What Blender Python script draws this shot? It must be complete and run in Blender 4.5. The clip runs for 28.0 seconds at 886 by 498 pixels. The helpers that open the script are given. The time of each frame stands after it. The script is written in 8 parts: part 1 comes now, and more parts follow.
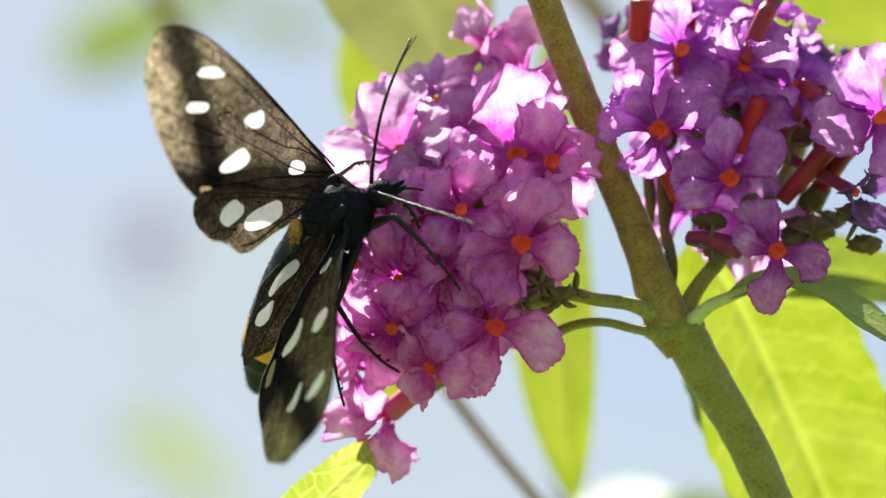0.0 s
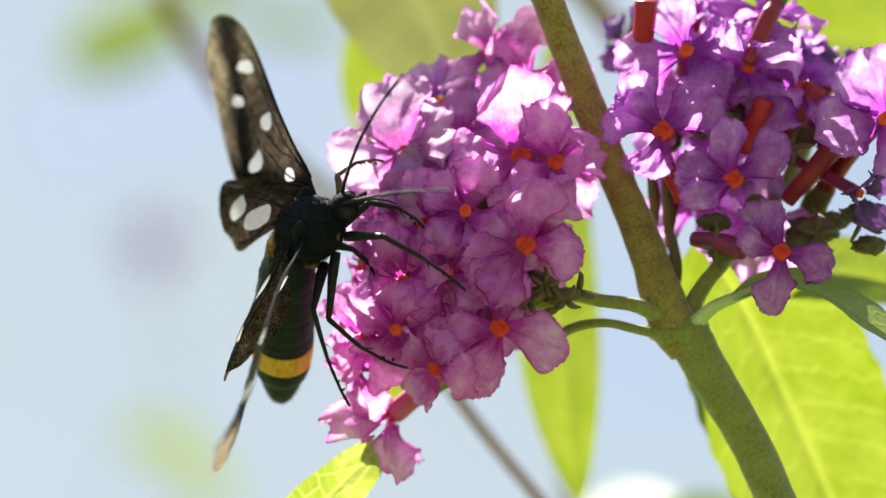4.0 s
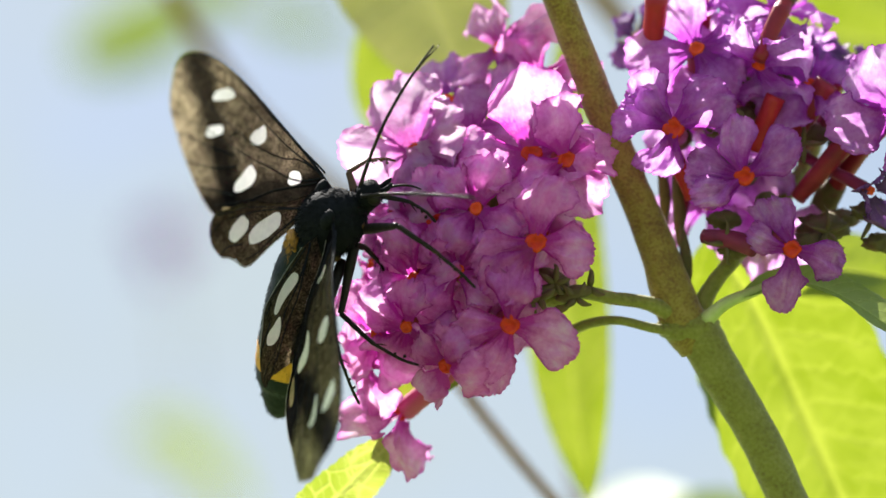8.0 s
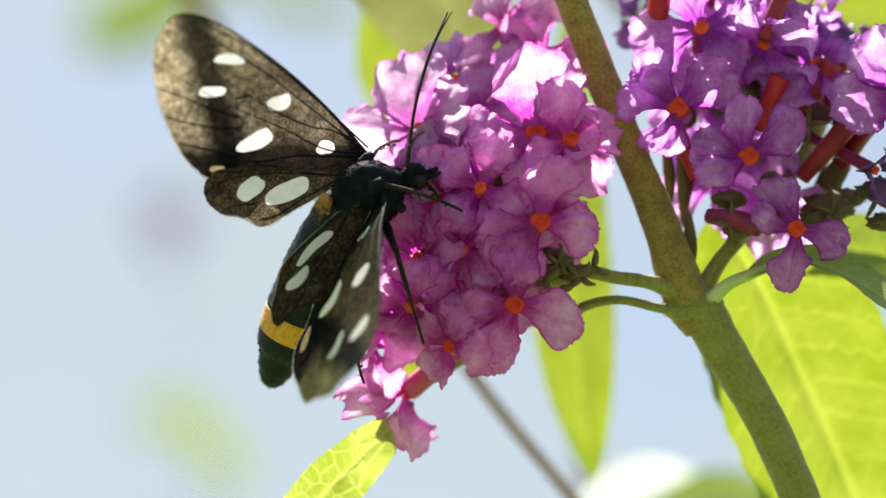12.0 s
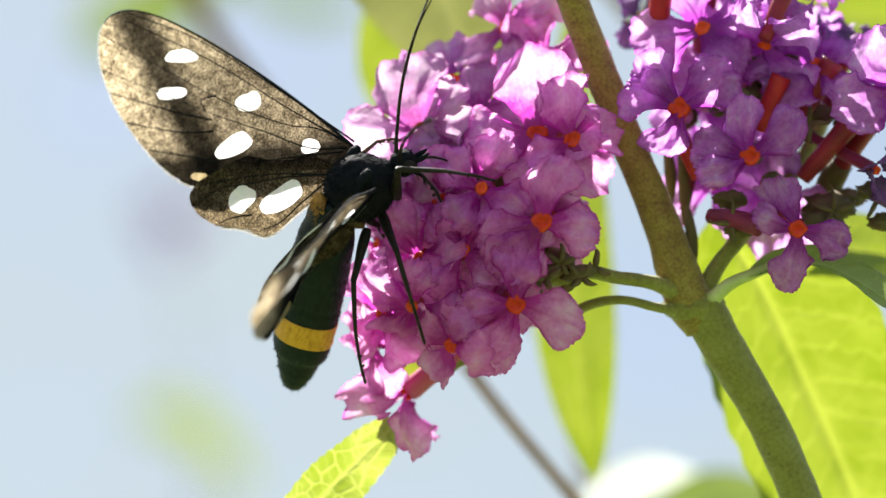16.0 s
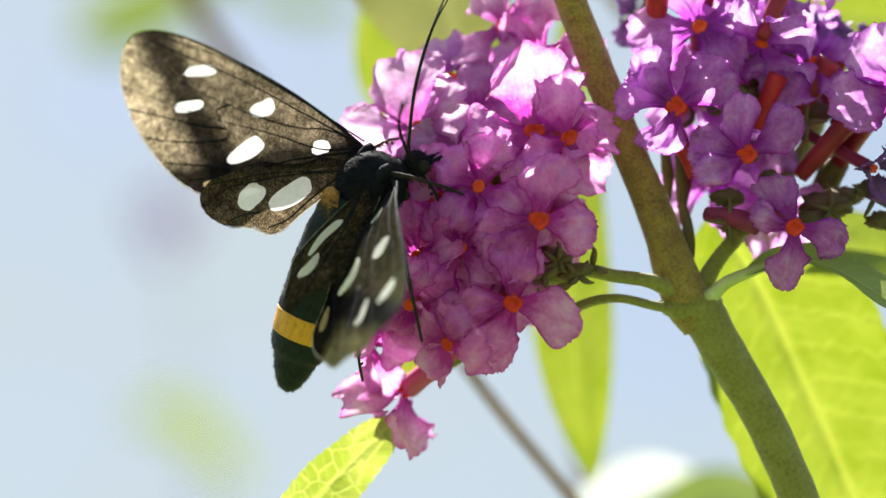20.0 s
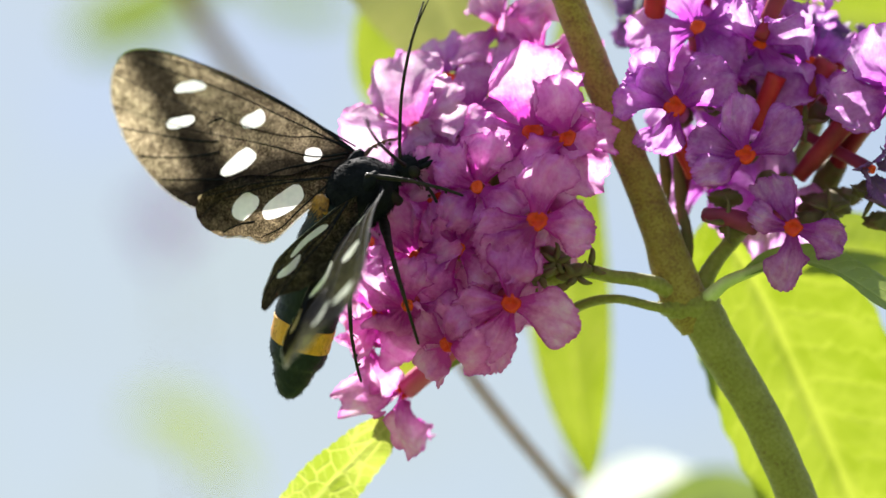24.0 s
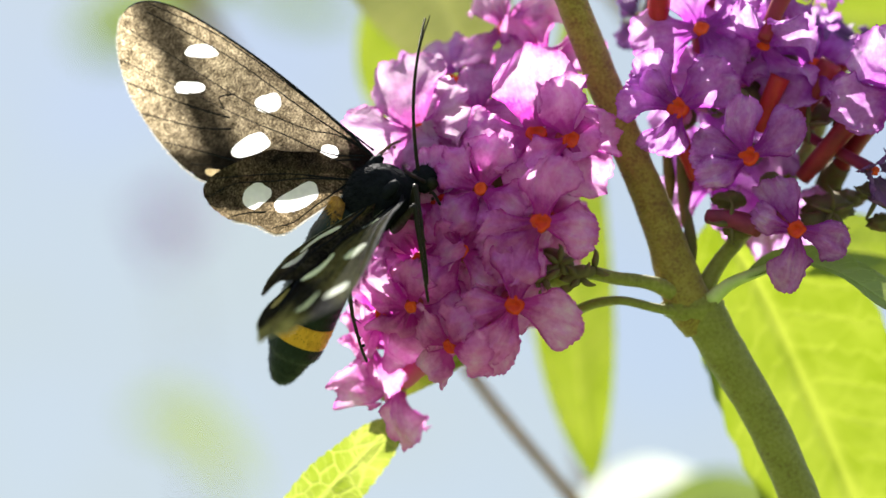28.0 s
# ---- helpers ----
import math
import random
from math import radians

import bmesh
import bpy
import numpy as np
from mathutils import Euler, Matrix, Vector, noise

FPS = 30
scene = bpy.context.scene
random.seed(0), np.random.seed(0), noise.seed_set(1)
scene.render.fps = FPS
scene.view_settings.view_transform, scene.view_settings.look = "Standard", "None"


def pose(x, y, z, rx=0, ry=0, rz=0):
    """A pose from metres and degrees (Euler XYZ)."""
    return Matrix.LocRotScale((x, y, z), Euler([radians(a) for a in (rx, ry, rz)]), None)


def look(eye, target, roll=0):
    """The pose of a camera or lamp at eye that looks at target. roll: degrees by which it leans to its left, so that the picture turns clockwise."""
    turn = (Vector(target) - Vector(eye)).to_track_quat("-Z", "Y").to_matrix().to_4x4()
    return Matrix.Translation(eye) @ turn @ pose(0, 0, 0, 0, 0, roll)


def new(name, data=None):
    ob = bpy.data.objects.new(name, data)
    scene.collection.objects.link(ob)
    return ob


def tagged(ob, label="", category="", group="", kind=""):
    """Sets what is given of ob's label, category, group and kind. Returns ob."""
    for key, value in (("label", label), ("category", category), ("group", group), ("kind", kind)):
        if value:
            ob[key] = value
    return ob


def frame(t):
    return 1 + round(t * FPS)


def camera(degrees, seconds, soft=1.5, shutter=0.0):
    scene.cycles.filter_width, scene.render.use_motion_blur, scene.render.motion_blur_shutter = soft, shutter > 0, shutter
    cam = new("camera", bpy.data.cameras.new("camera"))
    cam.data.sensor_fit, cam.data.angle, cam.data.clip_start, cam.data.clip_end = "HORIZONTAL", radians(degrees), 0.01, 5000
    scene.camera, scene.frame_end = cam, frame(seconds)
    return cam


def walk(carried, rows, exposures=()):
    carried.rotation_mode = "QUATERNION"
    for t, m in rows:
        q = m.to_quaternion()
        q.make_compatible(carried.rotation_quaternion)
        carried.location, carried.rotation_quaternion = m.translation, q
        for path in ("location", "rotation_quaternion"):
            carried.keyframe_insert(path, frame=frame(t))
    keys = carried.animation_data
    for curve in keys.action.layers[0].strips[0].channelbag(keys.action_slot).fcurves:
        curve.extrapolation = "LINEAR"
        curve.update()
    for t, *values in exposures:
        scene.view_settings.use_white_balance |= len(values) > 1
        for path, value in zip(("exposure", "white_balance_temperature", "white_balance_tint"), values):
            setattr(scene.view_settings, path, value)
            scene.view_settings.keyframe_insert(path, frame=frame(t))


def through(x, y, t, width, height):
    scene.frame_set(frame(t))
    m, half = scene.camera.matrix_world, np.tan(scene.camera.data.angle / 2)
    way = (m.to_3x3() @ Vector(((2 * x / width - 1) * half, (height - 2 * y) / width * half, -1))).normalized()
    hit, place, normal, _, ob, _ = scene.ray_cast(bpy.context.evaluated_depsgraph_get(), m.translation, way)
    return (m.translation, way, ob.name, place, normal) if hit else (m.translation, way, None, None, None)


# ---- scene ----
# A nine-spotted moth on a butterfly-bush flower, close up. Metres; the "stage" is a frame
# leaned back by 15 degrees with its origin in the flower head, laid out in millimetres.
STAGE = pose(0, 0, 1.3, 105, 0, 0)
EYE = STAGE @ Vector((0, 0, 0.228))

cam = camera(14, 28.0, soft=1.5)
cam.data.dof.use_dof = True
cam.data.dof.focus_distance = 0.2235
cam.data.dof.aperture_fstop = 21.0


def aim(across, down):
    """The camera's pose at its place, turned by that many milliradians to the left and up."""
    turn = Euler((down / 1000, across / 1000, 0)).to_matrix().to_4x4()
    return Matrix.Translation(EYE) @ STAGE.to_3x3().to_4x4() @ turn


walk(cam, [
    (0, aim(-4.54, 6.58)), (0.5, aim(-4.07, 6.89)), (1, aim(-3.29, 7.67)), (1.5, aim(-2.82, 7.05)), (2, aim(-3.13, 6.89)),
    (2.5, aim(-3.13, 6.89)), (3, aim(-3.13, 6.58)), (3.5, aim(-3.60, 6.89)), (5.5, aim(-1.41, 6.58)), (6, aim(-1.10, 6.58)),
    (6.5, aim(-1.41, 6.42)), (7, aim(-1.57, 6.11)), (7.5, aim(-1.41, 6.11)), (8, aim(-0.47, 6.11)), (8.5, aim(-0.47, 4.70)),
    (9, aim(-0.47, 1.57)), (9.5, aim(-0.47, 0.00)), (10, aim(-0.47, -0.47)), (10.5, aim(0.00, 0.00)), (11, aim(0.78, 0.16)),
    (11.5, aim(1.10, 0.47)), (12, aim(0.78, 0.47)), (12.5, aim(0.47, 0.47)), (14.5, aim(-0.47, 0.47)), (15, aim(0.31, 0.16)),
    (15.5, aim(0.78, 0.47)), (16, aim(1.10, 0.47)), (16.5, aim(0.31, 0.16)), (17, aim(0.00, 0.16)), (17.5, aim(-0.16, 0.16)),
    (18, aim(0.00, 0.00)), (18.5, aim(0.00, 0.00)), (19, aim(0.00, 0.00)), (19.5, aim(0.00, 0.00)), (20, aim(0.31, 0.00)),
    (20.5, aim(0.31, 0.16)), (21, aim(0.31, 0.16)), (21.5, aim(0.31, 0.16)), (23.5, aim(0.00, 0.16)), (24, aim(-0.16, 0.16)),
    (24.5, aim(0.31, 0.47)), (25, aim(0.78, 0.47)), (25.5, aim(1.25, 0.63)), (26, aim(1.25, 0.63)), (26.5, aim(1.10, 0.63)),
    (27, aim(0.78, 0.63)), (27.5, aim(0.78, 0.94)), (28, aim(0.78, 0.63)),
], [(0, 1.66, 6430, 10), (28, 1.66, 6430, 10)])

# ---- world and sun ----
world = bpy.data.worlds.new("sky")
scene.world = world
world.use_nodes = True
wn = world.node_tree.nodes
sky = wn.new("ShaderNodeTexSky")
sky.sky_type = "NISHITA"
sky.sun_disc = False
sky.sun_elevation = radians(56)
sky.sun_rotation = radians(-24)
sky.air_density, sky.dust_density, sky.ozone_density = 1.0, 2.0, 1.0
# thin high cloud over the blue
wtc = wn.new("ShaderNodeTexCoord")
cloud = wn.new("ShaderNodeTexNoise")
cloud.inputs["Scale"].default_value, cloud.inputs["Detail"].default_value = 15.0, 2.0
world.node_tree.links.new(wtc.outputs["Generated"], cloud.inputs["Vector"])
veil = wn.new("ShaderNodeValToRGB")
veil.color_ramp.elements[0].position, veil.color_ramp.elements[0].color = 0.40, (0.2, 0.2, 0.2, 1)
veil.color_ramp.elements[1].position, veil.color_ramp.elements[1].color = 0.62, (0.95, 0.95, 0.95, 1)
world.node_tree.links.new(cloud.outputs[0], veil.inputs[0])
haze = wn.new("ShaderNodeMixRGB")
haze.inputs[2].default_value = (5.0, 5.75, 6.05, 1)
world.node_tree.links.new(veil.outputs[0], haze.inputs[0])
world.node_tree.links.new(sky.outputs[0], haze.inputs[1])
world.node_tree.links.new(haze.outputs[0], wn["Background"].inputs[0])
wn["Background"].inputs[1].default_value = 0.040
sun = new("sun", bpy.data.lights.new("sun", "SUN"))
sun.data.energy = 5.0
sun.data.angle = radians(0.53)
sun.data.color = (1.0, 0.95, 0.86)
# elevation 56 degrees, beyond the flower and a little to the left
SUN_EL, SUN_AZ = radians(56), radians(24)
SUN_TO = Vector((-math.sin(SUN_AZ) * math.cos(SUN_EL), math.cos(SUN_AZ) * math.cos(SUN_EL), math.sin(SUN_EL)))
sun.matrix_world = look(SUN_TO * 20, (0, 0, 0))


# ---- materials ----
def material(name):
    m = bpy.data.materials.new(name)
    m.use_nodes = True
    m.node_tree.nodes.clear()
    return m, m.node_tree.nodes, m.node_tree.links


def ramp(nodes, stops):
    r = nodes.new("ShaderNodeValToRGB")
    e = r.color_ramp.elements
    while len(e) < len(stops):
        e.new(0.5)
    for el, (p, c) in zip(e, stops):
        el.position, el.color = p, (*c, 1)
    return r


def noise_node(nodes, links, scale, detail=4.0, coord="Object", stretch=(1, 1, 1)):
    tc = nodes.new("ShaderNodeTexCoord")
    mp = nodes.new("ShaderNodeMapping")
    mp.inputs["Scale"].default_value = stretch
    links.new(tc.outputs[coord], mp.inputs[0])
    n = nodes.new("ShaderNodeTexNoise")
    n.inputs["Scale"].default_value, n.inputs["Detail"].default_value = scale, detail
    links.new(mp.outputs[0], n.inputs["Vector"])
    return n


def bump_node(nodes, links, height, strength, distance):
    b = nodes.new("ShaderNodeBump")
    b.inputs["Strength"].default_value, b.inputs["Distance"].default_value = strength, distance
    links.new(height, b.inputs["Height"])
    return b


def thin_sheet(nodes, links, color, through_color, share, bump, gloss, rough, clear=0.0):
    """A thin leaf-like sheet: part of the light comes back, part goes through."""
    d = nodes.new("ShaderNodeBsdfDiffuse")
    t = nodes.new("ShaderNodeBsdfTranslucent")
    g = nodes.new("ShaderNodeBsdfGlossy")
    g.inputs["Roughness"].default_value = rough
    links.new(color, d.inputs["Color"])
    links.new(through_color, t.inputs["Color"])
    mix = nodes.new("ShaderNodeMixShader")
    mix.inputs[0].default_value = share
    links.new(d.outputs[0], mix.inputs[1])
    links.new(t.outputs[0], mix.inputs[2])
    if clear:
        see = nodes.new("ShaderNodeBsdfTransparent")
        links.new(through_color, see.inputs["Color"])
        both = nodes.new("ShaderNodeMixShader")
        both.inputs[0].default_value = clear
        links.new(t.outputs[0], both.inputs[1])
        links.new(see.outputs[0], both.inputs[2])
        links.new(both.outputs[0], mix.inputs[2])
    top = nodes.new("ShaderNodeMixShader")
    top.inputs[0].default_value = gloss
    links.new(mix.outputs[0], top.inputs[1])
    links.new(g.outputs[0], top.inputs[2])
    for s in (d, t, g):
        links.new(bump.outputs[0], s.inputs["Normal"])
    out = nodes.new("ShaderNodeOutputMaterial")
    links.new(top.outputs[0], out.inputs[0])


def petal_material(name, dark, mid, pale, through, share=0.5):
    """Crumpled petal: mottled, paler in the middle of the lobe, deeper at the rim and throat."""
    m, n, l = material(name)

    def calc(op, a, b, c=None):
        k = n.new("ShaderNodeMath")
        k.operation = op
        for i, v in enumerate((a, b, c)):
            if v is None:
                continue
            if isinstance(v, (int, float)):
                k.inputs[i].default_value = v
            else:
                l.new(v, k.inputs[i])
        return k.outputs[0]

    fine = noise_node(n, l, 3400, 6)
    crumple = noise_node(n, l, 900, 4)
    veins = noise_node(n, l, 7, 3, "UV", (1.6, 0.35, 1))
    broad = noise_node(n, l, 720, 5)
    tc = n.new("ShaderNodeTexCoord")
    sep = n.new("ShaderNodeSeparateXYZ")
    l.new(tc.outputs["UV"], sep.inputs[0])
    rim = calc("MAXIMUM", calc("ABSOLUTE", sep.outputs[0], 0), sep.outputs[1])
    rim = calc("POWER", calc("MULTIPLY_ADD", broad.outputs[0], 0.10, calc("MULTIPLY_ADD", rim, 1.0, -0.05)), 14)
    throat = calc("POWER", calc("SUBTRACT", 1.0, calc("MINIMUM", sep.outputs[1], 1.0)), 2.5)
    # deep colour in the throat, paler and mottled towards the end of the lobe
    out_along = calc("SMOOTH_MIN", calc("MULTIPLY_ADD", sep.outputs[1], 0.27, 0.24), 0.44, 0.15)
    val = calc("MULTIPLY_ADD", broad.outputs[0], 0.42, calc("MULTIPLY_ADD", veins.outputs[0], 0.08, calc("ADD", out_along, -0.165)))
    val = calc("MULTIPLY_ADD", fine.outputs[0], 0.24, calc("ADD", val, -0.05))
    val = calc("MULTIPLY_ADD", rim, -0.20, calc("MULTIPLY_ADD", throat, -0.17, val))
    r = ramp(n, [(0.34, dark), (0.54, mid), (0.76, pale)])
    l.new(val, r.inputs[0])
    info = n.new("ShaderNodeObjectInfo")
    hsv = n.new("ShaderNodeHueSaturation")
    vary = n.new("ShaderNodeMapRange")
    vary.inputs["To Min"].default_value, vary.inputs["To Max"].default_value = 0.80, 1.06
    l.new(info.outputs["Random"], vary.inputs[0])
    l.new(vary.outputs[0], hsv.inputs["Value"])
    l.new(r.outputs[0], hsv.inputs["Color"])
    deep = ramp(n, [(0.34, through[0]), (0.54, through[1]), (0.74, through[2])])
    l.new(val, deep.inputs[0])
    rough = calc("MULTIPLY_ADD", crumple.outputs[0], 0.8, calc("MULTIPLY", fine.outputs[0], 0.25))
    b = bump_node(n, l, rough, 0.45, 0.0004)
    thin_sheet(n, l, hsv.outputs[0], deep.outputs[0], share, b, 0.025, 0.38)
    return m


PETAL = petal_material("petal_purple", (0.40, 0.018, 0.33), (0.79, 0.16, 0.75), (0.93, 0.51, 0.93), ((0.66, 0.07, 0.54), (0.86, 0.46, 0.79), (0.97, 0.87, 0.95)), 0.52)
PETAL_RIGHT = petal_material("petal_violet", (0.29, 0.018, 0.37), (0.52, 0.13, 0.62), (0.80, 0.56, 0.92), ((0.52, 0.08, 0.58), (0.74, 0.37, 0.82), (0.93, 0.80, 0.98)), 0.52)
PETAL_LILAC = petal_material("petal_lilac", (0.40, 0.05, 0.36), (0.68, 0.24, 0.66), (0.86, 0.58, 0.87), ((0.58, 0.14, 0.50), (0.78, 0.54, 0.76), (0.88, 0.80, 0.88)), 0.52)
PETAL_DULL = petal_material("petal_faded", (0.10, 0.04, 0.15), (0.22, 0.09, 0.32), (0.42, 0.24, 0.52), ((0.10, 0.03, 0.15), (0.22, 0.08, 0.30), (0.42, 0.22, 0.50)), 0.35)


def leaf_material(name, dark, mid, through_dark, through_pale, share=0.6, cells=480, mesh=0.55):
    m, n, l = material(name)
    uv = n.new("ShaderNodeTexCoord")
    sep = n.new("ShaderNodeSeparateXYZ")
    l.new(uv.outputs["UV"], sep.inputs[0])
    # side veins: slanted waves running out from the midrib
    ab = n.new("ShaderNodeMath")
    ab.operation = "ABSOLUTE"
    l.new(sep.outputs[1], ab.inputs[0])
    slant = n.new("ShaderNodeMath")
    slant.operation = "MULTIPLY_ADD"
    l.new(ab.outputs[0], slant.inputs[0])
    slant.inputs[1].default_value = -0.10
    l.new(sep.outputs[0], slant.inputs[2])
    wob = noise_node(n, l, 6, 2, "UV")
    add = n.new("ShaderNodeMath")
    add.operation = "MULTIPLY_ADD"
    l.new(wob.outputs[0], add.inputs[0])
    add.inputs[1].default_value = 0.05
    l.new(slant.outputs[0], add.inputs[2])
    sine = n.new("ShaderNodeMath")
    sine.operation = "SINE"
    freq = n.new("ShaderNodeMath")
    freq.operation = "MULTIPLY"
    freq.inputs[1].default_value = 95.0
    l.new(add.outputs[0], freq.inputs[0])
    l.new(freq.outputs[0], sine.inputs[0])
    side = ramp(n, [(0.80, (0, 0, 0)), (1.0, (1, 1, 1))])
    l.new(sine.outputs[0], side.inputs[0])
    rib = ramp(n, [(0.0, (1, 1, 1)), (0.07, (0.25, 0.25, 0.25)), (0.14, (0, 0, 0))])
    l.new(ab.outputs[0], rib.inputs[0])
    vor = n.new("ShaderNodeTexVoronoi")
    vor.feature = "DISTANCE_TO_EDGE"
    vor.inputs["Scale"].default_value = cells
    obj = n.new("ShaderNodeTexCoord")
    l.new(obj.outputs["Object"], vor.inputs["Vector"])
    net = ramp(n, [(0.0, (1, 1, 1)), (0.09, (0, 0, 0))])
    l.new(vor.outputs["Distance"], net.inputs[0])
    most = n.new("ShaderNodeMath")
    most.operation = "MAXIMUM"
    l.new(side.outputs[0], most.inputs[0])
    l.new(rib.outputs[0], most.inputs[1])
    veins = n.new("ShaderNodeMath")
    veins.operation = "MULTIPLY_ADD"
    l.new(net.outputs[0], veins.inputs[0])
    veins.inputs[1].default_value = mesh
    l.new(most.outputs[0], veins.inputs[2])
    blot = noise_node(n, l, 260, 4)
    val = n.new("ShaderNodeMath")
    val.operation = "MULTIPLY_ADD"
    l.new(veins.outputs[0], val.inputs[0])
    val.inputs[1].default_value = 0.22
    ribs = n.new("ShaderNodeMath")
    ribs.operation = "MULTIPLY_ADD"
    l.new(rib.outputs[0], ribs.inputs[0])
    ribs.inputs[1].default_value = 0.35
    l.new(blot.outputs[0], ribs.inputs[2])
    l.new(ribs.outputs[0], val.inputs[2])
    front = ramp(n, [(0.3, dark), (0.9, mid)])
    back = ramp(n, [(0.3, through_dark), (1.0, through_pale)])
    l.new(val.outputs[0], front.inputs[0])
    l.new(val.outputs[0], back.inputs[0])
    b = bump_node(n, l, val.outputs[0], 0.4, 0.0004)
    thin_sheet(n, l, front.outputs[0], back.outputs[0], share, b, 0.06, 0.4)
    return m


LEAF = leaf_material("leaf_lime", (0.09, 0.14, 0.02), (0.17, 0.24, 0.045), (0.14, 0.19, 0.004), (0.265, 0.305, 0.03), 0.66)
LEAF_NET = leaf_material("leaf_lime_netted", (0.09, 0.14, 0.02), (0.17, 0.24, 0.045), (0.16, 0.22, 0.005), (0.38, 0.42, 0.08), 0.66, 800, 2.0)
# olive tone: shade from an overlapping leaf, put into this leaf's colour
LEAF_OVERLAP_SHADE = leaf_material("leaf_overlap_shade", (0.18, 0.20, 0.09), (0.26, 0.28, 0.14), (0.12, 0.128, 0.03), (0.175, 0.18, 0.05), 0.65)
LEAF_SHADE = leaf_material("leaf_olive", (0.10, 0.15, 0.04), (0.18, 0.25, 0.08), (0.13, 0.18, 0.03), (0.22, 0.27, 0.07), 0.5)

LEAF_PALE = leaf_material("leaf_grey_green", (0.16, 0.20, 0.08), (0.24, 0.30, 0.12), (0.20, 0.25, 0.06), (0.30, 0.35, 0.11), 0.55)


def solid_material(name, stops, scale, rough=0.6, bump=0.3, depth=0.0003, detail=6.0, stretch=(1, 1, 1), spec=0.4, sheen=0.0):
    m, n, l = material(name)
    a = noise_node(n, l, scale, detail, stretch=stretch)
    c = noise_node(n, l, scale * 0.17, 3)
    mix = n.new("ShaderNodeMath")
    mix.operation = "MULTIPLY_ADD"
    l.new(a.outputs[0], mix.inputs[0])
    mix.inputs[1].default_value = 0.6
    half = n.new("ShaderNodeMath")
    half.operation = "MULTIPLY"
    half.inputs[1].default_value = 0.4
    l.new(c.outputs[0], half.inputs[0])
    l.new(half.outputs[0], mix.inputs[2])
    r = ramp(n, stops)
    l.new(mix.outputs[0], r.inputs[0])
    p = n.new("ShaderNodeBsdfPrincipled")
    l.new(r.outputs[0], p.inputs["Base Color"])
    p.inputs["Roughness"].default_value = rough
    p.inputs["Specular IOR Level"].default_value = spec
    p.inputs["Sheen Weight"].default_value = sheen
    b = bump_node(n, l, a.outputs[0], bump, depth)
    l.new(b.outputs[0], p.inputs["Normal"])
    out = n.new("ShaderNodeOutputMaterial")
    l.new(p.outputs[0], out.inputs[0])
    return m


STEM = solid_material("stem_green", [(0.30, (0.150, 0.105, 0.025)), (0.40, (0.200, 0.185, 0.030)), (0.54, (0.245, 0.235, 0.045)), (0.68, (0.300, 0.275, 0.075))], 4200, 0.62, 0.5, 0.0002, stretch=(1, 1, 0.35), sheen=0.3)
STEM_FAR = solid_material("stem_brown", [(0.3, (0.26, 0.13, 0.05)), (0.7, (0.40, 0.22, 0.10))], 700)
STEM_UPPER = solid_material("stem_brown_olive", [(0.34, (0.165, 0.075, 0.018)), (0.45, (0.235, 0.150, 0.026)), (0.55, (0.30, 0.220, 0.036)), (0.68, (0.36, 0.26, 0.06))], 5200, 0.62, 0.5, 0.0002, stretch=(1, 1, 0.35), sheen=0.3)
PETIOLE = solid_material("petiole_pale_green", [(0.3, (0.357, 0.441, 0.117)), (0.7, (0.609, 0.651, 0.293))], 1200, 0.5, 0.3, 0.0002)
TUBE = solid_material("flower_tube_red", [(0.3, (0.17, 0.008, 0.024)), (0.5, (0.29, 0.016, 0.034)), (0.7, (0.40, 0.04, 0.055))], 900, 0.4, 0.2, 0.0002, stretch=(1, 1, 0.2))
# brighter copy of the tube red; sun glowing through is put into the colour
TUBE_LIT = solid_material("flower_tube_red_sunlit", [(0.3, (0.30, 0.008, 0.014)), (0.5, (0.44, 0.014, 0.020)), (0.7, (0.55, 0.035, 0.035))], 900, 0.4, 0.2, 0.0002, stretch=(1, 1, 0.2))
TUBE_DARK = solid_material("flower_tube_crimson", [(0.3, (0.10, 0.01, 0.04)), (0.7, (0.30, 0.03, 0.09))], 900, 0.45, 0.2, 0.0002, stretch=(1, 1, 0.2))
CALYX = solid_material("calyx_green_brown", [(0.3, (0.07, 0.05, 0.025)), (0.5, (0.13, 0.10, 0.04)), (0.7, (0.16, 0.05, 0.06))], 1300, 0.6, 0.4, 0.0002)
EYE_ORANGE = solid_material("throat_orange", [(0.3, (0.40, 0.012, 0.003)), (0.55, (0.64, 0.026, 0.004)), (0.75, (0.80, 0.07, 0.008))], 1800, 0.45, 0.3, 0.0001)
THROAT_RED = solid_material('throat_red', [(0.3, (0.62, 0.03, 0.01)), (0.7, (0.88, 0.10, 0.01))], 1800, 0.5, 0.3, 0.0001)
TUBE_PINK = solid_material("flower_tube_pink", [(0.3, (0.34, 0.03, 0.11)), (0.5, (0.48, 0.06, 0.16)), (0.7, (0.56, 0.14, 0.24))], 900, 0.45, 0.2, 0.0002, stretch=(1, 1, 0.2))
BLACK = solid_material("moth_black", [(0.35, (0.007, 0.0075, 0.011)), (0.6, (0.013, 0.014, 0.019)), (0.75, (0.026, 0.026, 0.034))], 4000, 0.75, 0.6, 0.00012, spec=0.06)
GREENBLACK = solid_material("abdomen_black", [(0.35, (0.005, 0.009, 0.009)), (0.6, (0.010, 0.018, 0.018)), (0.75, (0.018, 0.031, 0.029))], 5000, 0.5, 0.6, 0.0001, stretch=(0.4, 1, 1), spec=0.18)
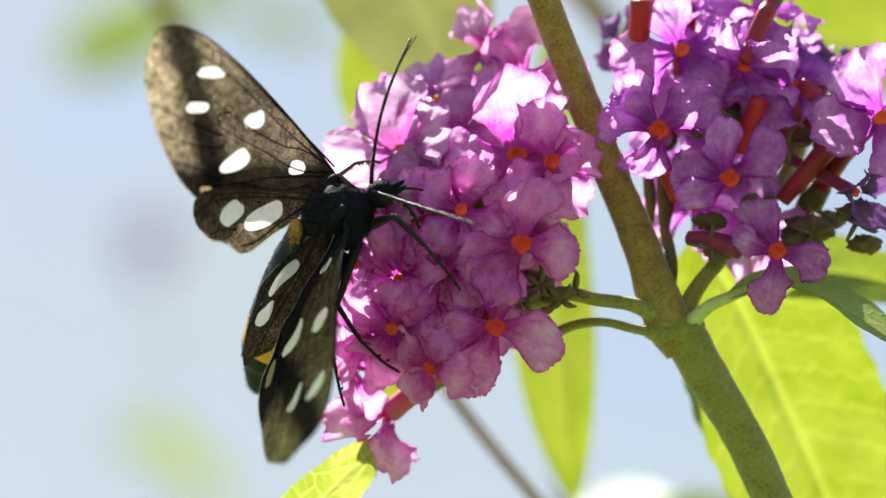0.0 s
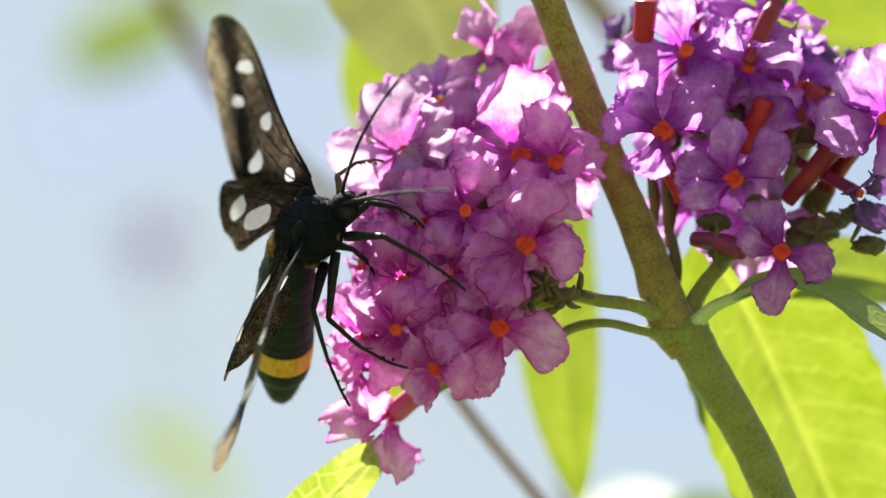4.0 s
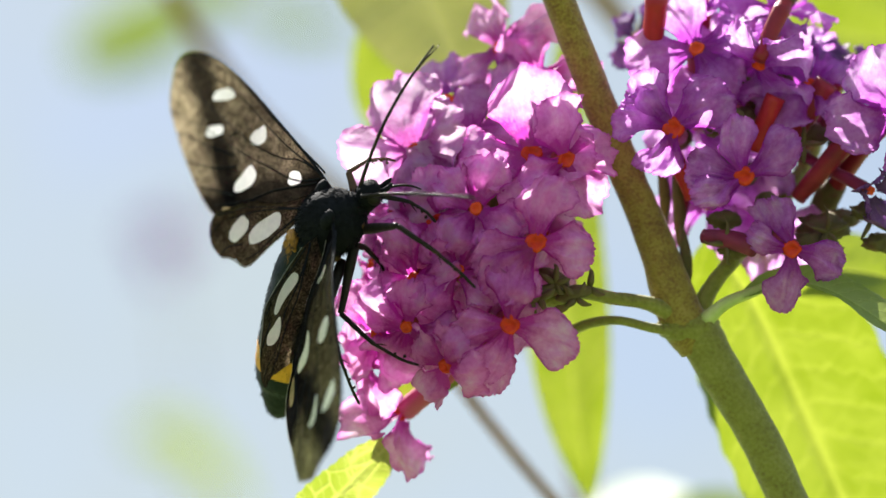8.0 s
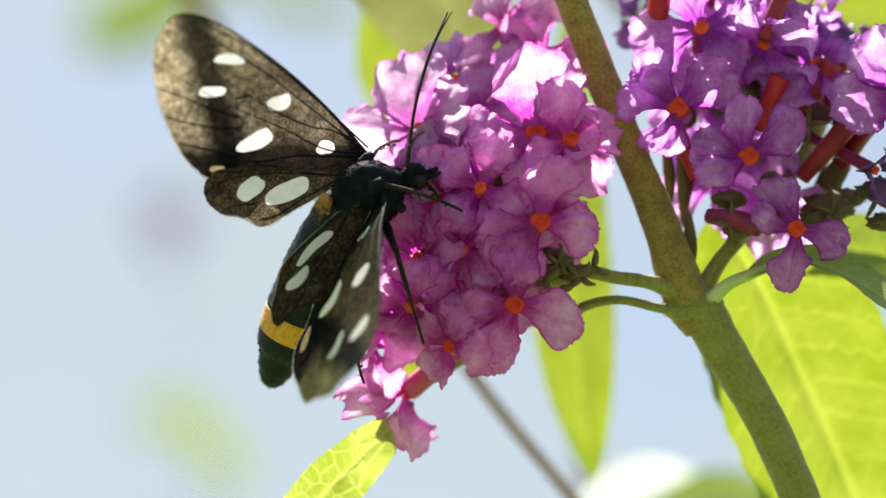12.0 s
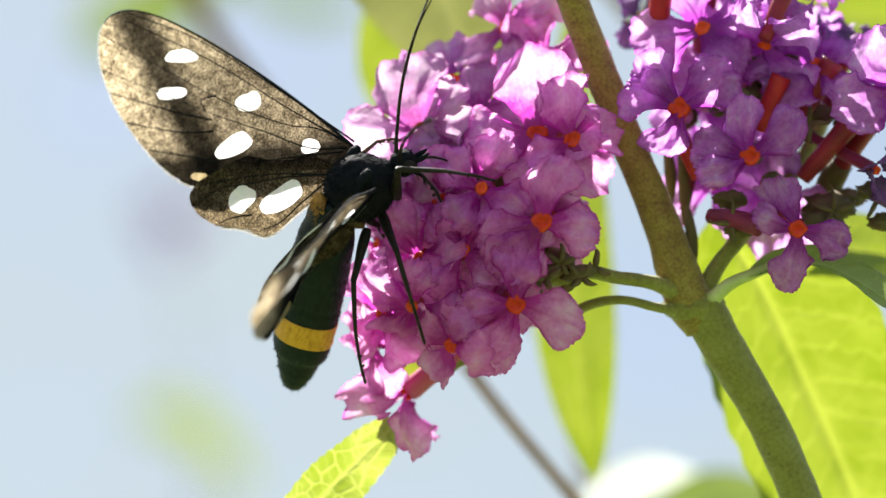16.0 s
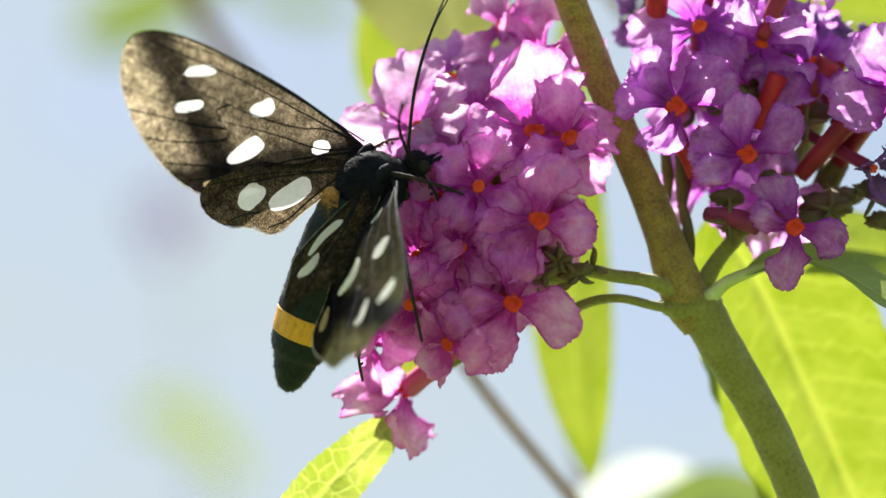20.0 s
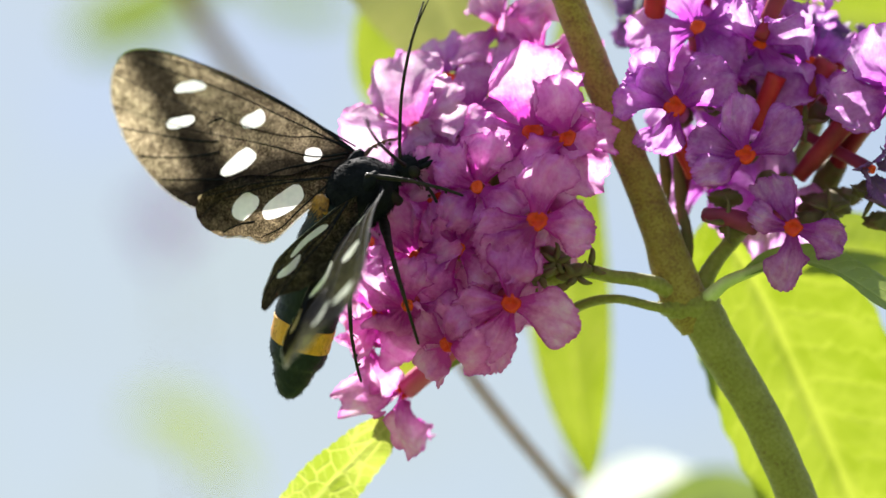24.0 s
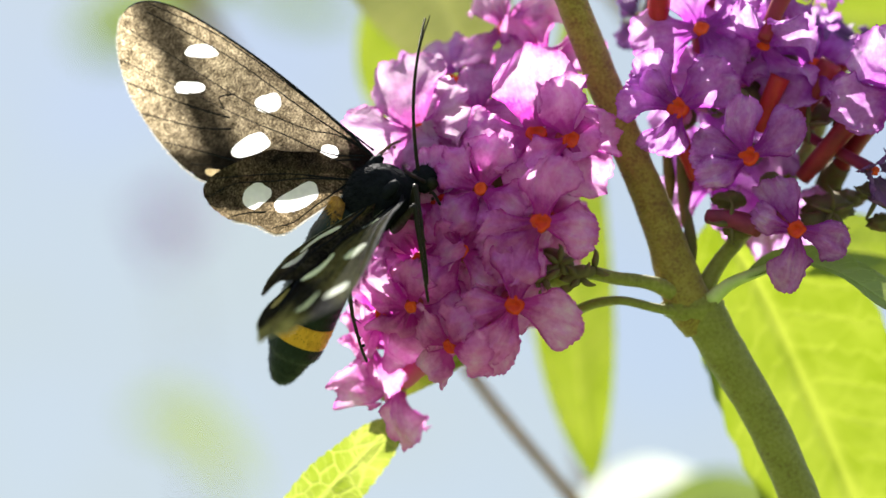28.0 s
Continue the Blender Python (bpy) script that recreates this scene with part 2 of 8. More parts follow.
YELLOW = solid_material("moth_yellow", [(0.3, (0.42, 0.17, 0.012)), (0.5, (0.68, 0.31, 0.025)), (0.7, (0.76, 0.39, 0.05))], 4000, 0.55, 0.6, 0.0001, stretch=(0.4, 1, 1))
ORANGE_HAIR = solid_material("moth_orange", [(0.36, (0.012, 0.008, 0.005)), (0.46, (0.26, 0.11, 0.01)), (0.64, (0.56, 0.28, 0.03))], 2600, 0.6)
LEG = solid_material("leg_black", [(0.35, (0.008, 0.007, 0.007)), (0.6, (0.02, 0.015, 0.012)), (0.75, (0.06, 0.035, 0.02))], 3000, 0.5, 0.5, 0.0001, spec=0.2)
LEG_BROWN = solid_material("leg_brown", [(0.35, (0.05, 0.025, 0.012)), (0.7, (0.16, 0.07, 0.025))], 3000, 0.4, 0.5, 0.0001)


def wing_material(name, shade_band):
    """Smoky scales that let light through; the forewing has shade painted in an oblique band, and a darker inner edge.
    """
    m, n, l = material(name)

    def calc(op, a, b, c=None):
        k = n.new("ShaderNodeMath")
        k.operation = op
        for i, v in enumerate((a, b, c)):
            if v is None:
                continue
            if isinstance(v, (int, float)):
                k.inputs[i].default_value = v
            else:
                l.new(v, k.inputs[i])
        return k.outputs[0]

    scales = noise_node(n, l, 9500, 6)
    grain = noise_node(n, l, 1900, 5)
    streak = noise_node(n, l, 420, 4, stretch=(2.4, 0.5, 1))
    val = calc("MULTIPLY_ADD", scales.outputs[0], 0.55, calc("MULTIPLY_ADD", grain.outputs[0], 0.28, calc("MULTIPLY_ADD", streak.outputs[0], 0.12, 0.06)))
    thr = ramp(n, [(0.38, (0.006, 0.0045, 0.003)), (0.46, (0.045, 0.034, 0.020)), (0.55, (0.132, 0.105, 0.068)), (0.66, (0.35, 0.29, 0.195))] if shade_band else
               [(0.38, (0.006, 0.0045, 0.003)), (0.47, (0.035, 0.026, 0.014)), (0.57, (0.12, 0.092, 0.054)), (0.68, (0.36, 0.28, 0.18))])
    l.new(val, thr.inputs[0])
    ref = ramp(n, [(0.4, (0.005, 0.005, 0.014)), (0.75, (0.024, 0.022, 0.046))])
    l.new(val, ref.inputs[0])
    tc = n.new("ShaderNodeTexCoord")
    sep = n.new("ShaderNodeSeparateXYZ")
    l.new(tc.outputs["Object"], sep.inputs[0])
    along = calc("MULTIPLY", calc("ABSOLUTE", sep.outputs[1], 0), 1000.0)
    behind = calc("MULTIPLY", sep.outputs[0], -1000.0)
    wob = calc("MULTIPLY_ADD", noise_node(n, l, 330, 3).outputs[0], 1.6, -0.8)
    if shade_band:
        # a soft shadow lying obliquely across the wing, put into the colour
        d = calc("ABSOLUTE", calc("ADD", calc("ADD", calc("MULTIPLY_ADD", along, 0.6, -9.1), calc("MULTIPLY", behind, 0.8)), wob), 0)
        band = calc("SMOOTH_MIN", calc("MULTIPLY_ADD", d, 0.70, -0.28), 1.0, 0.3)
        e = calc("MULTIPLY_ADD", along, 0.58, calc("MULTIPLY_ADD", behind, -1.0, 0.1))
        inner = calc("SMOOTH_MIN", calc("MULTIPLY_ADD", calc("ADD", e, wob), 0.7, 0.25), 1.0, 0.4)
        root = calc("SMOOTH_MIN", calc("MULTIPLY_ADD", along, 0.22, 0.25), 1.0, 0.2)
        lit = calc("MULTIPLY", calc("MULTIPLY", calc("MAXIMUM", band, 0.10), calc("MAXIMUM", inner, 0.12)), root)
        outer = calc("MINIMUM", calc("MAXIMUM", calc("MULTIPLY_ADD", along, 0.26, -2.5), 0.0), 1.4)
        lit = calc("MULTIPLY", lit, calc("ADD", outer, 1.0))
    else:
        lit = calc("MAXIMUM", calc("SMOOTH_MIN", calc("MULTIPLY_ADD", wob, 1.3, 0.95), 1.0, 0.3), 0.10)
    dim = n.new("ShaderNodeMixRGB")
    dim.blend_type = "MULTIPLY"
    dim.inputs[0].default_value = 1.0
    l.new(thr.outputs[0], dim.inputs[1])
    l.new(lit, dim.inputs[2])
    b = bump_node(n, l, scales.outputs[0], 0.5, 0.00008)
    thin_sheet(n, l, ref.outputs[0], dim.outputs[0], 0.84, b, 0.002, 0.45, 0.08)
    return m


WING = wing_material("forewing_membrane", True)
WING_HIND = wing_material("hindwing_membrane", False)


def window_material(name, dark, pale):
    m, n, l = material(name)
    a = noise_node(n, l, 2600, 4)
    r = ramp(n, [(0.3, dark), (0.7, pale)])
    l.new(a.outputs[0], r.inputs[0])
    b = bump_node(n, l, a.outputs[0], 0.3, 0.00006)
    thin_sheet(n, l, r.outputs[0], r.outputs[0], 0.72, b, 0.01, 0.3, 0.12)
    return m


WINDOW = window_material("wing_window", (0.86, 0.85, 0.87), (0.97, 0.96, 0.96))
WINDOW_GOLD = window_material("wing_window_golden", (0.24, 0.18, 0.09), (0.46, 0.36, 0.21))



# ---- builders ----
MM = 0.001


def mm(x, y, z=0.0):
    return Vector((x, y, z)) * MM


def part(name, bm, mat, parent, label="", at=None, smooth=True):
    me = bpy.data.meshes.new(name)
    bm.to_mesh(me)
    bm.free()
    if smooth:
        me.polygons.foreach_set("use_smooth", [True] * len(me.polygons))
    me.materials.append(mat)
    ob = new(name, me)
    ob.parent = parent
    if at is not None:
        ob.matrix_basis = at
    if label:
        tagged(ob, label)
    return ob


def thing(name, label, category, at=None, group="", kind=""):
    ob = new(name)
    ob.empty_display_size = 0.002
    if at is not None:
        ob.matrix_basis = at
    return tagged(ob, label, category, group, kind)


def spline(points, n):
    """Points on a smooth curve through the given ones; each is a Vector of 4: place and radius."""
    out = []
    p = [Vector(q) for q in points]
    p = [p[0] * 2 - p[1]] + p + [p[-1] * 2 - p[-2]]
    for i in range(1, len(p) - 2):
        for k in range(n):
            t = k / n
            a, b, c, d = p[i - 1], p[i], p[i + 1], p[i + 2]
            out.append(0.5 * (2 * b + (c - a) * t + (2 * a - 5 * b + 4 * c - d) * t * t + (3 * b - a - 3 * c + d) * t ** 3))
    out.append(p[-2])
    return out


def rod(points, sides=12, steps=6, rough=0.0, bm=None, seed=0.0):
    """A round rod along (x, y, z, radius) in millimetres."""
    bm = bm or bmesh.new()
    path = spline(points, steps)
    rings = []
    up = Vector((0.3, 0.2, 0.93))
    for i, p in enumerate(path):
        a, b = path[max(0, i - 1)], path[min(len(path) - 1, i + 1)]
        d = (b - a).to_3d().normalized()
        s = d.cross(up)
        if s.length < 0.1:
            s = d.cross(Vector((1, 0, 0)))
        s.normalize()
        u = s.cross(d)
        ring = []
        for k in range(sides):
            f = 2 * math.pi * k / sides
            off = s * math.cos(f) + u * math.sin(f)
            r = max(p[3], 0.01)
            r *= 1 + rough * noise.noise(Vector((p[0] * 0.7 + off.x * 1.3 + seed, p[1] * 0.7 + off.y * 1.3, p[2] * 0.7 + off.z * 1.3)))
            ring.append(bm.verts.new((p.to_3d() + off * r) * MM))
        rings.append(ring)
    for a, b in zip(rings, rings[1:]):
        for k in range(sides):
            bm.faces.new((a[k], a[(k + 1) % sides], b[(k + 1) % sides], b[k]))
    bm.faces.new(rings[0][::-1])
    bm.faces.new(rings[-1])
    return bm


def ball(center, radii, sub=3, rough=0.0, freq=1.0, turn=None):
    bm = bmesh.new()
    bmesh.ops.create_icosphere(bm, subdivisions=sub, radius=1.0)
    for v in bm.verts:
        c = v.co.copy()
        k = 1 + rough * noise.noise(c * freq * 2.3)
        p = Vector((c.x * radii[0], c.y * radii[1], c.z * radii[2])) * k
        if turn:
            p = turn @ p
        v.co = (p + Vector(center)) * MM
    return bm


def frame_of(at, face, roll):
    """A pose whose z axis points along face, turned about it by roll degrees."""
    z = Vector(face).normalized()
    ref = Vector((0, 1, 0)) if abs(z.y) < 0.95 else Vector((1, 0, 0))
    x = ref.cross(z).normalized()
    y = z.cross(x)
    m = Matrix((x, y, z)).transposed().to_4x4()
    return Matrix.Translation(mm(*at)) @ m @ pose(0, 0, 0, 0, 0, roll)


def petal_mesh(length, width, lift, curl, ruffle, seed, side=0.0, twist=0.0):
    """A ruffled lobe growing along +x from the throat; z is the flower's face side."""
    bm = bmesh.new()
    uvl = bm.loops.layers.uv.new("UVMap")
    nu, nv = 34, 49
    grid = []
    ang, r, z = math.radians(lift), 0.40, 0.0
    o = seed * 7.31
    cup = noise.noise(Vector((o, 1.3, 2.1)))
    for i in range(nu):
        u = i / (nu - 1)
        if i:
            ang = math.radians(lift - curl * u * u * 1.2)
            r += length / (nu - 1) * math.cos(ang)
            z += length / (nu - 1) * math.sin(ang)
        # widest past the middle
        w = width / 2 * (0.27 + 0.73 * math.sin(min(1.0, u / 0.74) * math.pi / 2) ** 1.5)
        row = []
        for j in range(nv):
            v = 2 * j / (nv - 1) - 1
            edge = abs(v)
            # rounded end with blunt shoulders, uneven from lobe to lobe
            back = length * (0.40 + 0.10 * cup) * edge ** 2.6 * max(0.0, (u - 0.35) / 0.65)
            notch = length * 0.07 * max(0.0, noise.noise(Vector((v * 2.2 + o, seed, 7)))) * max(0.0, (u - 0.6) / 0.4)
            rim = max(0.0, max(u - 0.70, edge - 0.70) / 0.30)
            teeth = rim * (0.09 * noise.noise(Vector((v * 6.0 + o, u * 7.0, seed))) + 0.085 * rim * (abs(math.sin(math.pi * j / 4 + noise.noise(Vector((v * 4, o, 2))) * 2)) * (u > 0.7) + abs(math.sin(math.pi * i / 3 + o)) * (edge > 0.8) - 0.6) + 0.05 * noise.noise(Vector((v * 19.0 + o, u * 19.0, seed + 5))))
            soft = rim * rim
            crinkle = ruffle * (1.05 * noise.noise(Vector((u * 1.9 + o, v * 1.6, seed))) * (0.15 + 0.85 * u)
                                + 0.30 * noise.noise(Vector((u * 3.0 + o, v * 3.6, seed + 9))) * (0.25 + u)
                                + 0.60 * math.sin(v * 3.6 + o + u * 2.5) * edge ** 2 * u
                                + 0.34 * soft * math.sin(v * 8.5 + u * 7 + o)
                                + 0.20 * soft * noise.noise(Vector((u * 8 + o, v * 9, seed + 2))))
            x = r - (back + notch) * math.cos(ang) + teeth * 1.2
            y = v * w * (1 + 0.16 * noise.noise(Vector((u * 3.2, o, v * 1.5 + 4)))) + side * u * u + teeth * v
            zz = z - (back + notch) * math.sin(ang) + crinkle + (cup * 0.20 - 0.12) * length * v * v * u - 0.20 * length * max(0.0, edge - 0.6) * u + 0.12 * noise.noise(Vector((x * 1.1 + o, y * 1.1, seed + 3)))
            zz += math.tan(math.radians(twist)) * y * u - 0.10 * length * math.exp(-(v * 5) ** 2) * u * (1 - u) - 0.22 * edge ** 2 * (1 - u)
            row.append(bm.verts.new((x * MM, y * MM, zz * MM)))
        grid.append(row)
    for i in range(nu - 1):
        for j in range(nv - 1):
            f = bm.faces.new((grid[i][j], grid[i + 1][j], grid[i + 1][j + 1], grid[i][j + 1]))
            for lp, (p, q) in zip(f.loops, ((i, j), (i + 1, j), (i + 1, j + 1), (i, j + 1))):
                lp[uvl].uv = (2 * q / (nv - 1) - 1, p / (nu - 1))
    return bm


def throat_mesh(size, seed):
    """The swollen rim of the throat, a shallow cup with a darker hole in it."""
    bm = bmesh.new()
    rings = []
    for r, z in ((0.72, -0.22), (0.66, 0.02), (0.55, 0.10), (0.43, 0.08), (0.32, 0.01), (0.20, -0.10), (0.04, -0.16)):
        ring = []
        for k in range(20):
            f = 2 * math.pi * k / 20
            q = r * size * (1 + 0.16 * noise.noise(Vector((math.cos(f) * 1.3 + seed, math.sin(f) * 1.3, r))) + 0.07 * math.cos(4 * f))
            ring.append(bm.verts.new((q * math.cos(f) * MM, q * math.sin(f) * 0.93 * MM, (z * size + 0.05 * noise.noise(Vector((math.cos(f) * 2, math.sin(f) * 2, seed)))) * MM)))
        rings.append(ring)
    for a, b in zip(rings, rings[1:]):
        for k in range(20):
            bm.faces.new((a[k], a[(k + 1) % 20], b[(k + 1) % 20], b[k]))
    bm.faces.new(rings[-1])
    return bm


FLOWER_COUNT = [0]


def flower(parent, at, face, roll, size=1.0, lift=12, curl=35, ruffle=1.0, tube=8.0, bend=(0, 0), petal=None, tube_mat=None, lobes=(1, 1, 1, 1), spread=(0, 0, 0, 0), label="", eye=0.45, wide=1.0):
    """One floret: a slender tube, a leafy calyx, four ruffled lobes and an orange throat."""
    FLOWER_COUNT[0] += 1
    seed = FLOWER_COUNT[0]
    rnd = random.Random(seed)
    petal = petal or PETAL
    m = frame_of(at, face, roll)
    bx, by = bend
    body = rod([(0, 0, -0.45, 0.64 * size), (0, 0, -1.1, 0.68 * size), (bx * 0.25, by * 0.25, -tube * 0.45, 0.62 * size), (bx, by, -tube, 0.48 * size)], 12, 4, 0.10, seed=seed)
    fl = part("flower", body, tube_mat or TUBE, parent, label or "purple four-lobed floret with an orange throat", m)
    for k in range(4):
        if not lobes[k]:
            continue
        s = size * rnd.uniform(0.88, 1.12) * lobes[k]
        bm = petal_mesh(3.75 * s, 3.75 * s * wide, lift + rnd.uniform(-16, 16), curl + rnd.uniform(-20, 32), ruffle * size, seed + k * 0.37, rnd.uniform(-0.7, 0.7), rnd.uniform(-16, 16))
        part("petal", bm, petal, fl, at=pose(0, 0, 0.06 * MM * (k % 2), 0, 0, 90 * k + spread[k] + rnd.uniform(-12, 12)))
    part("throat", throat_mesh(size * (0.55 + 0.40 * eye), seed), EYE_ORANGE if eye > 0.8 else THROAT_RED, fl, "swollen orange throat")
    cal = rod([(bx * 0.72, by * 0.72, -tube * 0.80, 0.66 * size), (bx * 0.9, by * 0.9, -tube * 0.93, 0.80 * size), (bx * 1.05, by * 1.05, -tube * 1.08, 0.45 * size)], 10, 3, 0.25, seed=seed + 3)
    part("calyx", cal, CALYX, fl)
    return fl


def leaf_mesh(points, normal, width, fold=0.25, wave=0.5, teeth=0.0, seed=0.0, nu=40, nv=13, shape=0.9, hole=None):
    """A lance-shaped blade along a spine of (x, y, z) points; normal is the side it shows."""
    bm = bmesh.new()
    uvl = bm.loops.layers.uv.new("UVMap")
    path = spline([(*p, 0) for p in points], max(2, nu // (len(points) - 1)))
    n = len(path)
    grid = []
    nrm = Vector(normal).normalized()
    for i, p in enumerate(path):
        u = i / (n - 1)
        d = (path[min(n - 1, i + 1)] - path[max(0, i - 1)]).to_3d().normalized()
        s = d.cross(nrm).normalized()
        up = s.cross(d)
        w = width / 2 * (math.sin(math.pi * min(1, u ** 0.8) ** 1.0) ** shape * 0.98 + 0.02)
        row = []
        for j in range(nv):
            v = 2 * j / (nv - 1) - 1
            t = 1 + teeth * abs(v) ** 4 * math.sin(u * 95 + seed)
            lift = fold * abs(v) * w + wave * noise.noise(Vector((u * 5 + seed, v * 1.2, seed))) * abs(v)
            rib = -0.06 * w * max(0, 1 - abs(v) * 7)
            row.append(bm.verts.new((p.to_3d() + s * (v * w * t) + up * (lift + rib)) * MM))
        grid.append(row)
    for i in range(n - 1):
        for j in range(nv - 1):
            if hole and ((grid[i][j].co + grid[i + 1][j + 1].co) / 2 / MM - Vector(hole[:3])).length < hole[3]:
                continue
            f = bm.faces.new((grid[i][j], grid[i + 1][j], grid[i + 1][j + 1], grid[i][j + 1]))
            for lp, (a, b) in zip(f.loops, ((i, j), (i + 1, j), (i + 1, j + 1), (i, j + 1))):
                lp[uvl].uv = (a / (n - 1), 2 * b / (nv - 1) - 1)
    return bm

# ---- ground ----
def ground():
    bm = bmesh.new()
    bmesh.ops.create_grid(bm, x_segments=40, y_segments=40, size=400)
    for v in bm.verts:
        near = math.hypot(v.co.x, v.co.y)
        v.co.z = -0.02 + 0.02 * noise.noise(v.co * 0.1) * min(1, near / 20)
    m = solid_material("meadow", [(0.35, (0.05, 0.08, 0.02)), (0.55, (0.10, 0.15, 0.04)), (0.7, (0.17, 0.16, 0.07))], 3.0, 0.9, 0.6, 0.05)
    g = part("ground", bm, m, None)
    tagged(g, "mown green meadow grass with dry patches", "ground", kind="structure")


ground()


# ---- the flowering branch ----
BRANCH = thing("buddleia_branch", "green butterfly-bush branch with purple flower heads", "flowering branch", STAGE)
part("stem", rod([(15.50, -2.64, 0, 0.9), (16.36, -4.07, 0, 1.4), (17.21, -5.68, 0, 1.38), (18.85, -8.40, 0, 1.30), (20.45, -11.25, 0, 1.27), (22.20, -15.20, 0, 1.27), (23.75, -19.25, 0, 1.28)], 24, 10, 0.05), STEM, BRANCH, "green woody main stem with brown speckles")
part("stem", rod([(23.70, -19.07, 0, 1.2), (34, -60, 13, 1.9), (52, -300, 75, 2.5), (62, -800, 210, 4), (66, -1265, 335, 6)], 16, 6, 0.07), STEM, BRANCH, "woody lower stem down to the ground")
part("stem", rod([(16.14, -5.14, 0, 1.0), (15.71, -3.89, 0, 1.45), (14.86, -2.11, 0, 1.45), (13.53, 1.83, -0.5, 1.16), (11.77, 6.13, -1, 1.1), (9.95, 10.78, -0.6, 1.05), (7.98, 15.72, 0.5, 1.0), (6.23, 20.21, 2, 1.0), (5.15, 27.17, 3, 0.8)], 20, 10, 0.07, seed=4), STEM_UPPER, BRANCH, "olive upper stem rising between the flower heads")
part("node_collar", ball((15.64, -3.54, 0), (2.0, 1.25, 1.6), 3, 0.16, 1.3), STEM, BRANCH)
part("side_stem", rod([(15.00, -2.89, 0.6, 0.63), (13.00, -2.02, 1.2, 0.46), (10.68, -1.67, 1.5, 0.41), (8.72, -1.31, 1.6, 0.46), (6.78, -1.74, 1.5, 0.52), (4.68, -0.32, 0, 0.52), (2.38, 1.48, -2, 0.44), (-0.87, 2.21, -3, 0.37)], 14, 6, 0.16, seed=7), STEM, BRANCH, "thin grey-green stalk of the flower head")
part("side_stem", rod([(16.14, -2.83, -0.4, 0.67), (17.12, -1.04, -0.6, 0.55), (18.51, 0.75, -1, 0.52), (21.30, 3.67, -4, 0.52), (24.15, 7.77, -7, 0.52), (25.36, 11.87, -8, 0.44)], 14, 6, 0.16, seed=8), STEM, BRANCH, "thin grey-green stalk of the flower head")
part("petiole", rod([(14.98, -3.81, 0.8, 0.44), (13.36, -3.59, 1.2, 0.31), (10.89, -3.10, 0.8, 0.30), (8.82, -3.55, -1, 0.33), (6.40, -5.05, -4, 0.30)], 12, 6, 0.1), STEM, BRANCH)
part("petiole", rod([(16.58, -3.17, 0.8, 0.52), (17.81, -2.10, 1, 0.41), (19.41, -1.39, 1, 0.33), (21.73, -0.53, 1, 0.30)], 12, 6, 0.1), PETIOLE, BRANCH)
for bx, by, bz, bl in ((15.17, 4.00, -2, 2.6), (15.57, 0.75, -1, 2.2), (14.33, 5.10, -3, 2.0)):
    part("bract", rod([(bx, by - 2.5, bz, 0.12), (bx, by - 0.5, bz, 0.42), (bx - 0.2, by + bl * 0.6, bz, 0.3), (bx - 0.4, by + bl, bz, 0.05)], 8, 4), CALYX, BRANCH)
part("leaf", leaf_mesh([(18.70, -1.74, 1), (21.90, -0.68, 1), (24.64, -1.31, 2), (28.05, -3.49, 3), (32.70, -7.30, 5)], (-0.15, 0.93, 0.34), 3.6, 0.35, 0.4, 0.02, 3.0), LEAF_PALE, BRANCH, "grey-green leaf seen almost on edge")
part("leaf", leaf_mesh([(23.25, 0.04, -13), (26.27, 0.15, -13), (30.17, -0.42, -14), (35.63, -2.25, -15)], (-0.1, 0.5, 0.85), 5.2, 0.2, 0.4, 0.02, 5.0), LEAF, BRANCH, "bright lime leaf lit from behind")
part("leaf", leaf_mesh([(17.49, 2.26, -9), (20.82, -2.21, -11), (24.20, -9.02, -13), (27.63, -16.71, -15), (31.44, -27.32, -18), (33.25, -35.31, -20)], (0.12, 0.05, 1.0), 12.8, 0.12, 0.9, 0.015, 1.5, 120, 41, 0.6, (26.83, -13.40, -13.6, 0.62)), LEAF, BRANCH, "large translucent lime leaf with a pale midrib")
part("leaf", leaf_mesh([(-11.31, -19.78, -2), (-8.22, -16.01, -2.2), (-5.74, -13.50, -2.4), (-3.14, -10.85, -2.2)], (0.35, 0.05, 1.0), 4.0, 0.06, 0.5, 0.03, 2.2, 60, 21, 0.38), LEAF_NET, BRANCH, "bright lime leaf tip with netted veins")
part("leaf", leaf_mesh([(-4.2, -9.6, -4), (-2.4, -8.3, -4), (-0.4, -7.5, -4), (2.4, -6.3, -4)], (0.3, 0.3, 0.9), 1.9, 0.3, 0.1, 0.02, 7.0, 24, 9), LEAF, BRANCH, "small lime bract under the flowers")

# left flower head
L = lambda *a, **k: flower(BRANCH, *a, **k)
L((5.83, 1.77, 6.5), (0.10, 0.02, 1), 0, 1.02, 8, 30, spread=(-5, -2, 8, -38), eye=1.0, wide=0.92)
L((4.20, -3.33, 6.5), (0.05, -0.10, 1), 0, 1.0, 8, 34, spread=(-16, 0, 0, -14), eye=1.0, wide=0.84)
L((5.65, 7.33, 4), (-0.06, 0.30, 0.95), 6, 1.05, 4, 14, lobes=(0.98, 1.5, 0.98, 0.9), ruffle=0.6, eye=1.0, wide=1.1)
L((7.73, 6.93, 4.6), (0.45, -0.05, 0.9), 25, 0.95, 15, 30, eye=1.0)
L((0.21, -5.89, 5.5), (-0.62, -0.28, 0.73), -30, 0.82, 25, 75, ruffle=0.7, eye=1.0)
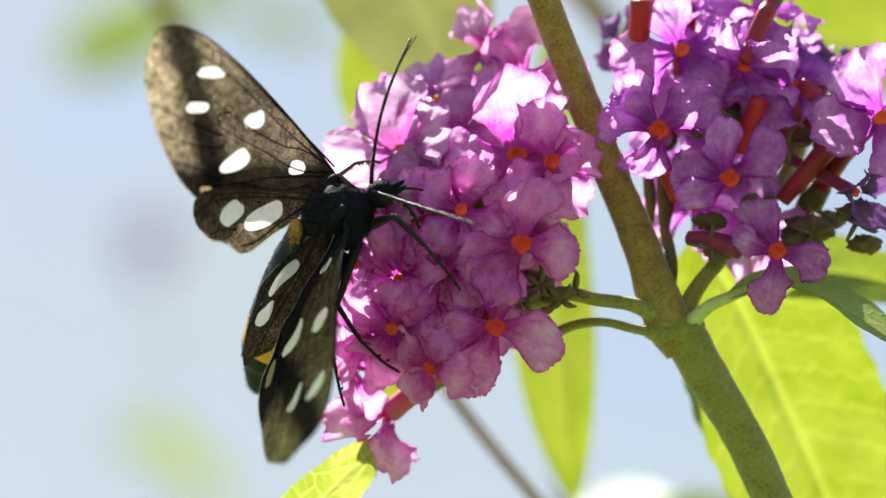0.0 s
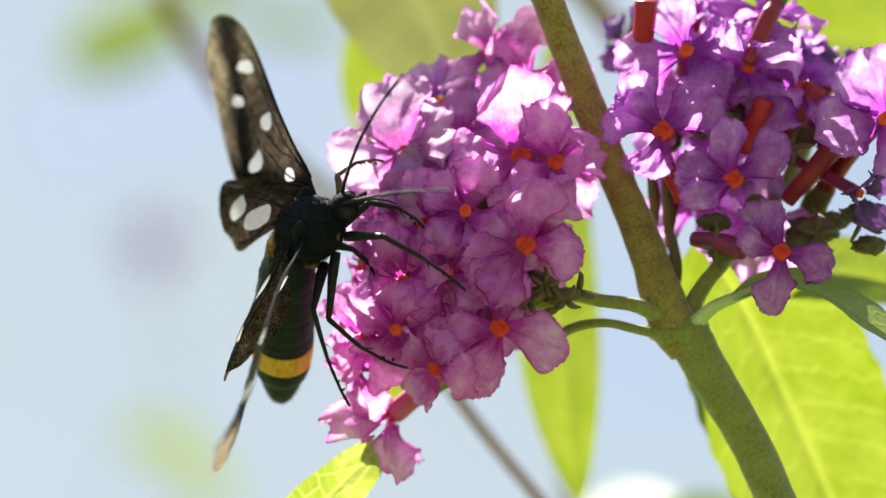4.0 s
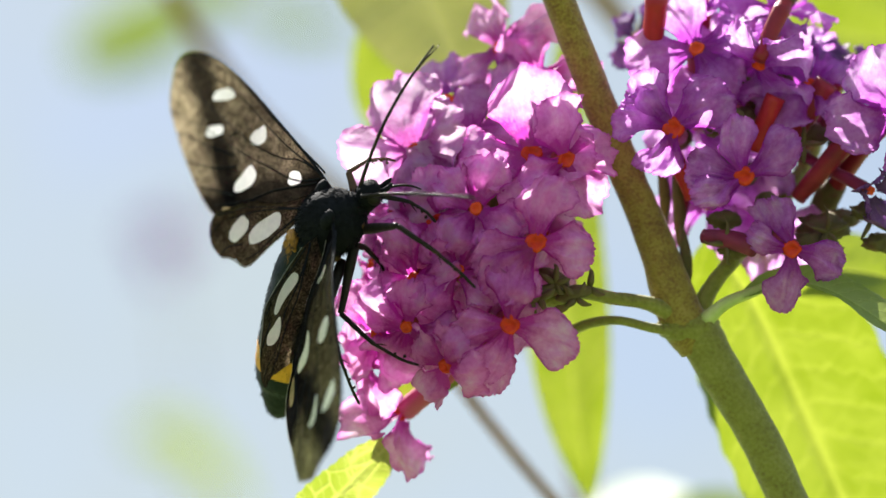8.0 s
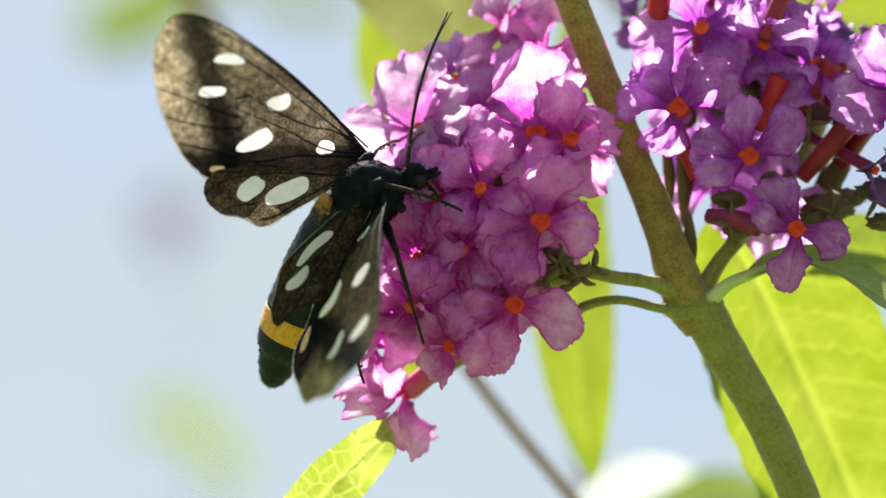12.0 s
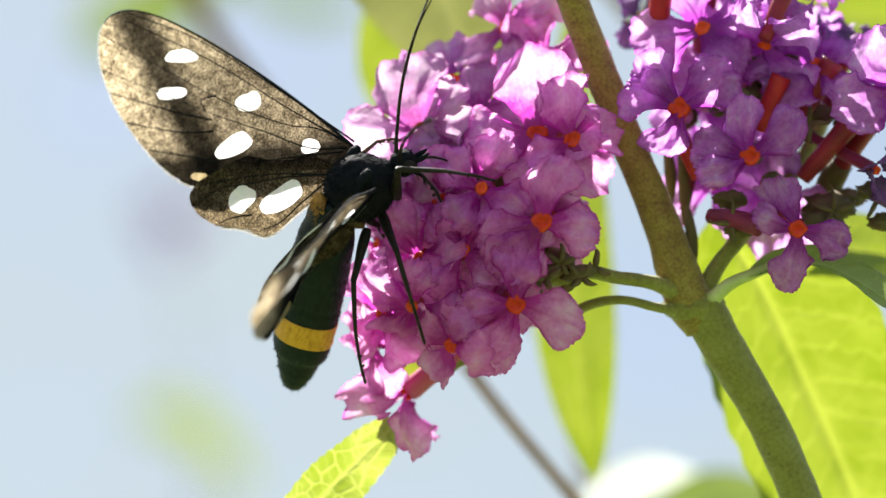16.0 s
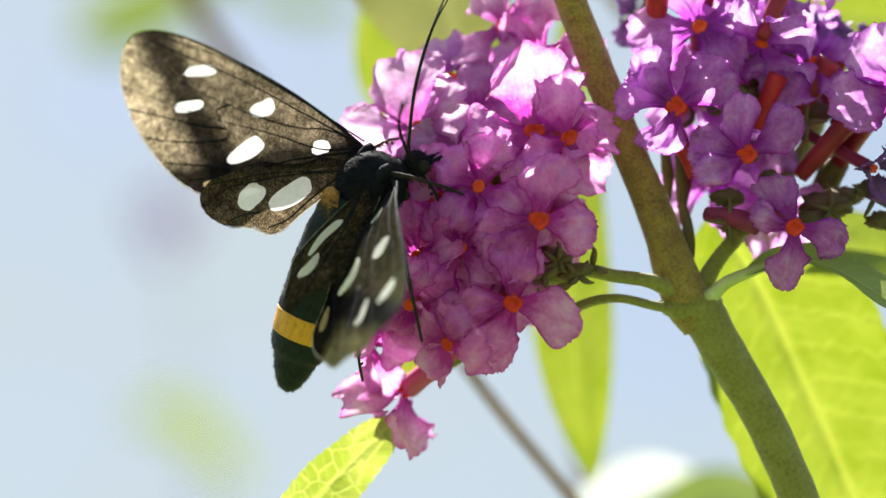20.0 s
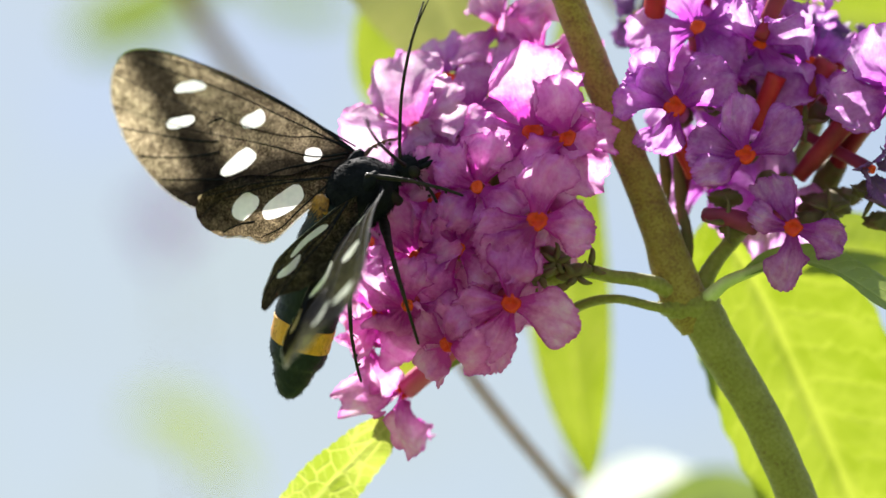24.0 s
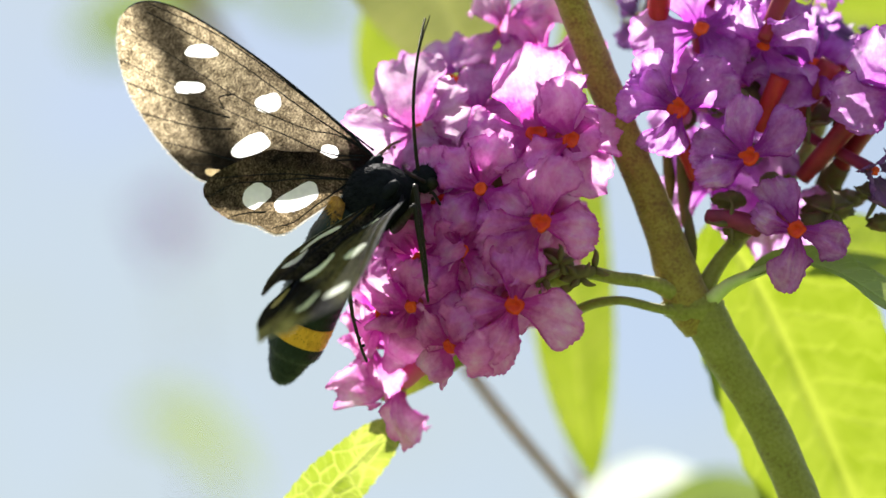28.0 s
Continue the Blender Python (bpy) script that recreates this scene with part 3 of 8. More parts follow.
BOTTOM_FLOWER = L((-2.75, -9.2, -2.5), (-0.76, -0.60, -0.25), 30, 1.05, 36, 8, tube=8.0, bend=(0.2, 0.3), spread=(0, 5, 0, 0), tube_mat=TUBE_PINK, label="drooping purple floret bent down under the moth")
L((-0.42, 3.14, 3), (-0.35, 0.15, 0.92), 20, 0.92, 16, 30, eye=0.82)
L((-1.7, 7.6, 0.0), (-0.36, 0.02, 0.93), 25, 1.2, 8, 18, wide=1.1, petal=PETAL_LILAC)
L((0.4, 11.0, -3.5), (-0.10, 0.45, 0.88), 15, 0.95, 6, 25, petal=PETAL_RIGHT)
L((2.0, 8.7, 0.8), (-0.12, 0.55, 0.82), 5, 1.08, 5, 25, petal=PETAL_LILAC)
L((3.8, 14.4, -3.0), (-0.45, 0.45, 0.75), 40, 1.15, 6, 18, tube=7, wide=0.8, petal=PETAL_LILAC)
L((6.3, 12.3, -1.5), (0.05, 0.45, 0.88), 20, 1.0, 10, 25)
L((0.98, 0.04, 4.5), (-0.15, 0.10, 1.0), 50, 0.95, 14, 30)
L((-1.73, -0.49, 3.2), (-0.45, -0.05, 0.88), 15, 0.95, 12, 35)
L((-4.12, -3.94, 1.5), (-0.62, -0.15, 0.75), 30, 0.95, 10, 40)
L((-4.73, -5.91, -0.6), (-0.60, -0.40, 0.70), 10, 0.82, 8, 45)
L((-2.99, 3.96, 0.5), (-0.70, 0.20, 0.68), 5, 0.95, 12, 30, petal=PETAL_LILAC)
L((-2.83, 6.31, -1), (-0.65, 0.45, 0.60), 35, 0.9, 12, 30, petal=PETAL_LILAC)
L((2.14, 3.89, 4.5), (-0.05, 0.25, 0.96), 60, 0.85, 20, 35)
L((3.38, 0.04, 3), (0.0, -0.15, 1.0), 30, 0.9, 14, 35)
L((-2.18, -3.48, 3.6), (-0.35, -0.30, 0.88), 70, 0.85, 14, 40)
L((2.33, -4.19, 3), (-0.1, -0.35, 0.92), 20, 0.85, 14, 40)
L((-4.44, 0.39, -0.5), (-0.85, 0.0, 0.52), 20, 0.9, 10, 40)
for x, y, z, a in ((6.40, -1.31, 2.2, 20), (7.67, -1.99, 1.2, 60), (5.51, -2.26, 2.6, 100), (7.13, -0.50, 1.6, 140), (8.35, -1.38, 2.2, 200)):
    c, s = math.cos(math.radians(a)), math.sin(math.radians(a))
    part("withered_calyx", rod([(x - c, y - s * 0.6, z, 0.28), (x - 0.3 * c, y - 0.2 * s, z + 0.3, 0.5), (x + c * 0.7, y + s * 0.5, z + 0.2, 0.42), (x + c * 1.3, y + s, z, 0.08)], 9, 4, 0.4, seed=a), CALYX, BRANCH)

for x, y, z, a, n in ((7.10, -0.74, 2.5, 10, 5), (8.40, -1.66, 2.6, 50, 4), (6.13, -1.66, 3, 110, 4), (9.28, -1.03, 1.8, 80, 3)):
    for k in range(n):
        f = math.radians(a + 360 * k / n)
        c, s = math.cos(f), math.sin(f)
        part("dry_sepal", rod([(x, y, z, 0.18), (x + 0.4 * c, y + 0.4 * s, z + 0.2, 0.24), (x + 0.8 * c, y + 0.8 * s + 0.1, z + 0.25, 0.17), (x + 1.1 * c - 0.2 * s, y + 1.0 * s + 0.2, z + 0.1, 0.05)], 6, 4, 0.35, seed=a + k), CALYX, BRANCH)

# florets round the far side of the left head, unseen, added to shade the front
rnd = random.Random(31)
for k in range(22):
    f, q = k * 2.39996, math.sqrt((k + 0.5) / 22)
    x, y = 2.6 + 4.2 * q * math.cos(f), 1.6 + 5.2 * q * math.sin(f)
    L((x, y, -4.5 - 4.0 * math.sqrt(1 - q * q)), (0.6 * q * math.cos(f), 0.3 + 0.6 * q * math.sin(f), -0.8), rnd.uniform(0, 90), rnd.uniform(0.85, 1.05), 14, 30, tube=5)

# right flower head
R = lambda *a, **k: flower(BRANCH, *a, petal=k.pop("petal", PETAL_RIGHT), tube_mat=k.pop("tube_mat", TUBE), **k)
R((18.72, 5.87, 5), (-0.10, -0.05, 1), 0, 0.96, 10, 28, spread=(28, 12, -22, -46), eye=1.0, wide=0.72, ruffle=1.3)
R((14.42, 8.91, 4), (-0.12, 0.05, 0.98), 0, 1.05, 8, 30, spread=(42, 38, -22, -20), eye=1.0, wide=0.95, ruffle=1.3, lobes=(1.05, 1.05, 0.95, 0.8))
R((21.69, 1.36, 5), (0.05, -0.12, 1), 0, 0.90, 4, 20, spread=(-8, 14, 2, 4), eye=1.0, wide=0.70, lobes=(1.1, 1.0, 0.85, 1.2))
R((16.1, 14.1, 0.5), (-0.1, 0.38, 0.9), 25, 1.05, 12, 25, wide=1.05)
R((19.95, 12.91, 1), (-0.35, -0.75, 0.55), 10, 0.95, 10, 30, tube=7)
R((23.53, 11.87, -1), (0.25, 0.50, 0.80), 30, 1.05, 12, 35)
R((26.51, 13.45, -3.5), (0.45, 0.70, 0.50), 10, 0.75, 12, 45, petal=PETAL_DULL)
R((28.34, 9.71, 3.5), (0.30, 0.10, 0.95), 20, 1.1, 10, 25, tube=9, bend=(-3, -4))
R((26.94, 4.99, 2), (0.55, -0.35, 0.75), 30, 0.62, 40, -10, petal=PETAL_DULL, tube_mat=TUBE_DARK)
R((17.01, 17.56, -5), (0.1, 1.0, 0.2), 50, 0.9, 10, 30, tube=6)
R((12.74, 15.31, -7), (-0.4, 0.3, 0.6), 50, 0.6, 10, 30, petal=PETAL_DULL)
R((21.57, 16.68, -3), (0.2, 0.9, 0.3), 50, 0.95, 10, 30, tube=7)
R((17.6, 11.6, -1), (-0.2, 0.35, 0.92), 0, 0.8, 20, 35)
# florets round its far side, also unseen and added to block sun from behind
for x, y, z in ((16.5, 9.5, -5), (19.5, 10.5, -6), (18.0, 6.8, -6), (15.8, 12.4, -5), (19.2, 14.0, -6), (22.6, 13.2, -6), (17.2, 4.4, -5), (21.0, 3.0, -4)):
    R((x, y, z), (0.05 * (x - 19), 0.05 * (y - 8), -0.9), 30 * x, rnd.uniform(0.8, 1.0), 14, 30, tube=5)
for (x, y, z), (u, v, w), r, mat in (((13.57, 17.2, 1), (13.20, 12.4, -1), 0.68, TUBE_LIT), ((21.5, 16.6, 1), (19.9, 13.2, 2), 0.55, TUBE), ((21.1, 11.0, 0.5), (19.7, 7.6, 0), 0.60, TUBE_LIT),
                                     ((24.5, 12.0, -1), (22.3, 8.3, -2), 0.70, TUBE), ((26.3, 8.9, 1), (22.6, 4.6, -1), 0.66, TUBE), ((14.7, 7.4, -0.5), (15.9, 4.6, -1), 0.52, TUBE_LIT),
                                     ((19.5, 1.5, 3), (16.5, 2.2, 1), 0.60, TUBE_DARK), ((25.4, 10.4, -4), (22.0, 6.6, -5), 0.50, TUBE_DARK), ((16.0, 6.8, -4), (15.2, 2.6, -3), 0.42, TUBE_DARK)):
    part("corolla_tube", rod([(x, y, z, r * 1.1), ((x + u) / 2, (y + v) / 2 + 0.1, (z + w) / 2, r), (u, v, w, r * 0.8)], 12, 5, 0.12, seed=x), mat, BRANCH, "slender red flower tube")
for x, y, z, a, n in ((24.38, 2.46, 0.5, 20, 5), (27.06, 3.16, 1, 60, 4), (22.89, 8.07, 0, 90, 4), (17.91, 1.73, 2, 0, 4), (25.75, 8.61, 0, 40, 4)):
    for k in range(n):
        f = math.radians(a + 360 * k / n)
        c, s = math.cos(f), math.sin(f)
        part("dry_sepal", rod([(x, y, z, 0.16), (x + 0.6 * c, y + 0.6 * s, z + 0.3, 0.18), (x + 1.2 * c, y + 1.2 * s, z + 0.3, 0.10), (x + 1.5 * c - 0.2 * s, y + 1.5 * s + 0.2, z + 0.1, 0.03)], 6, 4, 0.2, seed=a + k), CALYX, BRANCH)
for x, y, z, r in ((24.32, 2.73, -1, 1.2), (23.43, 1.89, 0, 0.8), (25.44, 3.28, -2, 0.9), (27.71, 1.82, 0, 0.8), (27.18, 3.79, 0, 0.9), (25.80, 8.14, -2, 0.8), (23.74, 8.72, -3, 0.9), (17.99, 9.81, 1, 0.8), (18.35, 1.28, 1, 0.7), (21.11, 10.48, -2, 0.9), (17.89, 3.25, 0, 0.8)):
    part("withered_calyx", ball((x, y, z), (r * 1.3, r * 0.75, r * 0.8), 3, 0.5, 1.6 + 0.1 * x), CALYX, BRANCH)


# ---- leafy shoots behind ----
def shoot(label, stem_points, leaves, mats, r=0.9):
    s = thing("leafy_shoot", label, "leafy shoot", STAGE, "shoots behind the branch")
    x, y, z = stem_points[-1]
    part("stem", rod([(*p, r) for p in stem_points], 10, 6, 0.08), STEM_FAR, s)
    fall = (1262 + y) / 0.966
    part("stem", rod([(x, y, z, r), (x * 1.05, y - 0.5 * 0.966 * fall, z + 0.5 * 0.259 * fall, r * 2), (x * 1.1, y - 0.966 * fall, z + 0.259 * fall, r * 4)], 8, 4, 0.08), STEM_FAR, s)
    for (pts2, nrm, w, *taper), mat in zip(leaves, mats):
        part("leaf", leaf_mesh(pts2, nrm, w, 0.15, 0.8, 0.0, w, 30, 9, *(taper or [0.7])), mat, s)
    return s


WHITE_LEAF = leaf_material("leaf_white_felt", (0.42, 0.46, 0.42), (0.56, 0.59, 0.55), (0.34, 0.365, 0.345), (0.46, 0.48, 0.455), 0.7)
shoot("thin brown twig with one lime leaf standing upright", [(1.26, -8.10, -32), (4.72, -12.58, -32), (8.80, -17.47, -32), (12.87, -22.77, -32)],
      [([(10.67, -16.66, -32), (9.53, -8.51, -32), (8.91, 0.45, -33), (8.98, 9.93, -35), (9.17, 19.97, -37)], (0, 0, 1), 6.1, 1.0)], [LEAF], 0.42)
shoot("lime leaves far out of focus, one in painted olive shade", [(-3.59, 27.41, -45), (10.08, 26.19, -70), (39.03, -8.67, -120), (52.80, -49.52, -140)],
      [([(-3.4, 21.0, -40), (-1.0, 15.5, -40), (1.2, 10.5, -40), (4.4, 2.5, -40)], (0, 0, 1), 12.4),
       ([(24.20, 22.65, -55), (29.52, 19.11, -55), (36.17, 17.78, -55), (44.15, 16.89, -55)], (0, 0.2, 1), 10.0),
       ([(-7.4, 33.7, -26), (-3.0, 24.0, -26), (-0.4, 18.3, -26), (1.8, 12.9, -26)], (0, 0.1, 1), 12.1, 0.42)], [LEAF, LEAF, LEAF_OVERLAP_SHADE], 1.0)
shoot("low leaves out of focus, one with a white felted underside", [(33.6, -24.0, -78), (34.5, -28.5, -78), (35.5, -35.0, -78)],
      [([(11.9, -24.4, -80), (14.6, -21.4, -80), (18.6, -19.9, -80), (25.0, -22.2, -80)], (0, -0.2, 1), 5.4),
       ([(15.4, -24.4, -74), (19.8, -21.9, -74), (24.4, -20.6, -74), (33.0, -23.8, -74)], (0, 0.3, 1), 5.0)], [WHITE_LEAF, LEAF_SHADE], 0.8)
shoot("brown twig and pale green leaves blurred by distance", [(-25.63, 26.53, -110), (-22.98, 22.29, -110), (-18.21, 15.41, -110), (-11.89, 9.08, -111), (-2.34, 1.65, -112), (7.29, -4.23, -114), (12.18, -12.88, -116), (15.13, -30.65, -122)],
      [([(-66.4, 37.6, -420), (-57.3, 41.2, -420), (-48.2, 45.75, -420), (-34.0, 54.9, -420)], (0, 0.1, 1), 13.0),
       ([(-71.85, -37.48, -600), (-61.48, -38.13, -600), (-52.40, -45.27, -600), (-44.62, -56.94, -600)], (0, 0.1, 1), 10.0),
       ([(-36.95, 50.85, -420), (-28.83, 44.76, -420), (-20.71, 43.75, -420), (-14.62, 46.79, -420)], (0, 0.1, 1), 5.0)], [LEAF_SHADE, LEAF_PALE, LEAF_SHADE], 0.9)
FAR = thing("far_flower_head", "faint mauve flower head far out of focus", "flower head", STAGE)
part("stalk", rod([(-85.52, 1.94, -900, 0.35), (-80.22, -45.76, -900, 0.4), (-74.92, -151.78, -900, 1.2), (-85, -700, -760, 2), (-85, -1500, -560, 4)], 8, 5), STEM_FAR, FAR)
for fx, fy in ((262, 380), (330, 390), (285, 430), (300, 360)):
    k = 1128 / 228 / 28
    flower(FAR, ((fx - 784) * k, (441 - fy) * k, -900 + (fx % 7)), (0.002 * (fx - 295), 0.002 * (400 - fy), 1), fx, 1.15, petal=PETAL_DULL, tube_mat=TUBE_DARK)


# ---- the moth ----
# moth space: x forward, y to its left, z up from its back; origin between the wing roots
def outline_face(points, n):
    return [p.to_2d() for p in spline([(x, y, 0, 0) for x, y in points] + [(points[0][0], points[0][1], 0, 0)], n)[:-1]]


FORE = [(-1.3, 0.75), (0, 0.35), (3.3, -0.50), (7.2, -1.20), (11.2, -1.62), (15.0, -1.70), (17.2, -1.15), (18.05, 0.15), (17.6, 1.9), (15.9, 4.1), (14.1, 5.4), (12.0, 6.45), (10.2, 7.0), (8.6, 7.1), (7.0, 6.4), (4.4, 4.6), (1.0, 2.3), (-0.9, 1.5)]
HIND = [(0, -0.3), (3.0, 0.2), (5.5, 1.7), (7.2, 3.9), (7.75, 5.3), (7.45, 6.1), (6.5, 6.55), (5.3, 6.55), (4.4, 6.2), (3.5, 5.95), (2.5, 5.85), (1.8, 5.3), (1.1, 3.8), (0.0, 1.3)]
FORE_RIGHT = [(10.2, 7.4) if p == (10.2, 7.0) else (8.4, 7.8) if p == (8.6, 7.1) else (6.5, 7.1) if p == (7.0, 6.4) else (4.2, 5.0) if p == (4.4, 4.6) else p for p in FORE]
# windows: centre along and behind, half length, half width, turn
FORE_SPOTS = ((12.6, -0.07, 1.02, 0.44, 28), (12.2, 2.33, 1.02, 0.38, 30), (7.25, 0.64, 0.82, 0.58, 40), (6.95, 3.52, 1.36, 0.62, 55), (2.42, 1.50, 0.58, 0.45, 30), (8.3, 6.35, 0.55, 0.28, 20))
FORE_RIGHT_SPOTS = FORE_SPOTS[:5] + ((7.75, 6.60, 0.95, 0.50, 15),)
HIND_SPOTS = ((4.60, 4.27, 0.95, 0.70, 70), (2.32, 3.10, 1.55, 0.70, 60))
FORE_VEINS = (((0, 0.05), (6, -0.9), (12, -1.45), (17, -1.1)), ((0.2, 0.3), (5, -0.1), (10.5, -0.6), (16.8, -0.6)), ((0.3, 0.3), (2.5, 0.3), (4.6, 0.95), (9.3, 1.3), (17.9, 0.9)), ((0.3, 0.6), (2.4, 1.6), (5.5, 1.9), (9.6, 2.4), (17.0, 2.9)),
              ((9.0, 2.7), (11.5, 3.3), (15.9, 4.0)), ((8.6, 3.3), (10.6, 4.3), (14.1, 5.3)), ((7.4, 4.9), (9.2, 5.4), (12.0, 6.2)), ((0.4, 0.9), (3.8, 3.0), (6.5, 4.9), (9.9, 6.6)), ((9.4, 1.2), (10.2, 1.9), (9.6, 2.4)))
HIND_VEINS = (((0.1, 0.4), (4, 2.3), (7.4, 4.7)), ((0.2, 0.4), (2.7, 1.85), (4.3, 3.0), (6.2, 4.4), (7.1, 5.9)), ((3.6, 4.9), (4.5, 5.5), (5.3, 6.3)), ((0.2, 0.9), (1.15, 3.0), (1.75, 4.5), (2.7, 5.55)))


def camber(x, y, fore):
    under = 0.0 if fore else 0.15 + 0.9 * max(0.0, 0.3 + 0.56 * x - y)
    return (-under + 0.30 * math.sin(x * 0.35) - 0.035 * (y - 2) ** 2 * (0.5 if fore else 0.8) + 0.10 * math.sin(y * 2.1 + x * 0.5) * min(1, x / 6)) * min(1, max(0, x) / 3)


def wing_meshes(outline, spots, fore, mirror):
    """The membrane with its windows cut out, and the windows, as separate sheets."""
    from mathutils.geometry import delaunay_2d_cdt
    rim = outline_face(outline, 8)
    rim = [p + Vector((noise.noise(Vector((p.x * 3, p.y * 3, 1))), noise.noise(Vector((p.x * 3, p.y * 3, 9))))) * (0.10 if p.x > 3 else 0.0) for p in rim]
    verts, edges, loops = list(rim), [(i, (i + 1) % len(rim)) for i in range(len(rim))], [list(range(len(rim)))]
    for cx, cy, a, b, turn in spots:
        c, s = math.cos(math.radians(turn)), math.sin(math.radians(turn))
        base = len(verts)
        for k in range(22):
            f = 2 * math.pi * k / 22
            # blunt four-cornered pane, bounded by the veins, slightly uneven
            w = (abs(math.cos(f)) ** 2.9 + abs(math.sin(f)) ** 2.9) ** (-1 / 2.9)
            w *= 0.96 + 0.06 * math.sin(3 * f + cy * 2 + cx) + 0.13 * noise.noise(Vector((math.cos(f) * 1.7 + cx, math.sin(f) * 1.7, cy)))
            u, v = a * math.cos(f) * w, b * math.sin(f) * w
            verts.append(Vector((cx + u * c - v * s, cy + u * s + v * c)))
        loops.append(list(range(base, base + 22)))
        edges += [(base + k, base + (k + 1) % 22) for k in range(22)]
    xs, ys = [p[0] for p in rim], [p[1] for p in rim]

    def inside(p, poly):
        hit = False
        for q, r in zip(poly, poly[1:] + poly[:1]):
            if (q[1] > p[1]) != (r[1] > p[1]) and p[0] < (r[0] - q[0]) * (p[1] - q[1]) / (r[1] - q[1]) + q[0]:
                hit = not hit
        return hit

    spot_polys = [[verts[i] for i in lp] for lp in loops[1:]]
    step = 0.55
    gx = min(xs)
    while gx < max(xs):
        gy = min(ys)
        while gy < max(ys):
            p = Vector((gx + random.uniform(-0.12, 0.12), gy + random.uniform(-0.12, 0.12)))
            if inside(p, rim) and min((p - q).length for q in rim) > 0.2:
                verts.append(p)
            gy += step
        gx += step
    out = delaunay_2d_cdt(verts, edges, [], 0, 1e-5)
    made = []
    for want in (0, 1):
        bm = bmesh.new()
        pool = {}
        for face in out[2]:
            mid = sum((out[0][i] for i in face), Vector((0, 0))) / len(face)
            if not inside(mid, rim):
                continue
            spot = any(inside(mid, s) for s in spot_polys)
            if spot != bool(want):
                continue
            vs = []
            for i in face:
                if i not in pool:
                    x, y = out[0][i]
                    pool[i] = bm.verts.new((-y * MM, (x if not mirror else -x) * MM, camber(x, y, fore) * MM))
                vs.append(pool[i])
            bm.faces.new(vs)
        made.append(bm)
    return made


def wing(name, parent, outline, spots, veins, fore, mirror, at):
    skin, panes = wing_meshes(outline, spots, fore, mirror)
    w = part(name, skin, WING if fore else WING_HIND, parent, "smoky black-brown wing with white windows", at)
    # each window is a pane of its own
    panes.verts.index_update()
    left = dict.fromkeys(panes.faces)
    while left:
        seed = next(iter(left))
        del left[seed]
        group, todo = [seed], [seed]
        while todo:
            f = todo.pop()
            for e in f.edges:
                for g in e.link_faces:
                    if g in left:
                        del left[g]
                        group.append(g)
                        todo.append(g)
        bm = bmesh.new()
        pool = {}
        for f in group:
            vs = []
            for v in f.verts:
                if v.index not in pool:
                    pool[v.index] = bm.verts.new(v.co)
                vs.append(pool[v.index])
            bm.faces.new(vs)
        gold = fore and sum(-v.co.x for v in bm.verts) / len(bm.verts) > 5 * MM
        part("window", bm, WINDOW_GOLD if gold else WINDOW, w, "golden translucent wing window" if gold else "white translucent wing window")
    panes.free()
    for v in veins:
        pts = []
        for k, (x, y) in enumerate(v):
            r = 0.065 if k == 0 else 0.052 - 0.007 * k
            pts.append((-y, -x if mirror else x, camber(x, y, fore), r))
        bm = bmesh.new()
        path = spline(pts, 6)
        rod([(p[0], p[1], camber(-p[1] if mirror else p[1], -p[0], fore), p[3]) for p in path], 6, 1, bm=bm)
        part("vein", bm, BLACK, w)
    rimpts = outline_face(outline, 6)
    k = int(len(rimpts) * (7.2 / len(outline)))
    if fore:
        bm = rod([(-p.y, -p.x if mirror else p.x, camber(p.x, p.y, fore), 0.115 - 0.085 * i / k) for i, p in enumerate(rimpts[:k])], 8, 1)
        part("costa", bm, BLACK, w, "black front edge of the wing")
    # fringe of fine scales along the outer edge
    bm = bmesh.new()
    for i in range(k, len(rimpts) - 6):
        a, b = rimpts[i], rimpts[i + 1]
        d = (b - a).normalized()
        nrm = Vector((d.y, -d.x))
        for q in range(6):
            p = a.lerp(b, q / 6)
            tip = p + nrm * random.uniform(0.10, 0.22) + d * random.uniform(-0.06, 0.06)
            vs = [bm.verts.new((-c.y * MM, (-c.x if mirror else c.x) * MM, camber(p.x, p.y, fore) * MM)) for c in (p - d * 0.035, p + d * 0.035, tip)]
            bm.faces.new(vs)
    part("fringe", bm, FRINGE, w, "pale hair fringe")
    return w


def fringe_material():
    m, n, l = material("wing_fringe")
    a = noise_node(n, l, 4000, 3)
    r = ramp(n, [(0.3, (0.26, 0.24, 0.21)), (0.7, (0.58, 0.55, 0.50))])
    l.new(a.outputs[0], r.inputs[0])
    b = bump_node(n, l, a.outputs[0], 0.2, 0.00005)
    thin_sheet(n, l, r.outputs[0], r.outputs[0], 0.65, b, 0.03, 0.3)
    return m


FRINGE = fringe_material()


def fur(center_fn, count, length, seed, bm=None):
    """Fine hairs standing out of a surface; center_fn gives a place and a direction."""
    rnd = random.Random(seed)
    bm = bm or bmesh.new()
    for _ in range(count):
        p, d = center_fn(rnd)
        l = length * rnd.uniform(0.5, 1.2)
        s = d.orthogonal().normalized() * 0.022
        e = p + d * l
        vs = [bm.verts.new(q * MM) for q in (p - s, p + s, e)]
        bm.faces.new(vs)
    return bm


MOTH = thing("moth", "black moth with white wing windows and a yellow abdomen band", "moth")
TILT_M = Euler((0, math.atan2(0.60, 0.80), 0)).to_matrix()
SET = pose(-0.15 * MM, 0, -0.36 * MM)
part("thorax", ball((-0.35, 0, -0.36), (2.25, 2.1, 2.05), 4, 0.07, 2.0, TILT_M), BLACK, MOTH, "furry black thorax", SET)


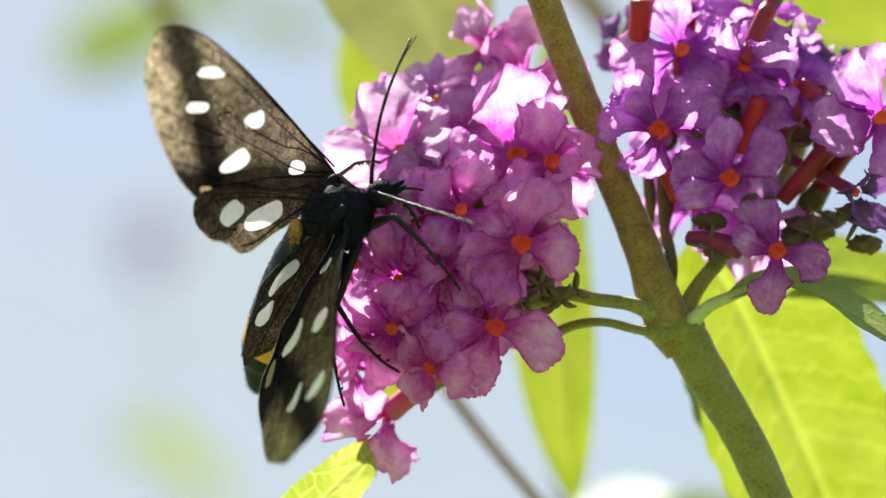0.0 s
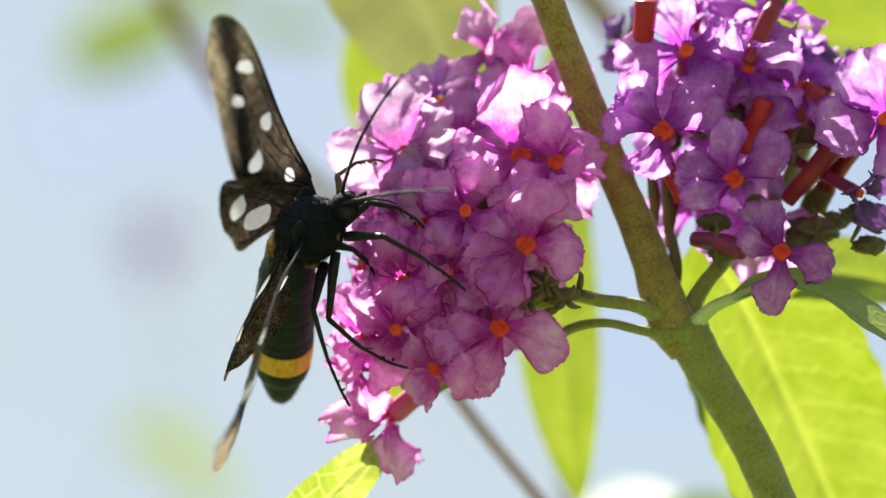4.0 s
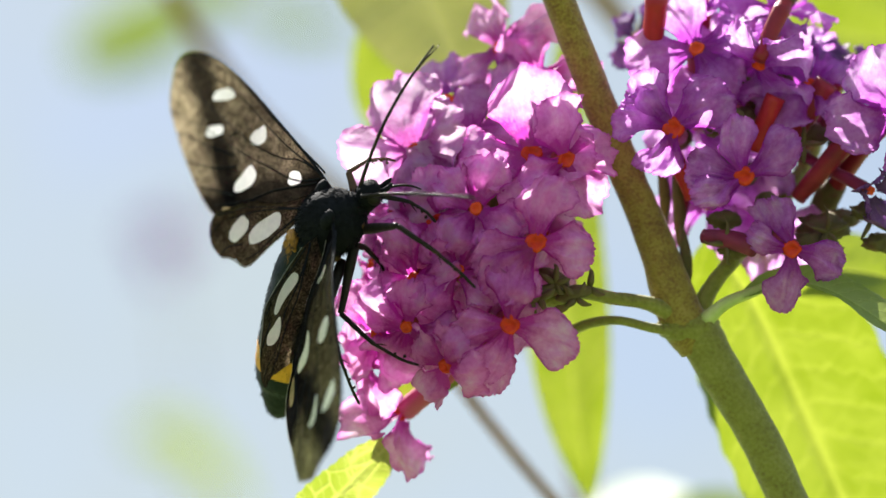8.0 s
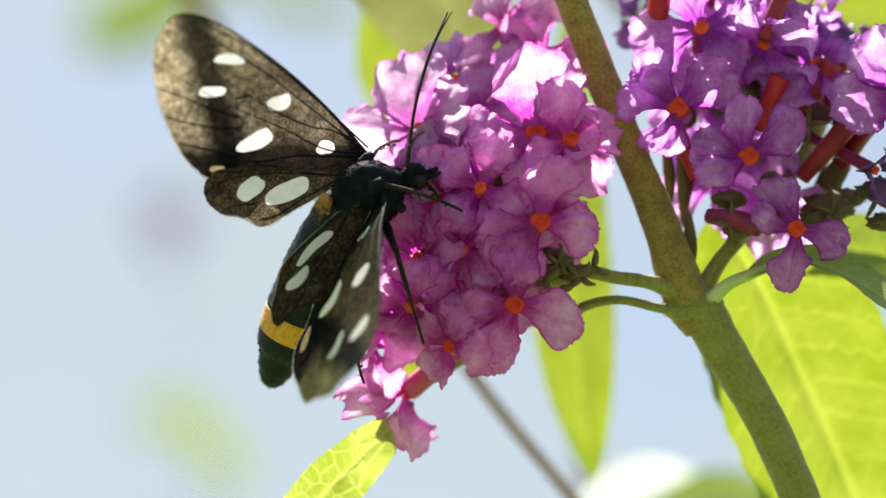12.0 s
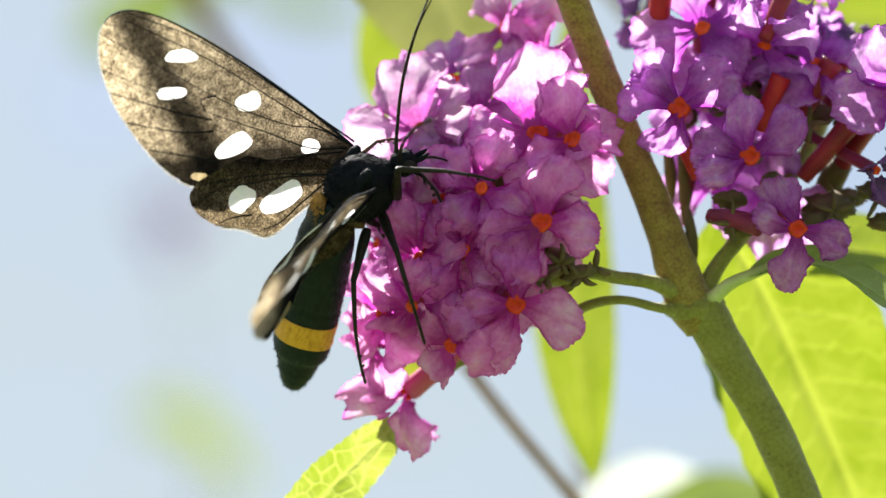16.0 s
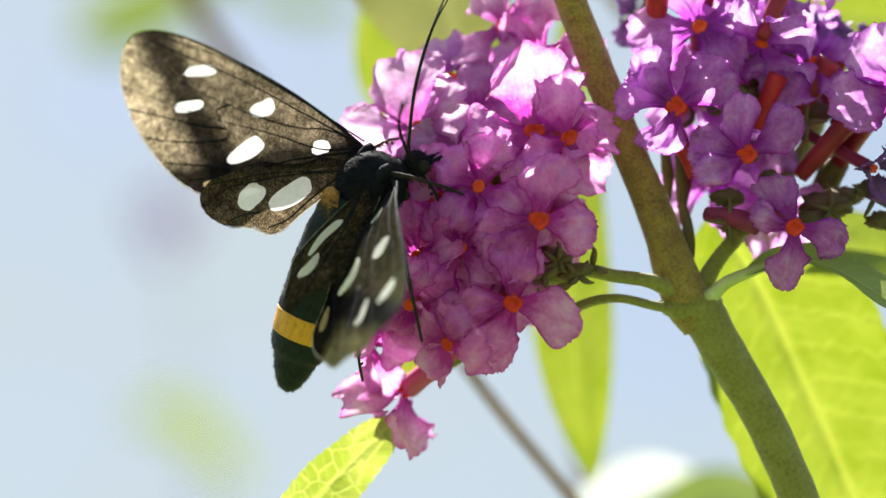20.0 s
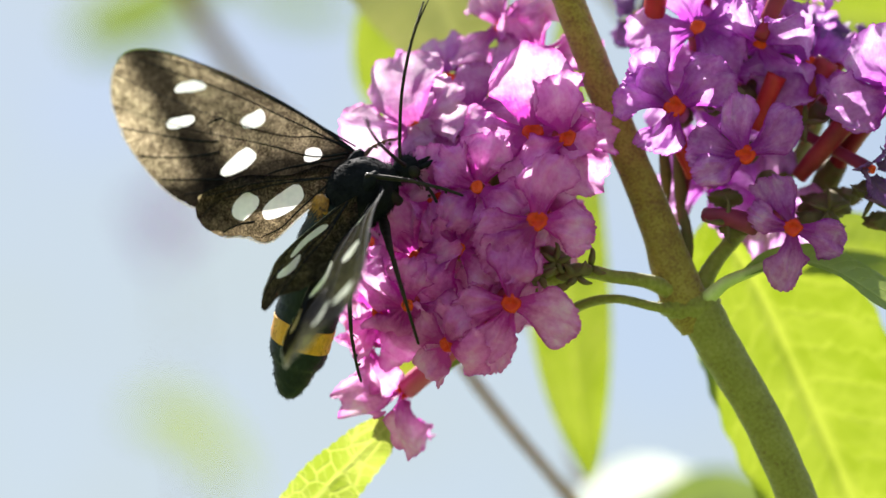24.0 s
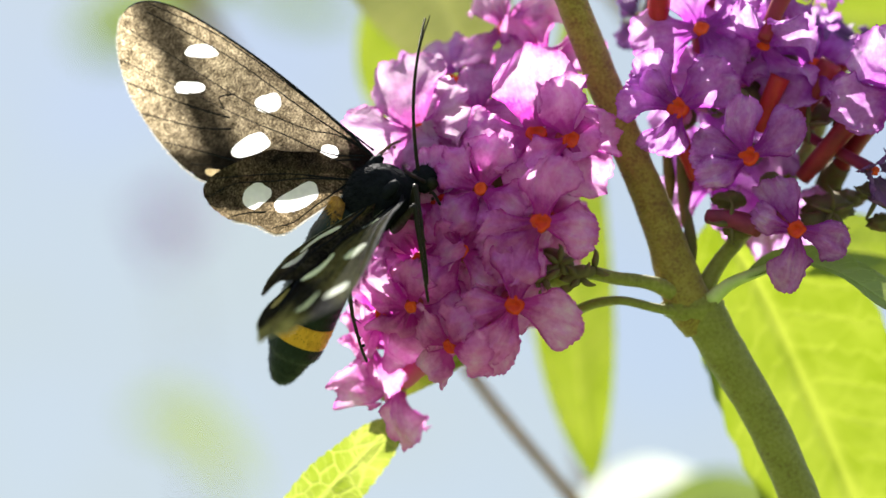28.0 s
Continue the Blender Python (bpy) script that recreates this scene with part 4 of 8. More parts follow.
def thorax_hair(rnd):
    d = Vector((rnd.gauss(0, 1), rnd.gauss(0, 1), rnd.gauss(0, 1))).normalized()
    p = TILT_M @ Vector((d.x * 2.2, d.y * 2.05, d.z * 2.0)) + Vector((-0.35, 0, -0.36))
    return p, (TILT_M @ d + Vector((-0.9, 0, 0.3))).normalized()


part("fur", fur(thorax_hair, 3000, 0.34, 5), BLACK, MOTH, "short black hair", SET)
for side in (1, -1):
    part("tegula", ball((0.8, side * 1.55, 0.45), (0.75, 0.45, 0.42), 3, 0.15), BLACK, MOTH, at=SET)
    part("shoulder_patch", ball((0.3, side * 1.62, -1.15), (0.16, 0.10, 0.15), 2, 0.3), ORANGE_HAIR, MOTH, "small orange patch at the wing root")
part("collar", ball((1.35, 0, -1.25), (0.55, 0.95, 0.9), 3, 0.12), BLACK, MOTH, at=SET)


def collar_hair(rnd):
    d = Vector((rnd.gauss(0, 1), rnd.gauss(0, 1), rnd.gauss(0, 1))).normalized()
    return Vector((1.35 + d.x * 0.55, d.y * 0.95, -1.25 + d.z * 0.9)), d


part("fur", fur(collar_hair, 350, 0.3, 15), BLACK, MOTH, "short black hair", SET)
HEAD = part("head", ball((2.25, 0, -2.0), (0.85, 0.95, 0.85), 3, 0.08, 2), BLACK, MOTH, "small black hairy head", SET)


def head_hair(rnd):
    d = Vector((rnd.gauss(0, 1), rnd.gauss(0, 1), rnd.gauss(0, 1))).normalized()
    return Vector((2.25 + d.x * 0.8, d.y * 0.9, -2.0 + d.z * 0.8)), d


part("hair", fur(head_hair, 300, 0.3, 25), BLACK, HEAD)
for side in (1, -1):
    part("eye", ball((2.45, side * 0.72, -2.1), (0.42, 0.34, 0.48), 3), LEG, HEAD, "glossy black compound eye")
    part("palp", rod([(2.7, side * 0.25, -2.5, 0.16), (3.2, side * 0.28, -2.85, 0.18), (3.6, side * 0.25, -3.0, 0.06)], 8, 3), BLACK, HEAD)
part("proboscis", rod([(2.75, 0, -2.6, 0.10), (3.3, 0, -3.4, 0.085), (3.5, 0, -4.3, 0.07), (3.4, 0.0, -5.0, 0.05)], 8, 4), LEG, HEAD, "thin dark sucking tongue")

# abdomen along -x from its root
AB_LEN = 13.1
AB_PROFILE = ((0.0, 1.25), (0.08, 1.65), (0.2, 1.95), (0.4, 2.12), (0.6, 2.12), (0.74, 2.0), (0.80, 1.82), (0.825, 1.52), (0.90, 1.22), (0.95, 0.92), (0.985, 0.55), (1.0, 0.12))


def ab_radius(s):
    for (a, ra), (b, rb) in zip(AB_PROFILE, AB_PROFILE[1:]):
        if s <= b:
            t = (s - a) / (b - a)
            return ra + (rb - ra) * t * t * (3 - 2 * t) if ra < rb else ra + (rb - ra) * t
    return 0.1


def belly(s0, s1, n, swell=0.0):
    bm = bmesh.new()
    rings = []
    for i in range(n + 1):
        s = s0 + (s1 - s0) * i / n
        seg = (s * 7.6) % 1.0
        r = ab_radius(s) * (1 - 0.045 * max(0, 1 - abs(seg - 0.03) * 14)) + swell
        ring = []
        for k in range(28):
            f = 2 * math.pi * k / 28
            q = r * (1 + 0.02 * noise.noise(Vector((s * 30, math.cos(f) * 3, math.sin(f) * 3))))
            ring.append(bm.verts.new(Vector((-s * AB_LEN, q * math.cos(f), q * 0.92 * math.sin(f) - 0.4 * s * s)) * MM))
        rings.append(ring)
    for a, b in zip(rings, rings[1:]):
        for k in range(28):
            bm.faces.new((a[k], b[k], b[(k + 1) % 28], a[(k + 1) % 28]))
    bm.faces.new(rings[0])
    bm.faces.new(rings[-1][::-1])
    return bm


ABDOMEN = part("abdomen", belly(0, 1, 70), GREENBLACK, MOTH, "greenish black segmented abdomen", pose(-2.0 * MM, 0, 0.2 * MM, 0, -9.9, 0))
part("yellow_band", belly(0.60, 0.715, 10, 0.045), YELLOW, ABDOMEN, "yellow ring round the abdomen")
part("yellow_patch", ball((-0.42, 0.05, 0.98), (0.80, 0.95, 0.42), 3, 0.35, 2.0), ORANGE_HAIR, ABDOMEN, "orange-yellow patch on the back")


def patch_hair(rnd):
    x, y = rnd.uniform(-1.1, 0.1), rnd.uniform(-0.9, 0.9)
    return Vector((x, y, 1.36 - 0.25 * y * y)), Vector((-0.9, y * 0.4, 0.4)).normalized()


part("hair", fur(patch_hair, 160, 0.5, 35), ORANGE_HAIR, ABDOMEN)


def tail_hair(rnd):
    s, f = rnd.uniform(0.02, 0.995), rnd.uniform(0, 2 * math.pi)
    r = ab_radius(s)
    return Vector((-s * AB_LEN, r * math.cos(f), r * 0.92 * math.sin(f) - 0.4 * s * s)), Vector((-0.9, math.cos(f) * 0.45, math.sin(f) * 0.45)).normalized()


part("fur", fur(tail_hair, 1600, 0.17, 45), GREENBLACK, ABDOMEN)

HL, HH = (1.07, 2.99, -0.15), (-0.71, 1.75, 0.52)
WINGS = {}
for key, mirror in (("left", False), ("right", True)):
    q = -1 if mirror else 1
    WINGS[key, "fore"] = wing("forewing", MOTH, FORE_RIGHT if mirror else FORE, FORE_RIGHT_SPOTS if mirror else FORE_SPOTS, FORE_VEINS, True, mirror, pose(HL[0] * MM, q * HL[1] * MM, HL[2] * MM))
    WINGS[key, "hind"] = wing("hindwing", MOTH, HIND, HIND_SPOTS, HIND_VEINS, False, mirror, pose(HH[0] * MM, q * HH[1] * MM, HH[2] * MM))


def antenna():
    bm = rod([(0, 0, 0, 0.15), (1.2, 0, 0.25, 0.11), (4.5, 0, 0.65, 0.10), (8.0, 0, 0.55, 0.085), (10.4, 0, 0.0, 0.03)], 8, 8)
    for k in range(60):
        x = 1.0 + k * 0.155
        z = 0.25 + 0.45 * math.sin((x - 1) / 9.4 * math.pi)
        rod([(x - 0.06, 0, z, 0.085), (x, 0, z, 0.135 - 0.0012 * k), (x + 0.06, 0, z, 0.085)], 6, 1, bm=bm)
    return bm


ANTENNA = {k: part("antenna", antenna(), LEG, MOTH, "long thin black antenna", pose(2.5 * MM, s * 0.4 * MM, -1.4 * MM)) for k, s in (("left", 1), ("right", -1))}


def thigh(length):
    return rod([(0, 0, 0, 0.30), (length * 0.25, 0, 0.05, 0.34), (length * 0.75, 0, 0.0, 0.24), (length, 0, 0, 0.19)], 10, 5, 0.1)


def shin(length):
    bm = rod([(0, 0, 0, 0.17), (length * 0.1, 0, 0.10, 0.17), (length * 0.42, 0, 0.38, 0.14), (length * 0.52, 0, 0.40, 0.11), (length * 0.8, 0, 0.26, 0.10), (length * 0.97, 0, 0.0, 0.09), (length, 0, -0.05, 0.05)], 8, 5, 0.15)
    for k in range(4):
        x = length * (0.52 + 0.1 * k)
        h = 0.40 - 0.045 * k * k
        rod([(x - 0.08, 0, h, 0.08), (x, 0, h - 0.01, 0.135), (x + 0.08, 0, h - 0.02, 0.08)], 8, 1, bm=bm)
    for x, s in ((0.5, 1), (0.5, -1), (0.3, 1)):
        rod([(length * x, 0, 0.34, 0.05), (length * x + 0.5, 0.25 * s, 0.05, 0.015)], 5, 2, bm=bm)
    return bm


LEGS = {}
for name, (a, b) in (("hind_right", (3.51, 6.63)), ("mid_right", (4.20, 6.03)), ("fore_right", (3.24, 6.12)), ("fore_left", (2.56, 3.78)), ("mid_left", (2.78, 4.10)), ("hind_left", (1.97, 2.91))):
    mat = LEG_BROWN if name == "fore_left" else LEG
    f = part("femur", thigh(a), mat, MOTH, "thin dark upper leg")
    t = part("tibia", shin(b), mat, MOTH, "thin dark spurred lower leg and foot")
    LEGS[name] = (f, t)
for n, y, x, z in (("coxa", 0.82, 0.20, -1.75), ("coxa", -0.82, 0.20, -1.75), ("coxa", 0.82, -1.30, -1.50), ("coxa", -0.82, -1.30, -1.50), ("coxa", 0.82, -2.50, -1.10), ("coxa", -0.82, -2.50, -1.10)):
    part(n, rod([(x - 0.1, y * 0.8, z + 0.6, 0.45), (x, y, z, 0.42), (x + 0.15, y * 1.15, z - 0.75, 0.26)], 9, 4, 0.1), LEG_BROWN, MOTH)


# ---- what moves ----
def motions():
    walk(MOTH, [
        (0, pose(-0.005896, -0.005417, 1.302718, 78.65, -34.2, -54.45)), (0.5, pose(-0.007623, -0.005553, 1.302143, 83.71, -31.62, -69.4)), (1, pose(-0.007843, -0.005799, 1.30193, 85.46, -30.54, -73.69)),
        (1.5, pose(-0.007432, -0.005641, 1.301985, 79.19, -28.95, -69.44)), (2, pose(-0.007782, -0.005489, 1.302113, 81.32, -31.36, -71.64)), (2.5, pose(-0.007824, -0.005529, 1.302144, 80.21, -33.59, -71.39)),
        (3, pose(-0.00835, -0.005522, 1.301985, 79.96, -29.89, -76.18)), (3.5, pose(-0.008047, -0.005488, 1.301994, 78.04, -28.97, -74.23)), (5.5, pose(-0.008664, -0.005338, 1.301231, 77.87, -25.69, -76.4)),
        (6, pose(-0.009104, -0.005266, 1.301097, 79.17, -25.94, -80.3)), (6.5, pose(-0.009007, -0.005454, 1.301139, 86.66, -31.07, -81.7)), (7, pose(-0.008978, -0.005619, 1.301437, 92.25, -39.81, -81.37)),
        (7.5, pose(-0.007678, -0.005741, 1.301942, 84.75, -40.18, -68.4)), (8, pose(-0.007325, -0.005806, 1.302106, 83.01, -36.75, -65.58)), (8.5, pose(-0.007021, -0.005751, 1.3025, 82.44, -37.13, -62.48)),
        (9, pose(-0.005323, -0.00566, 1.302968, 73.58, -37.88, -44.73)), (9.5, pose(-0.005145, -0.005756, 1.303075, 70.9, -37.04, -42.11)), (10, pose(-0.005213, -0.005861, 1.303163, 70.15, -40.03, -39.55)),
        (10.5, pose(-0.005456, -0.005634, 1.302871, 68.81, -36.52, -39.56)), (11, pose(-0.005253, -0.005535, 1.303119, 64.82, -39.67, -32.26)), (11.5, pose(-0.005201, -0.00569, 1.303131, 63.96, -39.42, -32.9)),
        (12, pose(-0.005036, -0.005737, 1.302808, 66.4, -36.89, -36)), (12.5, pose(-0.005612, -0.005807, 1.303094, 67.41, -41.77, -38.96)), (14.5, pose(-0.005518, -0.005833, 1.303276, 68.81, -41.77, -38.18)),
        (15, pose(-0.005398, -0.005746, 1.303026, 67.96, -40.15, -38.21)), (15.5, pose(-0.005028, -0.005819, 1.303277, 69.07, -39.21, -41.62)), (16, pose(-0.005717, -0.005852, 1.30316, 72.96, -43.18, -46.33)),
        (16.5, pose(-0.006888, -0.00578, 1.303118, 78.73, -45.3, -60.2)), (17, pose(-0.007235, -0.005706, 1.302952, 83.53, -45.32, -63.36)), (17.5, pose(-0.005695, -0.005839, 1.303394, 71.98, -44.72, -44.85)),
        (18, pose(-0.004909, -0.005842, 1.303316, 68.93, -44.71, -35.76)), (18.5, pose(-0.00522, -0.005765, 1.303174, 71.28, -42.1, -40.06)), (19, pose(-0.005473, -0.005735, 1.303122, 69.31, -45.86, -36.69)),
        (19.5, pose(-0.004735, -0.005704, 1.303213, 65.98, -41.59, -32.71)), (20, pose(-0.004677, -0.005711, 1.303338, 65.62, -45.62, -30.25)), (20.5, pose(-0.004743, -0.005598, 1.30329, 62.04, -42.94, -23.27)),
        (21, pose(-0.004591, -0.005487, 1.303317, 65.25, -42.42, -26)), (21.5, pose(-0.004396, -0.00545, 1.303201, 63.2, -39.67, -20.54)), (23.5, pose(-0.004529, -0.005388, 1.303089, 62.62, -38.97, -30.39)),
        (24, pose(-0.005225, -0.005395, 1.30305, 68.29, -44.57, -36.12)), (24.5, pose(-0.004873, -0.00529, 1.303158, 63.35, -41.69, -24.77)), (25, pose(-0.004533, -0.00521, 1.303277, 62.74, -38.71, -22.11)),
        (25.5, pose(-0.004498, -0.005293, 1.303795, 54.95, -32.25, -20.54)), (26, pose(-0.004776, -0.005189, 1.303578, 60.56, -34.68, -23.21)), (26.5, pose(-0.004638, -0.00514, 1.303159, 63.54, -33.25, -24.14)),
        (27, pose(-0.004771, -0.005197, 1.303096, 66.91, -38.94, -26.66)), (27.5, pose(-0.004673, -0.005196, 1.302824, 67.85, -38.36, -28.59)), (28, pose(-0.004322, -0.005225, 1.302811, 68.21, -39.59, -29.63)),
    ])
    walk(WINGS["left", "fore"], [
        (0, pose(0.001073, 0.002989, -0.000153, 28.59, 5.83, 19.47)), (0.5, pose(0.001073, 0.002989, -0.000153, 31.97, 2.87, 20.07)), (1, pose(0.001073, 0.002989, -0.000153, 38.8, 3.29, 18.81)),
        (1.5, pose(0.001073, 0.002989, -0.000153, 49.67, -0.87, 17.04)), (2, pose(0.001073, 0.002989, -0.000153, 33.12, 3.87, 16.57)), (2.5, pose(0.001073, 0.002989, -0.000153, 20.98, 6.51, 16.54)),
        (3, pose(0.001073, 0.002989, -0.000153, 18.63, 6.74, 17.3)), (3.5, pose(0.001073, 0.002989, -0.000153, 27.14, -0.37, 13.87)), (5.5, pose(0.001073, 0.002989, -0.000153, 11.99, 2.23, 11.23)),
        (6, pose(0.001073, 0.002989, -0.000153, 15.38, 0.44, 9.09)), (6.5, pose(0.001073, 0.002989, -0.000153, 28.47, 1.04, 9.23)), (7, pose(0.001073, 0.002989, -0.000153, 44.15, 0.67, 9.29)),
        (7.5, pose(0.001073, 0.002989, -0.000153, 38.33, 1.68, 13.36)), (8, pose(0.001073, 0.002989, -0.000153, 22.8, 4.37, 18.21)), (8.5, pose(0.001073, 0.002989, -0.000153, 17.52, 4.9, 20.05)),
        (9, pose(0.001073, 0.002989, -0.000153, 25.56, 3.17, 21.34)), (9.5, pose(0.001073, 0.002989, -0.000153, 42.52, -3.32, 16.43)), (10, pose(0.001073, 0.002989, -0.000153, 53.07, -4.32, 14.96)),
        (10.5, pose(0.001073, 0.002989, -0.000153, 44.6, -1.58, 19.4)), (11, pose(0.001073, 0.002989, -0.000153, 29.33, 6.48, 23.07)), (11.5, pose(0.001073, 0.002989, -0.000153, 27.59, 6.81, 23.29)),
        (12, pose(0.001073, 0.002989, -0.000153, 30.46, 5.98, 23.34)), (12.5, pose(0.001073, 0.002989, -0.000153, 44.4, 1.98, 23.52)), (14.5, pose(0.001073, 0.002989, -0.000153, 17.38, 7.07, 24.36)),
        (15, pose(0.001073, 0.002989, -0.000153, 28.83, 5.64, 25.29)), (15.5, pose(0.001073, 0.002989, -0.000153, 47.37, -2.55, 19.46)), (16, pose(0.001073, 0.002989, -0.000153, 52.32, -0.73, 15.15)),
        (16.5, pose(0.001073, 0.002989, -0.000153, 39.78, 1.1, 17.52)), (17, pose(0.001073, 0.002989, -0.000153, 18.77, 4.16, 21.02)), (17.5, pose(0.001073, 0.002989, -0.000153, 18.38, 5.58, 22.53)),
        (18, pose(0.001073, 0.002989, -0.000153, 29.41, 4, 20.39)), (18.5, pose(0.001073, 0.002989, -0.000153, 41.1, -2.46, 18.97)), (19, pose(0.001073, 0.002989, -0.000153, 50.5, -5.35, 14.83)),
        (19.5, pose(0.001073, 0.002989, -0.000153, 41.55, -5.1, 17.63)), (20, pose(0.001073, 0.002989, -0.000153, 34.73, -1.09, 19.56)), (20.5, pose(0.001073, 0.002989, -0.000153, 33.51, 0.01, 24.66)),
        (21, pose(0.001073, 0.002989, -0.000153, 39.06, -1.45, 27.1)), (21.5, pose(0.001073, 0.002989, -0.000153, 39.66, -3.57, 27.44)), (23.5, pose(0.001073, 0.002989, -0.000153, 39.63, -2.91, 24.81)),
        (24, pose(0.001073, 0.002989, -0.000153, 35.58, 0, 24.46)), (24.5, pose(0.001073, 0.002989, -0.000153, 32.41, -0.3, 24.59)), (25, pose(0.001073, 0.002989, -0.000153, 34.64, -1.18, 25.68)),
        (25.5, pose(0.001073, 0.002989, -0.000153, 36.44, -2.64, 26.02)), (26, pose(0.001073, 0.002989, -0.000153, 41.79, -8.11, 24.11)), (26.5, pose(0.001073, 0.002989, -0.000153, 48.01, -10.11, 19.33)),
        (27, pose(0.001073, 0.002989, -0.000153, 51.03, -9.89, 17.21)), (27.5, pose(0.001073, 0.002989, -0.000153, 50.18, -12.92, 13.48)), (28, pose(0.001073, 0.002989, -0.000153, 50.65, -10.74, 9.77)),
    ])
    walk(WINGS["right", "fore"], [
        (0, pose(0.001073, -0.002989, -0.000153, -11.91, 4.03, -17.69)), (0.5, pose(0.001073, -0.002989, -0.000153, -10.28, 9.51, -10.82)), (1, pose(0.001073, -0.002989, -0.000153, -17.94, 13.5, -11.13)),
        (1.5, pose(0.001073, -0.002989, -0.000153, -19.74, 8.93, -10.01)), (2, pose(0.001073, -0.002989, -0.000153, -7, 5.67, -12.77)), (2.5, pose(0.001073, -0.002989, -0.000153, -0.71, 4.02, -10.06)),
        (3, pose(0.001073, -0.002989, -0.000153, 1.22, 4.05, -10.4)), (3.5, pose(0.001073, -0.002989, -0.000153, -12.55, 1.65, -7.07)), (5.5, pose(0.001073, -0.002989, -0.000153, 1.38, -0.5, 1.16)),
        (6, pose(0.001073, -0.002989, -0.000153, -0.63, 0.36, 0.33)), (6.5, pose(0.001073, -0.002989, -0.000153, -14.85, -2.76, -10.25)), (7, pose(0.001073, -0.002989, -0.000153, -26.01, -5.19, -13.02)),
        (7.5, pose(0.001073, -0.002989, -0.000153, -17.59, -3.39, -16.73)), (8, pose(0.001073, -0.002989, -0.000153, -5.3, 2.6, -15.45)), (8.5, pose(0.001073, -0.002989, -0.000153, -3.3, -0.6, -17.07)),
        (9, pose(0.001073, -0.002989, -0.000153, -11.94, -4.66, -14.93)), (9.5, pose(0.001073, -0.002989, -0.000153, -25.06, -4.95, -14.81)), (10, pose(0.001073, -0.002989, -0.000153, -35.1, -7.81, -11.7)),
        (10.5, pose(0.001073, -0.002989, -0.000153, -23.55, -6.49, -15.1)), (11, pose(0.001073, -0.002989, -0.000153, -13.29, -6.56, -17.72)), (11.5, pose(0.001073, -0.002989, -0.000153, -16.36, -6.12, -14.54)),
        (12, pose(0.001073, -0.002989, -0.000153, -12.26, -4.95, -15.38)), (12.5, pose(0.001073, -0.002989, -0.000153, -22.93, -5.55, -16.31)), (14.5, pose(0.001073, -0.002989, -0.000153, -3.82, -5.4, -18.66)),
        (15, pose(0.001073, -0.002989, -0.000153, -9.98, -4.38, -16.56)), (15.5, pose(0.001073, -0.002989, -0.000153, -23.83, -1.44, -6.2)), (16, pose(0.001073, -0.002989, -0.000153, -33.75, -3.34, -6.48)),
        (16.5, pose(0.001073, -0.002989, -0.000153, -18.94, -2.19, -7.51)), (17, pose(0.001073, -0.002989, -0.000153, -4.18, -3.98, -16.64)), (17.5, pose(0.001073, -0.002989, -0.000153, -4.3, -4.65, -15.71)),
        (18, pose(0.001073, -0.002989, -0.000153, -11.24, -8.71, -19.32)), (18.5, pose(0.001073, -0.002989, -0.000153, -29.44, -9.8, -14.7)), (19, pose(0.001073, -0.002989, -0.000153, -37.72, -10.81, -14.07)),
        (19.5, pose(0.001073, -0.002989, -0.000153, -30.54, -6.7, -14.05)), (20, pose(0.001073, -0.002989, -0.000153, -16.58, -4.54, -16.99)), (20.5, pose(0.001073, -0.002989, -0.000153, -19.01, -3.09, -14.56)),
        (21, pose(0.001073, -0.002989, -0.000153, -25.22, -5.05, -17.58)), (21.5, pose(0.001073, -0.002989, -0.000153, -23.06, -1.63, -14.68)), (23.5, pose(0.001073, -0.002989, -0.000153, -21.76, 0.8, -11.38)),
        (24, pose(0.001073, -0.002989, -0.000153, -22.97, -3.23, -17.74)), (24.5, pose(0.001073, -0.002989, -0.000153, -22.85, 0.21, -18.18)), (25, pose(0.001073, -0.002989, -0.000153, -26.02, 0.05, -23.59)),
        (25.5, pose(0.001073, -0.002989, -0.000153, -30.34, -4.26, -28.2)), (26, pose(0.001073, -0.002989, -0.000153, -27.52, -2.42, -27.12)), (26.5, pose(0.001073, -0.002989, -0.000153, -31.02, -2.05, -24.03)),
        (27, pose(0.001073, -0.002989, -0.000153, -33.32, -0.94, -22.52)), (27.5, pose(0.001073, -0.002989, -0.000153, -34.58, 0.42, -23)), (28, pose(0.001073, -0.002989, -0.000153, -32.35, 3.04, -25.22)),
    ])
